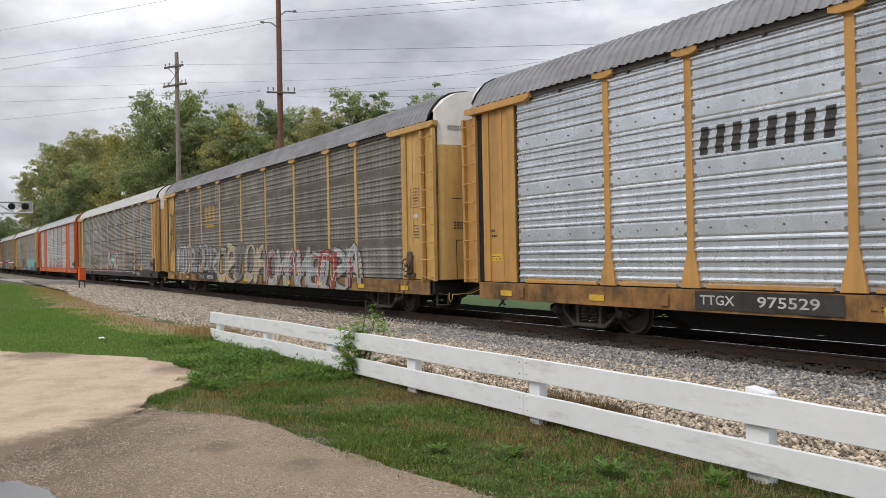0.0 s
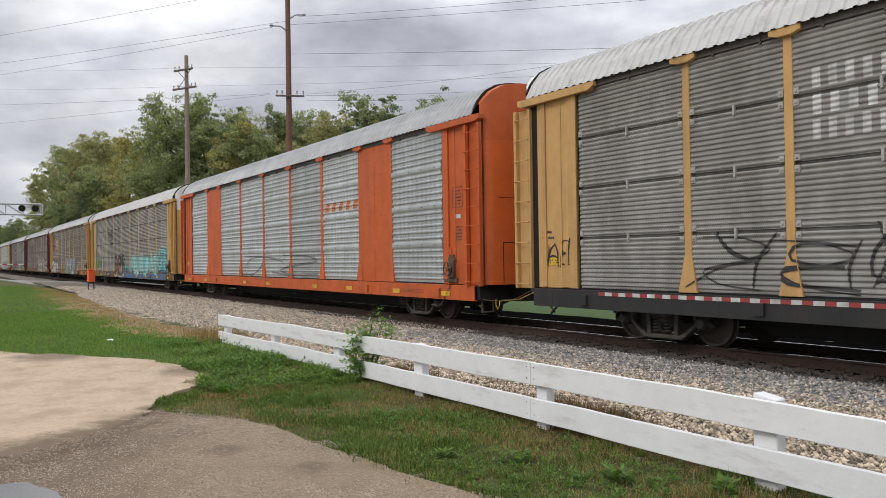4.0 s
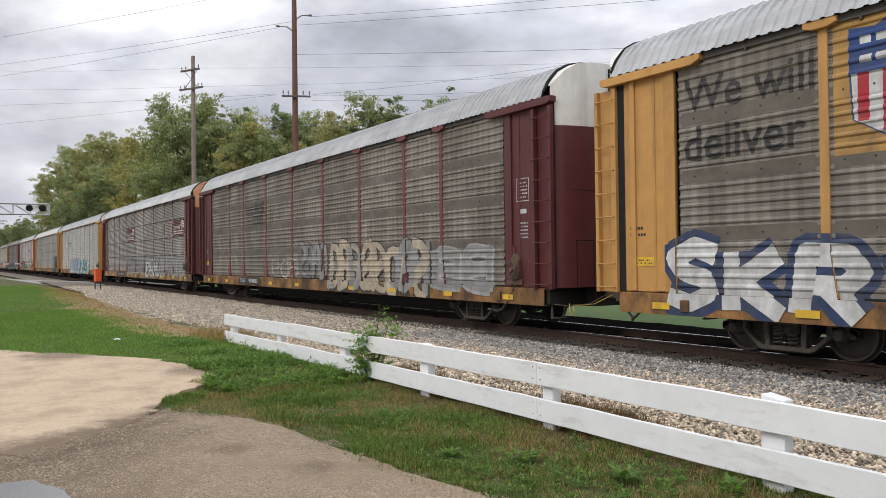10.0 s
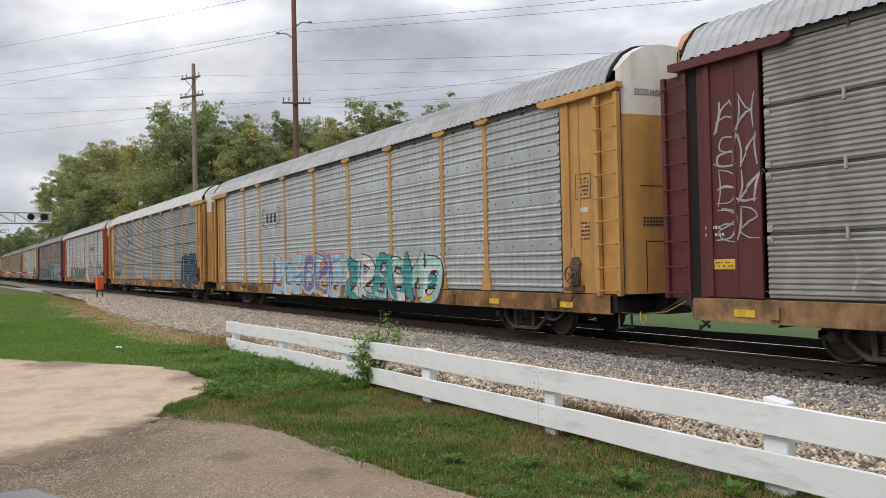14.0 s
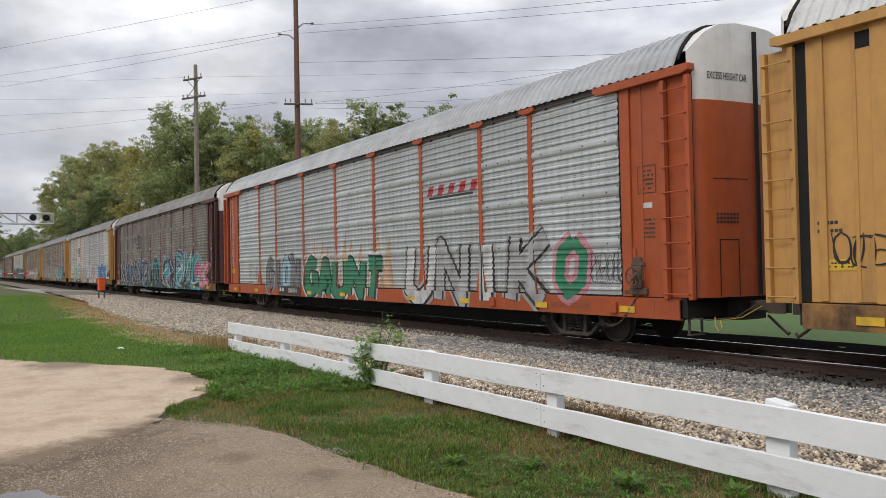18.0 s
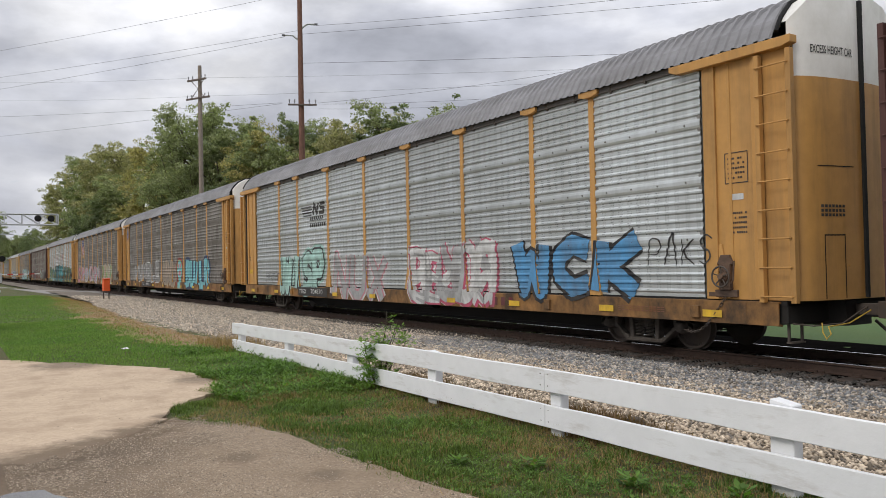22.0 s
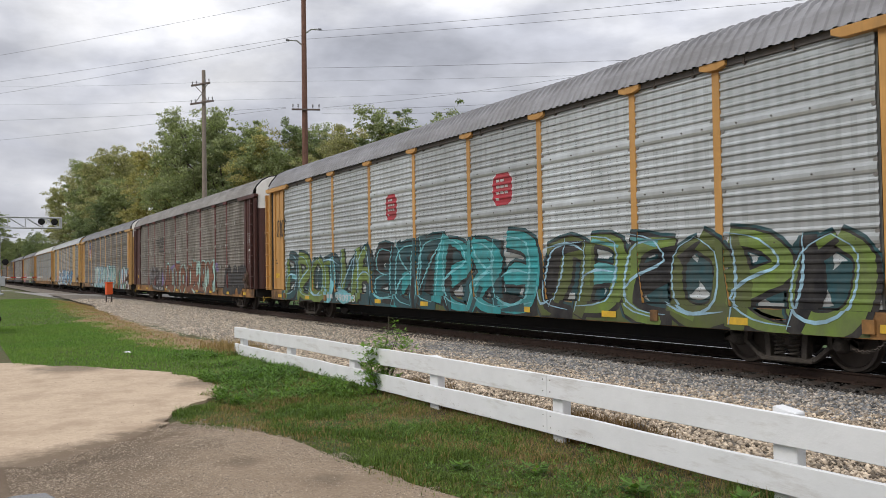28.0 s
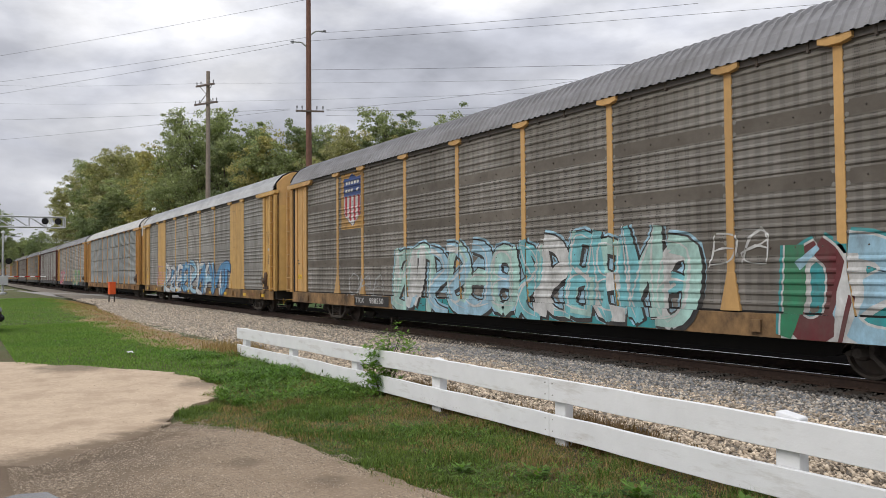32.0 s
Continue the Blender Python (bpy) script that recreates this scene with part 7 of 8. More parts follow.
def build_poles():
    d1 = math.hypot(*P1)
    p = thing("utility_pole", "weathered grey timber utility pole with two crossarms", "utility pole", pose(P1[0], P1[1], -0.1))
    part("pole", Shape().lathe([(0.22, 0), (0.145, 0.2481 * d1 + 1.6), (0.0, 0.2481 * d1 + 1.62)], "z", 14).mesh("pole", GREY_WOOD, smooth=True), p)
    face = pose(0, 0, 0, 0, 0, 30)
    for zt, w, off in ((0.2305, 1.0, -0.1), (0.2080, 1.25, 0.0)):
        z = zt * d1 + 1.6
        a = part("crossarm", Shape().box(-w + off, w + off, -0.29, -0.17, -0.07, 0.07).mesh("crossarm", ARM_WOOD, 0.008), p, pose(0, 0, z) @ face)
        for x in (-w + 0.1, -w + 0.55, w - 0.5, w - 0.1):
            part("insulator", cached("insulator", lambda: Shape().lathe([(0.0, 0.32), (0.04, 0.31), (0.055, 0.24), (0.035, 0.22), (0.055, 0.18), (0.03, 0.15), (0.02, 0.05)], "z", 8).mesh("insulator", CERAMIC)), a, pose(x + off, -0.23, 0.02))
        part("brace", Shape().tube([(-0.75, -0.24, 0), (0, -0.24, 0.7 if zt < 0.22 else -0.7), (0.75, -0.24, 0)], 0.03, 5).mesh("brace", ARM_WOOD), p, pose(0, 0, z) @ face)
    d2 = math.hypot(*P2)
    q = thing("utility_pole", "tall brown timber power pole with steel brackets", "utility pole", pose(P2[0], P2[1], -0.1))
    part("pole", Shape().lathe([(0.22, 0), (0.13, 22.5), (0.0, 22.52)], "z", 14).mesh("pole", BROWN_WOOD, smooth=True), q)
    for zt, sx in ((0.2885, -1), (0.3035, 1), (0.352, -1)):
        z = zt * d2 + 1.6
        br = part("bracket", Shape().tube([(0, 0, -0.25), (sx * 0.45, 0, 0.1), (sx * 0.9, 0, 0.12)], 0.05, 6).mesh("bracket", ALU), q, pose(0, 0, z) @ pose(0, 0, 0, 0, 0, 68))
        part("insulator", Shape().lathe([(0.03, 0.1), (0.09, 0.08), (0.05, 0.03), (0.09, 0.0), (0.05, -0.05), (0.09, -0.08), (0.02, -0.12)], "x", 8, (sx * 1.0, 0, 0.12)).mesh("insulator", CERAMIC), br)
    z = 0.203 * d2 + 1.6
    arm = part("crossarm", Shape().box(-0.8, 0.95, -0.28, -0.18, -0.05, 0.05).mesh("crossarm", ARM_WOOD, 0.006), q, pose(0, 0, z) @ pose(0, 0, 0, 0, 0, 68))
    for x in (-0.72, -0.4, 0.5, 0.88):
        part("insulator", CACHE["insulator"], arm, pose(x, -0.23, 0.02))


def aim(az, tan_el, d):
    a = radians(az)
    return Vector((d * math.cos(a), d * math.sin(a), EYE_Z + tan_el * d))


def build_wires():
    def wire(a, b, sag, r=0.010):
        pts = [a.lerp(b, i / 24) - Vector((0, 0, sag * 4 * (i / 24) * (1 - i / 24))) for i in range(25)]
        thing("power_cable", "thin dark overhead power cable", "cable", me=Shape().tube(pts, r, 5).mesh("power_cable", CABLE), group="overhead cables")
    d2 = math.hypot(*P2)
    for (a0, e0), (a1, e1) in (((159.3, 0.2890), (175.9, 0.2172)), ((158.3, 0.2975), (175.9, 0.2297)), ((158.3, 0.3455), (175.9, 0.2611))):
        p, q = aim(a0, e0, d2), aim(a1, e1, d2 * 1.45)
        wire(p, p + (q - p) * 2.2, 0.35)
    for (a0, e0), (a1, e1) in (((157.5, 0.3035), (145.8, 0.3213)), ((158.3, 0.2925), (138.3, 0.3153)), ((158.4, 0.2560), (140, 0.2620))):
        p, q = aim(a0, e0, d2), aim(a1, e1, d2 * 0.86)
        wire(p, p + (q - p) * 2.0, 0.12)
    for (a0, e0), (a1, e1) in (((159.6, 0.2050), (176, 0.1590)), ((159.6, 0.2060), (176, 0.1790)), ((157.0, 0.2065), (146, 0.2296)), ((157.0, 0.2050), (146, 0.212)), ((157.0, 0.1990), (146, 0.204))):
        p, q = aim(a0, e0, d2), aim(a1, e1, d2 * (1.4 if a1 > 160 else 0.9))
        wire(p, p + (q - p) * 1.6, 0.15, 0.008)
    d1 = math.hypot(*P1)
    for e0, e1, e2 in ((0.2335, 0.2165, 0.245), (0.2110, 0.196, 0.226)):
        p, q, r = aim(165.2, e0, d1), aim(176, e1, d1 * 1.4), aim(150, e2, d1 * 0.8)
        wire(p, p + (q - p) * 1.5, 0.2, 0.007)
        wire(p, p + (r - p) * 1.8, 0.1, 0.007)


def build_crossing():
    c = thing("signal_cantilever", "aluminium cantilever truss with crossing lights over the road", "crossing signal", pose(-67.8, 0, 0))
    s = Shape()
    for x in (-0.3, 0.3):
        for z in (5.22, 6.02):
            s.tube([(x, -7.5, z), (x, 6.85, z)], 0.05, 6)
        for i in range(13):
            y = -7.4 + i * 1.18
            s.tube([(x, y, 5.22), (x, y, 6.02)], 0.03, 5)
            if i < 12:
                s.tube([(x, y, 6.02), (x, y + 1.18, 5.22)], 0.03, 5)
    s.tube([(-0.3, 6.85, 5.22), (0.3, 6.85, 5.22)], 0.04, 5).tube([(-0.3, 6.85, 6.02), (0.3, 6.85, 6.02)], 0.04, 5).tube([(0.3, 6.85, 5.22), (0.3, 6.85, 6.02)], 0.05, 5)
    part("truss", s.mesh("truss", ALU), c)
    part("mast", Shape().lathe([(0.2, 0), (0.18, 6.3), (0, 6.3)], "z", 14, (0, -7.3, 0)).mesh("mast", ALU, smooth=True), c)
    for y in (5.45, 6.35):
        li = part("crossing_light", Shape().lathe([(0.0, 0.02), (0.25, 0.02), (0.25, 0.0), (0.16, -0.02), (0.16, 0.25), (0.0, 0.25)], "x", 20).mesh("crossing_light", SEAM), c, pose(0.42, y, 5.68), "round black crossing light")
        part("lens", Shape().lathe([(0.0, 0.05), (0.10, 0.045), (0.145, 0.025), (0.145, 0.0)], "x", 16).mesh("lens", LENS_RED), li)
        part("visor", Shape().tube([(0.05, 0.17 * math.cos(a), 0.17 * math.sin(a)) for a in np.linspace(-0.4, 3.5, 12)], 0.02, 5).mesh("visor", SEAM), li)
    g = thing("crossing_gate", "lowered red and white striped crossing gate with a silver mast", "crossing gate", pose(-75, 2.95, 0))
    part("mast", Shape().lathe([(0.3, 0), (0.3, 0.15), (0.09, 0.2), (0.08, 5.0), (0.0, 5.05)], "z", 12).mesh("mast", ALU, smooth=True), g)
    part("motor_housing", Shape().box(-0.3, 0.3, -0.35, 0.4, 0.75, 1.55).mesh("motor_housing", ALU, 0.03), g)
    part("counterweight", Shape().box(-0.4, -0.32, -1.1, 0.3, 1.3, 1.62).mesh("counterweight", SEAM, 0.02), g)
    for i in range(7):
        part("stripe", Shape().box(-0.03, 0.03, 0.4 + i * 0.4, 0.4 + (i + 1) * 0.4, 1.42, 1.50).mesh("stripe", GATE_RED if i % 2 else GATE_WHITE), g)
    for y in (-0.38, 0.42):
        li = part("crossing_light", CACHE.setdefault("xl", Shape().lathe([(0.0, 0.02), (0.25, 0.02), (0.25, 0.0), (0.16, -0.02), (0.16, 0.25), (0.0, 0.25)], "x", 20).mesh("crossing_light", SEAM)), g, pose(0.2, y, 2.75))
        part("lens", Shape().lathe([(0.0, 0.05), (0.10, 0.045), (0.145, 0.025), (0.145, 0.0)], "x", 16).mesh("lens", LENS_RED), li)
    part("bell", Shape().lathe([(0.0, 5.3), (0.12, 5.25), (0.16, 5.1), (0.16, 5.05)], "z", 12).mesh("bell", ALU), g)
    part("sign_arm", Shape().box(-0.02, 0.02, -0.1, 1.3, 4.75, 4.85).mesh("sign_arm", ALU), g)
    b = thing("track_box", "small orange plastic cabinet on two steel legs", "cabinet", pose(-53.3, 8.09, -0.19) @ pose(0, 0, 0, 0, 0, 8))
    part("housing", Shape().box(-0.17, 0.17, -0.19, 0.19, 0.50, 1.22).mesh("housing", ORANGE_BOX, 0.02), b)
    part("lid", Shape().box(-0.20, 0.20, -0.22, 0.22, 1.22, 1.28).mesh("lid", ORANGE_BOX, 0.02), b)
    for y in (-0.16, 0.16):
        part("leg", Shape().box(-0.03, 0.03, y - 0.03, y + 0.03, -0.25, 0.50).mesh("leg", IRON), b)


# ---- trees ----
def tree_meshes(seed, height, spread, leaves, leaf, m, bare=0.0):
    rng = np.random.default_rng(seed)
    s = Shape()
    trunk = [(0.12 * math.sin(i * 1.3 + seed), 0.12 * math.cos(i * 1.7), height * 0.8 * i / 7) for i in range(8)]
    s.tube(trunk, height * 0.017, 9, 0, height * 0.004)
    limbs, tips = [], []
    for i in range(11):
        z = height * (0.22 + 0.055 * i)
        a = i * 2.4 + rng.uniform(-0.5, 0.5)
        r = spread * (1.05 - 0.55 * abs(i / 10 - 0.3)) * rng.uniform(0.7, 1.1)
        end = (r * math.cos(a), r * math.sin(a), z + height * rng.uniform(0.14, 0.26))
        mid = (0.5 * end[0], 0.5 * end[1], z + 0.35 * (end[2] - z))
        limbs.append(Shape().tube([(0, 0, z), mid, end], height * 0.0065, 6, 0, height * 0.0015))
        tips += [end, mid, tuple((p + q) / 2 for p, q in zip(mid, end))]
        for j in range(3):
            b = a + rng.uniform(-1, 1)
            e2 = (end[0] * 0.7 + 0.35 * spread * math.cos(b), end[1] * 0.7 + 0.35 * spread * math.sin(b), end[2] + rng.uniform(-0.05, 0.10) * height)
            limbs[-1].tube([mid, e2], height * 0.003, 4, 0, height * 0.001)
            tips.append(e2)
    tips.append((0, 0, height * 0.9))
    tips.append((0.1 * spread, 0.1 * spread, height * 0.96))
    tips = np.array(tips)
    # small sprays of leaves hang along the twigs round every limb's tip
    nc = len(tips) * 9
    cen = tips[rng.integers(0, len(tips), nc)] + rng.normal(0, 1, (nc, 3)) * (spread * 0.13, spread * 0.13, height * 0.035)
    cr = rng.uniform(0.05, 0.15, nc) * spread
    which = rng.integers(0, nc, leaves)
    dirs = rng.normal(0, 1, (leaves, 3))
    dirs /= np.linalg.norm(dirs, axis=1)[:, None]
    pos = cen[which] + dirs * (cr[which] * rng.uniform(0.2, 1.15, leaves) ** 0.6)[:, None] * (1.15, 1.15, 0.6)
    u = rng.normal(0, 1, (leaves, 3))
    u /= np.linalg.norm(u, axis=1)[:, None]
    v = np.cross(u, dirs + rng.normal(0, 0.5, (leaves, 3)))
    v /= np.linalg.norm(v, axis=1)[:, None] + 1e-6
    sz = (rng.uniform(0.55, 1.15, leaves) * leaf)[:, None]
    V = np.stack([pos - u * sz - v * sz * 0.5, pos + u * sz, pos + v * sz * 0.75], 1).reshape(-1, 3)
    F = np.arange(leaves * 3).reshape(-1, 3)
    crown = quads_mesh("crown", V, F, m, None)
    return s.mesh("trunk", BARK, smooth=True), [l.mesh("limb", BARK) for l in limbs], crown


def build_trees():
    kinds = []
    for seed, h, sp, n, lf, m in ((1, 19, 5.6, 38000, 0.165, LEAF[0]), (2, 18, 6.0, 38000, 0.165, LEAF[1]), (3, 17, 5.0, 36000, 0.16, LEAF[2]),
                                  (4, 20, 5.4, 19000, 0.15, LEAF[0]), (5, 15, 5.4, 34000, 0.16, LEAF[3]), (6, 16, 5.8, 38000, 0.165, LEAF[0])):
        t, l, c = tree_meshes(seed, h, sp, n, lf, m)
        ob = thing("tree", ("tall broadleaf tree in dull green leaf", "olive green broadleaf tree with browning leaves", "dense dark green broadleaf tree", "tall thin-crowned tree with sparse leaves",
                            "broadleaf tree turning yellow-green", "round broadleaf tree in full green leaf")[seed - 1], "tree", pose(0, 60, -0.1), "trees behind the railway")
        part("trunk", t, ob)
        for q in l:
            part("limb", q, ob)
        part("crown", c, ob)
        kinds.append((ob, max(v.co.z for v in c.vertices)))
    # heading, distance, wanted height, kind
    rows = ((176.6, 300, 15, 0), (175.6, 265, 15.5, 2), (174.7, 215, 15, 3), (173.2, 195, 21, 1), (172.2, 165, 22.4, 1), (171.2, 145, 22.8, 0), (170.2, 132, 21.6, 1), (169.0, 118, 18.2, 5),
            (167.6, 112, 18.6, 4), (166.3, 102, 21.6, 3), (165.4, 100, 21.4, 3), (164.4, 97, 20.6, 0), (163.4, 96, 18.8, 3), (162.4, 92, 17.4, 2), (161.2, 90, 17.2, 4), (160.0, 92, 18.0, 2),
            (158.6, 88, 18.9, 5), (157.4, 88, 18.6, 2), (156.0, 86, 16.8, 1), (154.6, 88, 19.0, 4), (153.2, 90, 17.6, 2), (151.8, 92, 18.8, 2), (150.4, 86, 20.2, 5), (149.0, 88, 20.2, 2), (147.4, 92, 19.8, 3),
            (146.0, 96, 18.6, 2), (144.0, 98, 17.2, 5), (179.2, 150, 14.5, 2), (178.4, 215, 17, 0), (172.0, 120, 13.0, 2), (166.0, 120, 17.0, 2))
    rng = random.Random(7)
    used = set()
    for az, d, h, k in rows:
        a = radians(az)
        src, h0 = kinds[k]
        f = h / h0
        m = pose(d * math.cos(a), d * math.sin(a), ground_z(0, 40) - 0.1, 0, 0, rng.uniform(0, 360)) @ Matrix.Diagonal((f, f, f, 1))
        if k not in used:
            used.add(k)
            src.matrix_basis = m
            continue
        ob = copy_thing(src, Matrix())
        ob.matrix_basis = m
    # undergrowth along the far side of the railway
    rng = np.random.default_rng(5)
    n = 60000
    az = np.radians(rng.uniform(142, 178.6, n))
    y0 = rng.uniform(27, 44, n)
    d = np.minimum(y0 / np.maximum(np.sin(az), 0.05), 320)
    x, y = d * np.cos(az), d * np.sin(az)
    hgt = 5.0 + 3.0 * np.sin(x * 0.21) + 2.0 * np.sin(x * 0.53 + 1) + 0.012 * d
    z = rng.uniform(0, 1, n) ** 0.8 * hgt
    pos = np.stack([x, y, z], -1)
    u = rng.normal(0, 1, (n, 3))
    u /= np.linalg.norm(u, axis=1)[:, None]
    v = np.cross(u, rng.normal(0, 1, (n, 3)))
    v /= np.linalg.norm(v, axis=1)[:, None]
    sz = (rng.uniform(0.16, 0.34, n) * (1 + d / 180))[:, None]
    V = np.stack([pos - u * sz, pos - v * sz * 0.6, pos + u * sz, pos + v * sz * 0.6], 1).reshape(-1, 3)
    thing("undergrowth", "dense dark green scrub below the trees", "bushes", me=quads_mesh("undergrowth", V, np.arange(n * 4).reshape(-1, 4), [LEAF[2], LEAF[0]], rng.integers(0, 2, n)), kind="stuff")


build_fence()
build_poles()
build_wires()
build_crossing()
build_trees()


# ---- loose ground cover ----
STONE_TAN2 = mat("mixed_tan_ballast_stone", (0.40, 0.325, 0.24), (0.20, 0.165, 0.125), 0.85, 0, 9, 0.3, 40, island=0.75)
STONE_PALE = mat("pale_limestone_chips", (0.46, 0.375, 0.285), (0.33, 0.265, 0.20), 0.85, 0, 9, 0.2, 40, island=0.35)
STONE_BLUE = mat("blue_grey_ballast_stone", (0.22, 0.225, 0.225), (0.15, 0.155, 0.16), 0.85, 0, 9, 0.3, 40, island=0.5)
STONE_DARK = mat("dark_stone", (0.075, 0.068, 0.06), (0.045, 0.04, 0.036), 0.8, 0, 9, 0.3, 40, island=0.5)


def patchy(x, y, s, seed):
    return fbm(x + seed * 17.3, y - seed * 5.1, s)


def build_stones():
    def bed(x, y):
        return ballast_z(y) + 0.015 * fbm(x, y, 1.2)

    def on_bed(x, y):
        return y > ballast_edge(x) + 0.02 and not (11.55 < y < 11.72 or 13.05 < y < 13.22)
    stones("ballast_stones", 52000, (-16, -1.5, 4.6, 8.9), (0.016, 0.034), [STONE_TAN, STONE_TAN2], 1, "pale tan and grey crushed stones beside the track", bed, 0.7, on_bed)
    stones("ballast_stones", 22000, (-17, -3, 8.2, 10.8), (0.020, 0.036), [STONE, STONE_BLUE], 2, "blue-grey crushed stones at the tie ends", bed, 0.7, on_bed)
    stones("ballast_stones", 36000, (-36, -16, 4.2, 11.3), (0.020, 0.036), [STONE_TAN, STONE], 3, "grey and tan crushed stones beside the track", bed, 0.7, on_bed)
    stones("ballast_stones", 20000, (-62, -36, 5.0, 11.3), (0.028, 0.05), [STONE, STONE_TAN], 4, "grey crushed stones beside the track", bed, 0.6, on_bed)
    stones("ballast_stones", 9000, (-26, -3, 10.6, 11.6), (0.02, 0.034), [STONE_DARK], 5, "dark stones along the near rail", bed, 0.7, on_bed)
    flat = lambda x, y: 0.031
    on_drive = lambda x, y: inside(GRAVEL_PTS, x + 0.25 * patchy(x, y, 3.0, 8), y + 0.25 * patchy(x, y, 3.0, 9)) and 0.55 + 0.7 * patchy(x, y, 2.0, 2)
    stones("drive_gravel", 170000, (-8.4, -2.5, 0.3, 3.1), (0.003, 0.007), [STONE_PALE, STONE_TAN2], 6, "small pale stones pressed into the drive", flat, 0.5, on_drive, 0.0)
    stones("drive_gravel", 520, (-6.7, -5.0, 0.5, 0.95), (0.004, 0.011), [STONE_TAN2, STONE_TAN2], 7, "dark wet stones round the puddle", flat, 0.6, lambda x, y: on_drive(x, y) * 0.6 * (y > 0.62 or x < -6.0))
    stones("concrete_grit", 1800, (-15, -6.5, 0.2, 3.0), (0.002, 0.006), [STONE_TAN2, STONE_TAN], 8, "grit scattered over the concrete", lambda x, y: 0.026, 0.5, lambda x, y: inside(CONCRETE_PTS, x, y))


def build_grass():
    def pick(area, test):
        def f(rng, n):
            x, y = rng.uniform(area[0], area[1], n), rng.uniform(area[2], area[3], n)
            return np.stack([x, y], -1)[field(test, *area, 0.05 if area[1] - area[0] < 17 else 0.1)(x, y) > rng.random(n)]
        return f

    def fade(x, y):
        # the dry verge thins the lawn out gradually
        if x > -13.8:
            return 1.0
        return min(max((ballast_edge(x) - 0.25 * verge_width(x) - y) / (0.9 * verge_width(x)) + 0.5 * patchy(x, y, 1.6, 12), 0.03), 1.0)

    def creeping(x, y):
        # grass strays a little over the broken edges of the hard ground
        j = 0.16 * patchy(x, y, 3.5, 13)
        return on_lawn(x + j, y + j) or (0.25 if on_lawn(x - 0.10, y + 0.12) else 0.0)

    def green(x, y):
        return creeping(x, y) * max(0.20 if x > -11.5 else 0.85, 0.66 + 1.7 * patchy(x, y, 1.3, 1) - (0.6 if y > 4.05 and x > -9 else 0)) * fade(x, y)

    def dry(x, y):
        return creeping(x, y) * (0.42 - 1.5 * patchy(x, y, 1.3, 1) + (0.5 if y > 3.95 else 0))
    near = field(lambda x, y: min(max(0.85 + 1.3 * patchy(x, y, 2.2, 14), 0.45), 1.9), -12, -1.5, 1.8, 4.8, 0.06)
    blades("lawn_grass", 330000, pick((-12, -1.5, 1.9, 4.7), green), (0.022, 0.062), (0.0014, 0.0030), GRASS, 11, "short uneven green grass below the fence", 1.1, tufts=near)
    blades("lawn_grass", 110000, pick((-27, -11, 0.8, 5.0), green), (0.025, 0.055), (0.0028, 0.005), LAWN, 12, "short green lawn grass", 1.1)
    blades("lawn_grass", 120000, pick((-60, -26, -4, 6.5), green), (0.025, 0.055), (0.005, 0.009), LAWN, 13, "short green lawn grass", 1.2)
    blades("dry_grass", 100000, pick((-12, -1.5, 1.9, 4.75), dry), (0.02, 0.065), (0.0016, 0.0032), DRYGRASS, 14, "dry straw-coloured grass", 1.3, tufts=near)
    blades("dry_grass", 52000, pick((-60, -12, 3.0, 6.6), lambda x, y: on_lawn(x, y) and min(max((y - ballast_edge(x) + 1.1 * verge_width(x)) / 0.8 + 0.8 * patchy(x, y, 0.8, 3), 0.02), 1)), (0.025, 0.07), (0.003, 0.006), DRYGRASS, 15, "dry straw-coloured grass along the stones", 1.2)
    blades("dry_grass", 2600, pick((-16.2, -14.2, 4.1, 5.0), lambda x, y: 0.5), (0.08, 0.30), (0.002, 0.004), DRYGRASS, 16, "tall dry grass tuft at the fence end", 0.8)
    blades("dry_grass", 30000, pick((-9.3, -4.6, 4.44, 5.5), lambda x, y: 0.6 + patchy(x, y, 0.9, 7) - 0.4 * (y > 5.1)), (0.06, 0.20), (0.002, 0.005), DEADGRASS, 18, "brown dead grass behind the fence boards", 1.2)
    blades("dry_grass", 5000, pick((-13, -1.5, 4.42, 4.85), lambda x, y: 0.5 + patchy(x, y, 0.8, 6)), (0.04, 0.16), (0.002, 0.004), DRYGRASS, 17, "dry grass behind the fence boards", 1.0)


def leaf_cloud(rng, centres, per, radius, size, droop=0.3, slim=1.0):
    """Broad leaves fanning out from each centre."""
    n = len(centres) * per
    c = np.repeat(np.asarray(centres), per, 0)
    rad = np.repeat(np.asarray(radius), per)
    a = rng.uniform(0, 6.28, n)
    out = rng.uniform(0.15, 1.0, n) * rad
    up = rng.uniform(0.15, 1.0, n) * rad * 0.7
    d = np.stack([np.cos(a), np.sin(a), 0 * a], -1)
    s = np.stack([-np.sin(a), np.cos(a), 0 * a], -1)
    L = rng.uniform(0.6, 1.3, n) * size
    p = c + d * (out * 0.5)[:, None] + np.array((0, 0, 1.0)) * up[:, None]
    t = d * L[:, None] + np.array((0, 0, 1.0)) * (rng.uniform(-droop, 0.8, n) * L)[:, None]
    w = s * (L * slim * rng.uniform(0.22, 0.36, n))[:, None]
    V = np.stack([p, p + t * 0.5 + w, p + t, p + t * 0.5 - w], 1).reshape(-1, 3)
    return V, np.arange(n * 4).reshape(-1, 4)


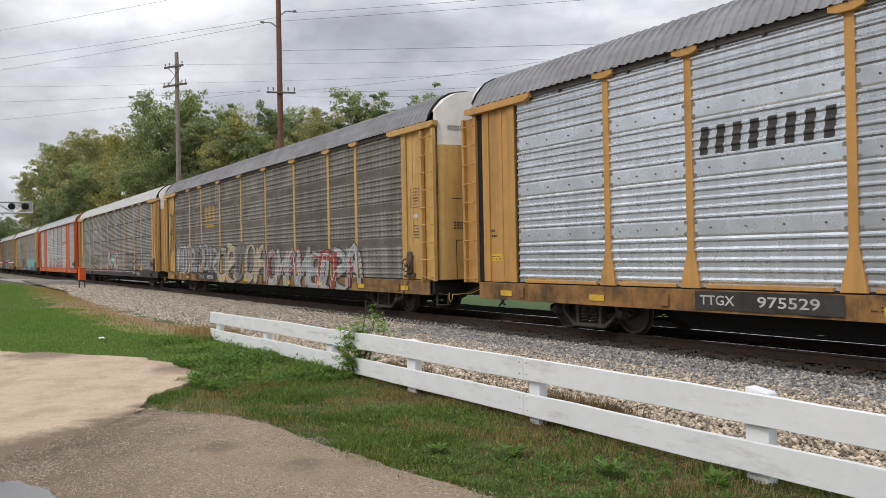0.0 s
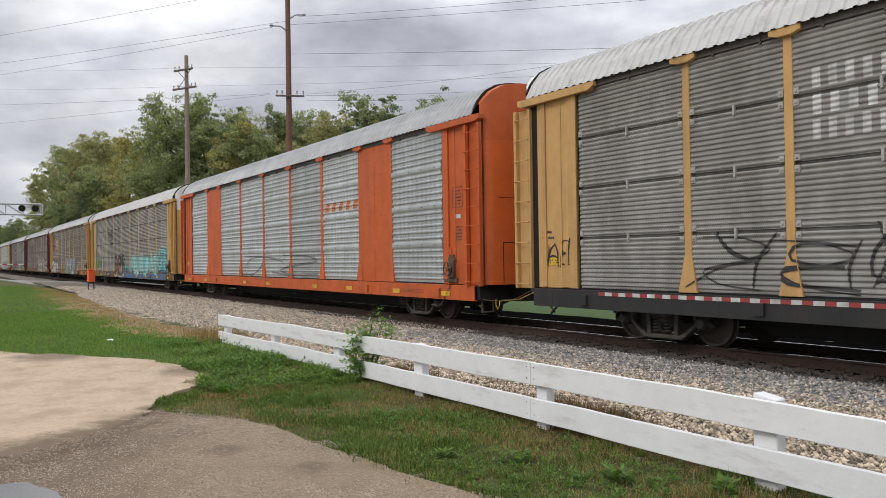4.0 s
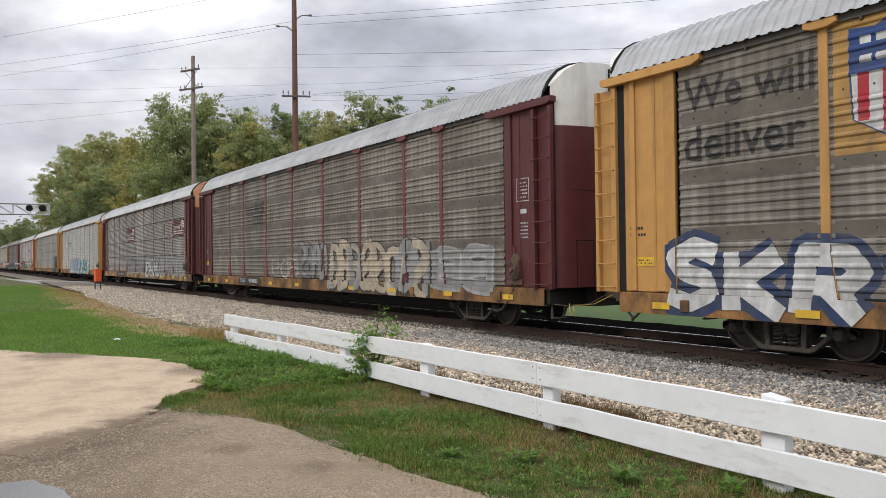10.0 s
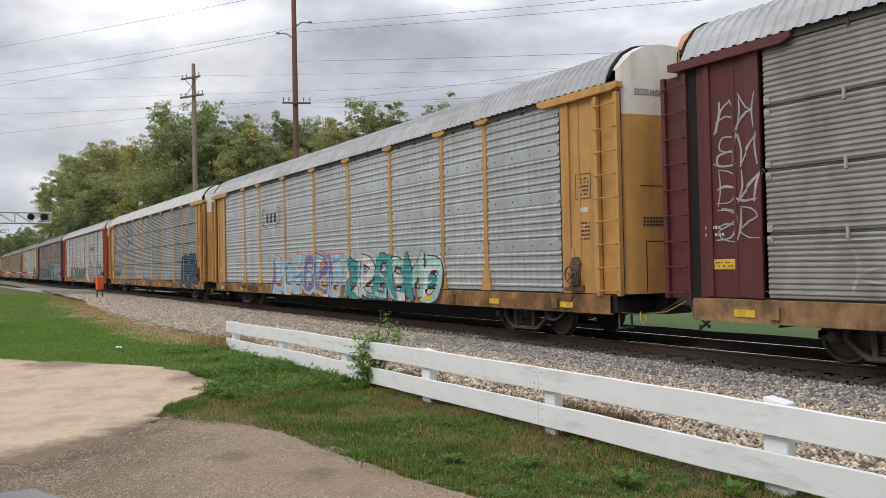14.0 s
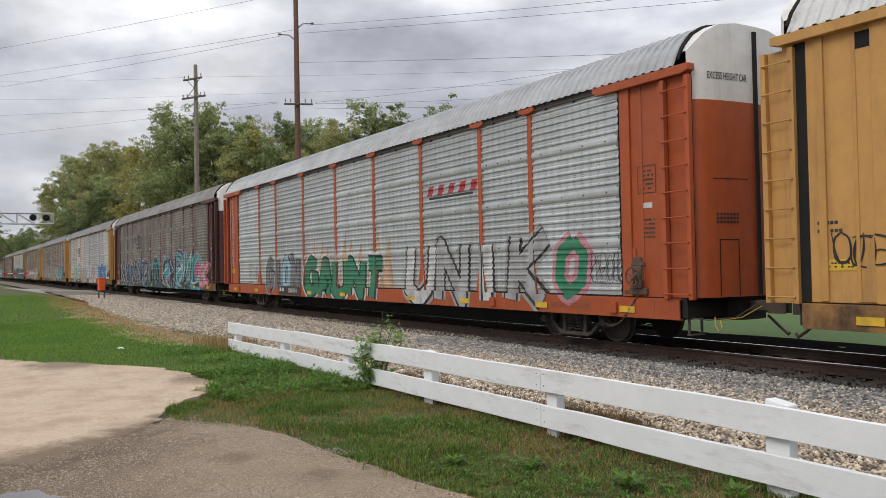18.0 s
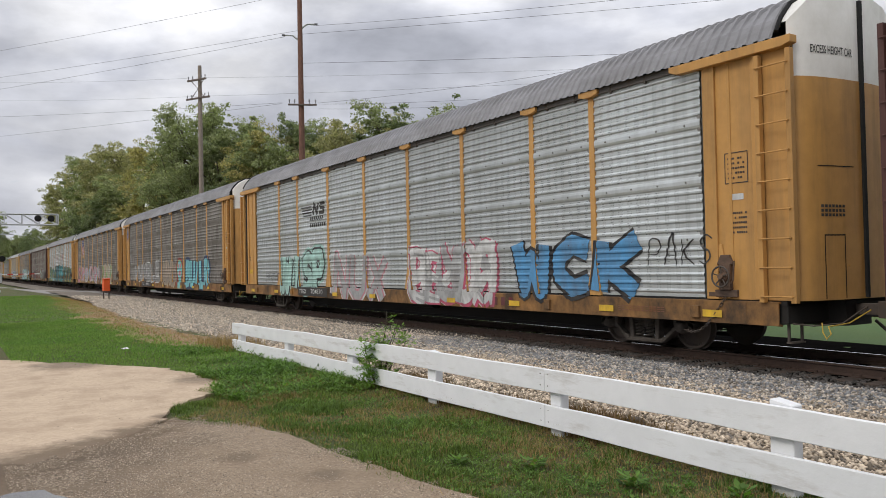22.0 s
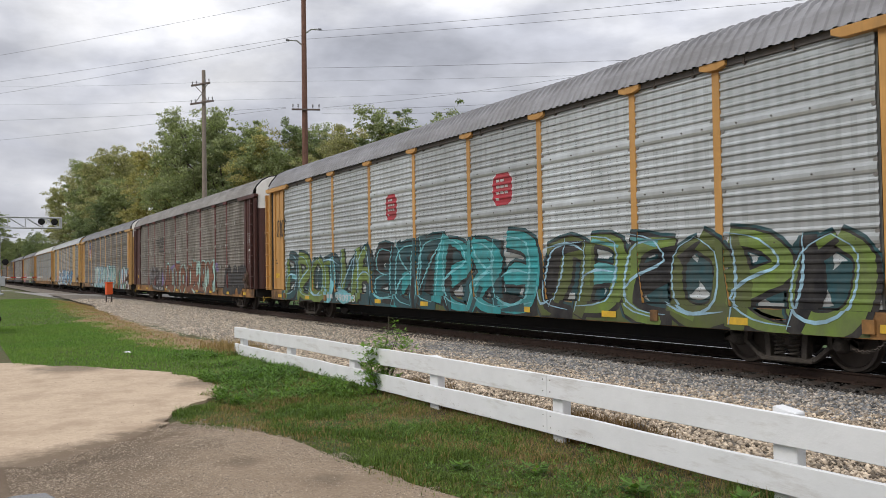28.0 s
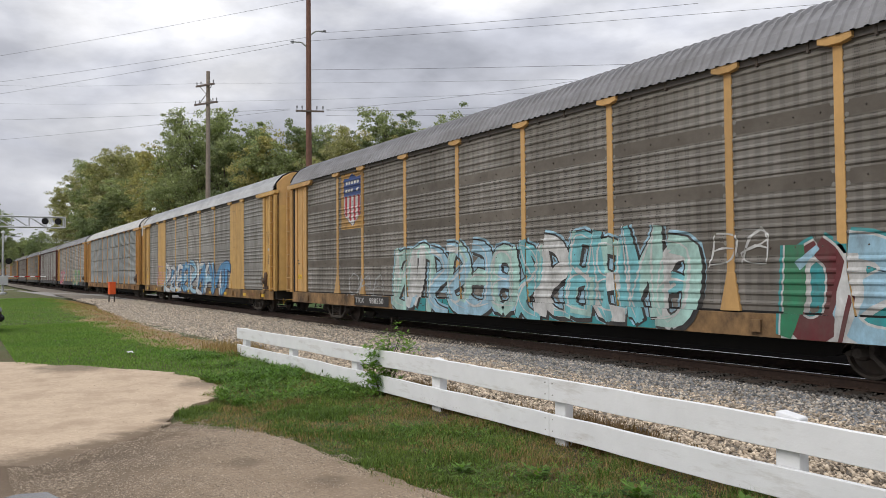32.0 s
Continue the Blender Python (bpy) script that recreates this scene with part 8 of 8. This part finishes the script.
def build_weeds():
    rng = np.random.default_rng(21)
    for name, n, area, r, size, per, label in (("weed_patch", 330, (-11.8, -8.6, 2.6, 4.35), (0.08, 0.19), 0.052, 46, "thick green broad-leaved weeds on the lawn"),
                                               ("weed_patch", 900, (-9.4, -1.8, 2.65, 4.45), (0.03, 0.09), 0.030, 24, "scattered broad-leaved weeds in the grass"),
                                               ("weed_patch", 150, (-14.8, -11.0, 3.2, 4.4), (0.08, 0.17), 0.052, 34, "green weeds beside the fence end")):
        c = []
        while len(c) < n:
            x, y = rng.uniform(area[0], area[1]), rng.uniform(area[2], area[3])
            if on_lawn(x, y) and patchy(x, y, 1.0, 22) > rng.uniform(-0.5, 0.35):
                c.append((x, y, ground_z(x, y)))
        V, F = leaf_cloud(rng, c, per, rng.uniform(r[0], r[1], n), size, 0.1, 0.55)
        thing(name, label, "weeds", me=quads_mesh(name, V, F, WEED), kind="stuff")
    # single dandelion-like plants near the fence
    for x, y, r in ((-3.75, 3.75, 0.16), (-4.55, 3.55, 0.15), (-3.2, 4.1, 0.15), (-5.0, 3.2, 0.10), (-2.9, 3.6, 0.12)):
        V, F = leaf_cloud(rng, [(x, y, ground_z(x, y))], 60, [r * 0.85], 0.062)
        p = thing("weed_plant", "leafy green weed growing in the grass", "weed", me=quads_mesh("weed_plant", V, F, WEED))
    # the bush growing through the fence
    bush = thing("fence_shrub", "thin green shrub growing through the fence boards", "shrub", pose(-8.75, 4.45, 0))
    rngp = random.Random(3)
    stems = []
    for i, (dx, dy, h) in enumerate(((0.0, 0.0, 0.62), (0.12, 0.05, 0.95), (0.3, 0.1, 0.86), (-0.1, -0.12, 0.45), (0.22, 0.12, 0.72), (-0.04, -0.14, 0.55), (0.42, 0.15, 0.6))):
        pts = [(dx * k + 0.03 * rngp.uniform(-1, 1), dy * k - (0.05 if dy < 0 else 0), h * k) for k in np.linspace(0, 1, 6)]
        part("stem", Shape().tube(pts, 0.008, 5, 0, 0.003).mesh("stem", BARK), bush)
        stems.append((pts, h))
    for pts, h in stems:
        cs, rs = [], []
        for k in range(44):
            p = Vector(pts[min(5, 1 + int(rngp.random() * 5))])
            cs.append((p.x + rngp.uniform(-0.13, 0.13), p.y + rngp.uniform(-0.09, 0.09) - 0.02, p.z + rngp.uniform(-0.08, 0.03)))
            rs.append(0.06)
        if h > 0.8:
            cs, rs = cs[:9], rs[:9]
        V, F = leaf_cloud(rng, cs, 11, rs, 0.046)
        part("leaves", quads_mesh("leaves", V, F, [SHRUB]), bush)


def build_clutter():
    rock = thing("dark_rock", "dark rock lying among the pale stones", "rock", pose(-5.45, 5.47, ballast_z(5.47)))
    rng = random.Random(9)
    bm = bmesh.new()
    bmesh.ops.create_icosphere(bm, subdivisions=2, radius=0.085)
    for v in bm.verts:
        v.co *= 1 + 0.35 * noise.noise(v.co * 12)
        v.co.z *= 0.8
    me = bpy.data.meshes.new("stone")
    bm.to_mesh(me)
    bm.free()
    me.materials.append(STONE_DARK)
    part("stone", me, rock, pose(0, 0, 0.05))
    lit = thing("paper_litter", "crumpled white scrap of paper on the lawn", "litter", pose(-16.0, 2.75, ground_z(-16, 2.75)))
    s = Shape()
    n = 5
    vs = [(0.03 * i - 0.06 + rng.uniform(-.01, .01), 0.03 * j - 0.06 + rng.uniform(-.01, .01), 0.03 + rng.uniform(0, 0.035)) for j in range(n) for i in range(n)]
    s.add(vs, [(j * n + i, j * n + i + 1, (j + 1) * n + i + 1, (j + 1) * n + i) for j in range(n - 1) for i in range(n - 1)])
    part("scrap", s.mesh("scrap", GATE_WHITE), lit)
    # the front corner of a parked black car at the edge of the lawn
    car = thing("parked_car", "black car parked at the edge of the lawn", "car", pose(-24.6, -1.28, 0.0, 0, 0, 90))
    s = Shape()
    side = [(-2.2, 0.28), (2.05, 0.28), (2.2, 0.42), (2.18, 0.62), (2.0, 0.72), (1.0, 0.86), (0.25, 1.36), (-1.1, 1.40), (-1.9, 0.98), (-2.25, 0.92), (-2.28, 0.5)]
    s.prism(side, -0.85, 0.85)
    part("body", s.mesh("body", BLACK_PAINT, 0.07, True), car)
    part("bumper", Shape().box(2.0, 2.26, -0.8, 0.8, 0.30, 0.50).mesh("bumper", BLACK_PAINT, 0.06, True), car)
    for y in (-0.62, 0.62):
        part("headlight", Shape().box(2.06, 2.2, y - 0.18, y + 0.18, 0.56, 0.68).mesh("headlight", CERAMIC, 0.03), car)
    for x in (-1.35, 1.35):
        for y in (-0.8, 0.8):
            w = part("wheel", Shape().lathe([(0.0, -0.1), (0.2, -0.1), (0.31, -0.09), (0.33, -0.05), (0.33, 0.05), (0.31, 0.09), (0.2, 0.1), (0.0, 0.1)], "y", 24).mesh("wheel", SEAM, smooth=True), car, pose(x, y, 0.33))
            part("rim", Shape().lathe([(0.0, -0.11), (0.18, -0.11), (0.2, -0.1)], "y", 16).mesh("rim", ALU), w)


build_stones()
build_grass()
build_weeds()
build_clutter()


# ---- the train's run ----
def motions():
    def at(t):
        return -1.914 + 14.725 * t + 0.0015 * t * t
    # how far each car lags behind an even spacing
    slack = (0, 0, 0, 0.05, 0.11, 0.28, 0.34, 0.40, 0.22, 0.28, 0.44, 0.42, 0.50, 0.50, 0.48, 0.50, 0.53)
    for k, car in CARS:
        lag = slack[k] if k < len(slack) else 0.45
        walk(car, [(t, pose(at(t) - k * CAR_PITCH - lag, TRACK_Y, RAIL_Z)) for t in range(0, 33, 4)])
    # the wheels roll without slipping; all wheelsets of one axle place turn alike and share their keys
    step, shared = 1 / 30, {}
    for wheel, dx in WHEELSETS:
        if dx not in shared:
            walk(wheel, [(i * step, pose(dx, 0, 0.42) @ Matrix.Rotation(at(i * step) / 0.42, 4, "Y")) for i in range(int(32 / step) + 1)])
            shared[dx] = wheel
        else:
            src = shared[dx].animation_data
            wheel.rotation_mode = "QUATERNION"
            keys = wheel.animation_data_create()
            keys.action, keys.action_slot = src.action, src.action_slot


motions()
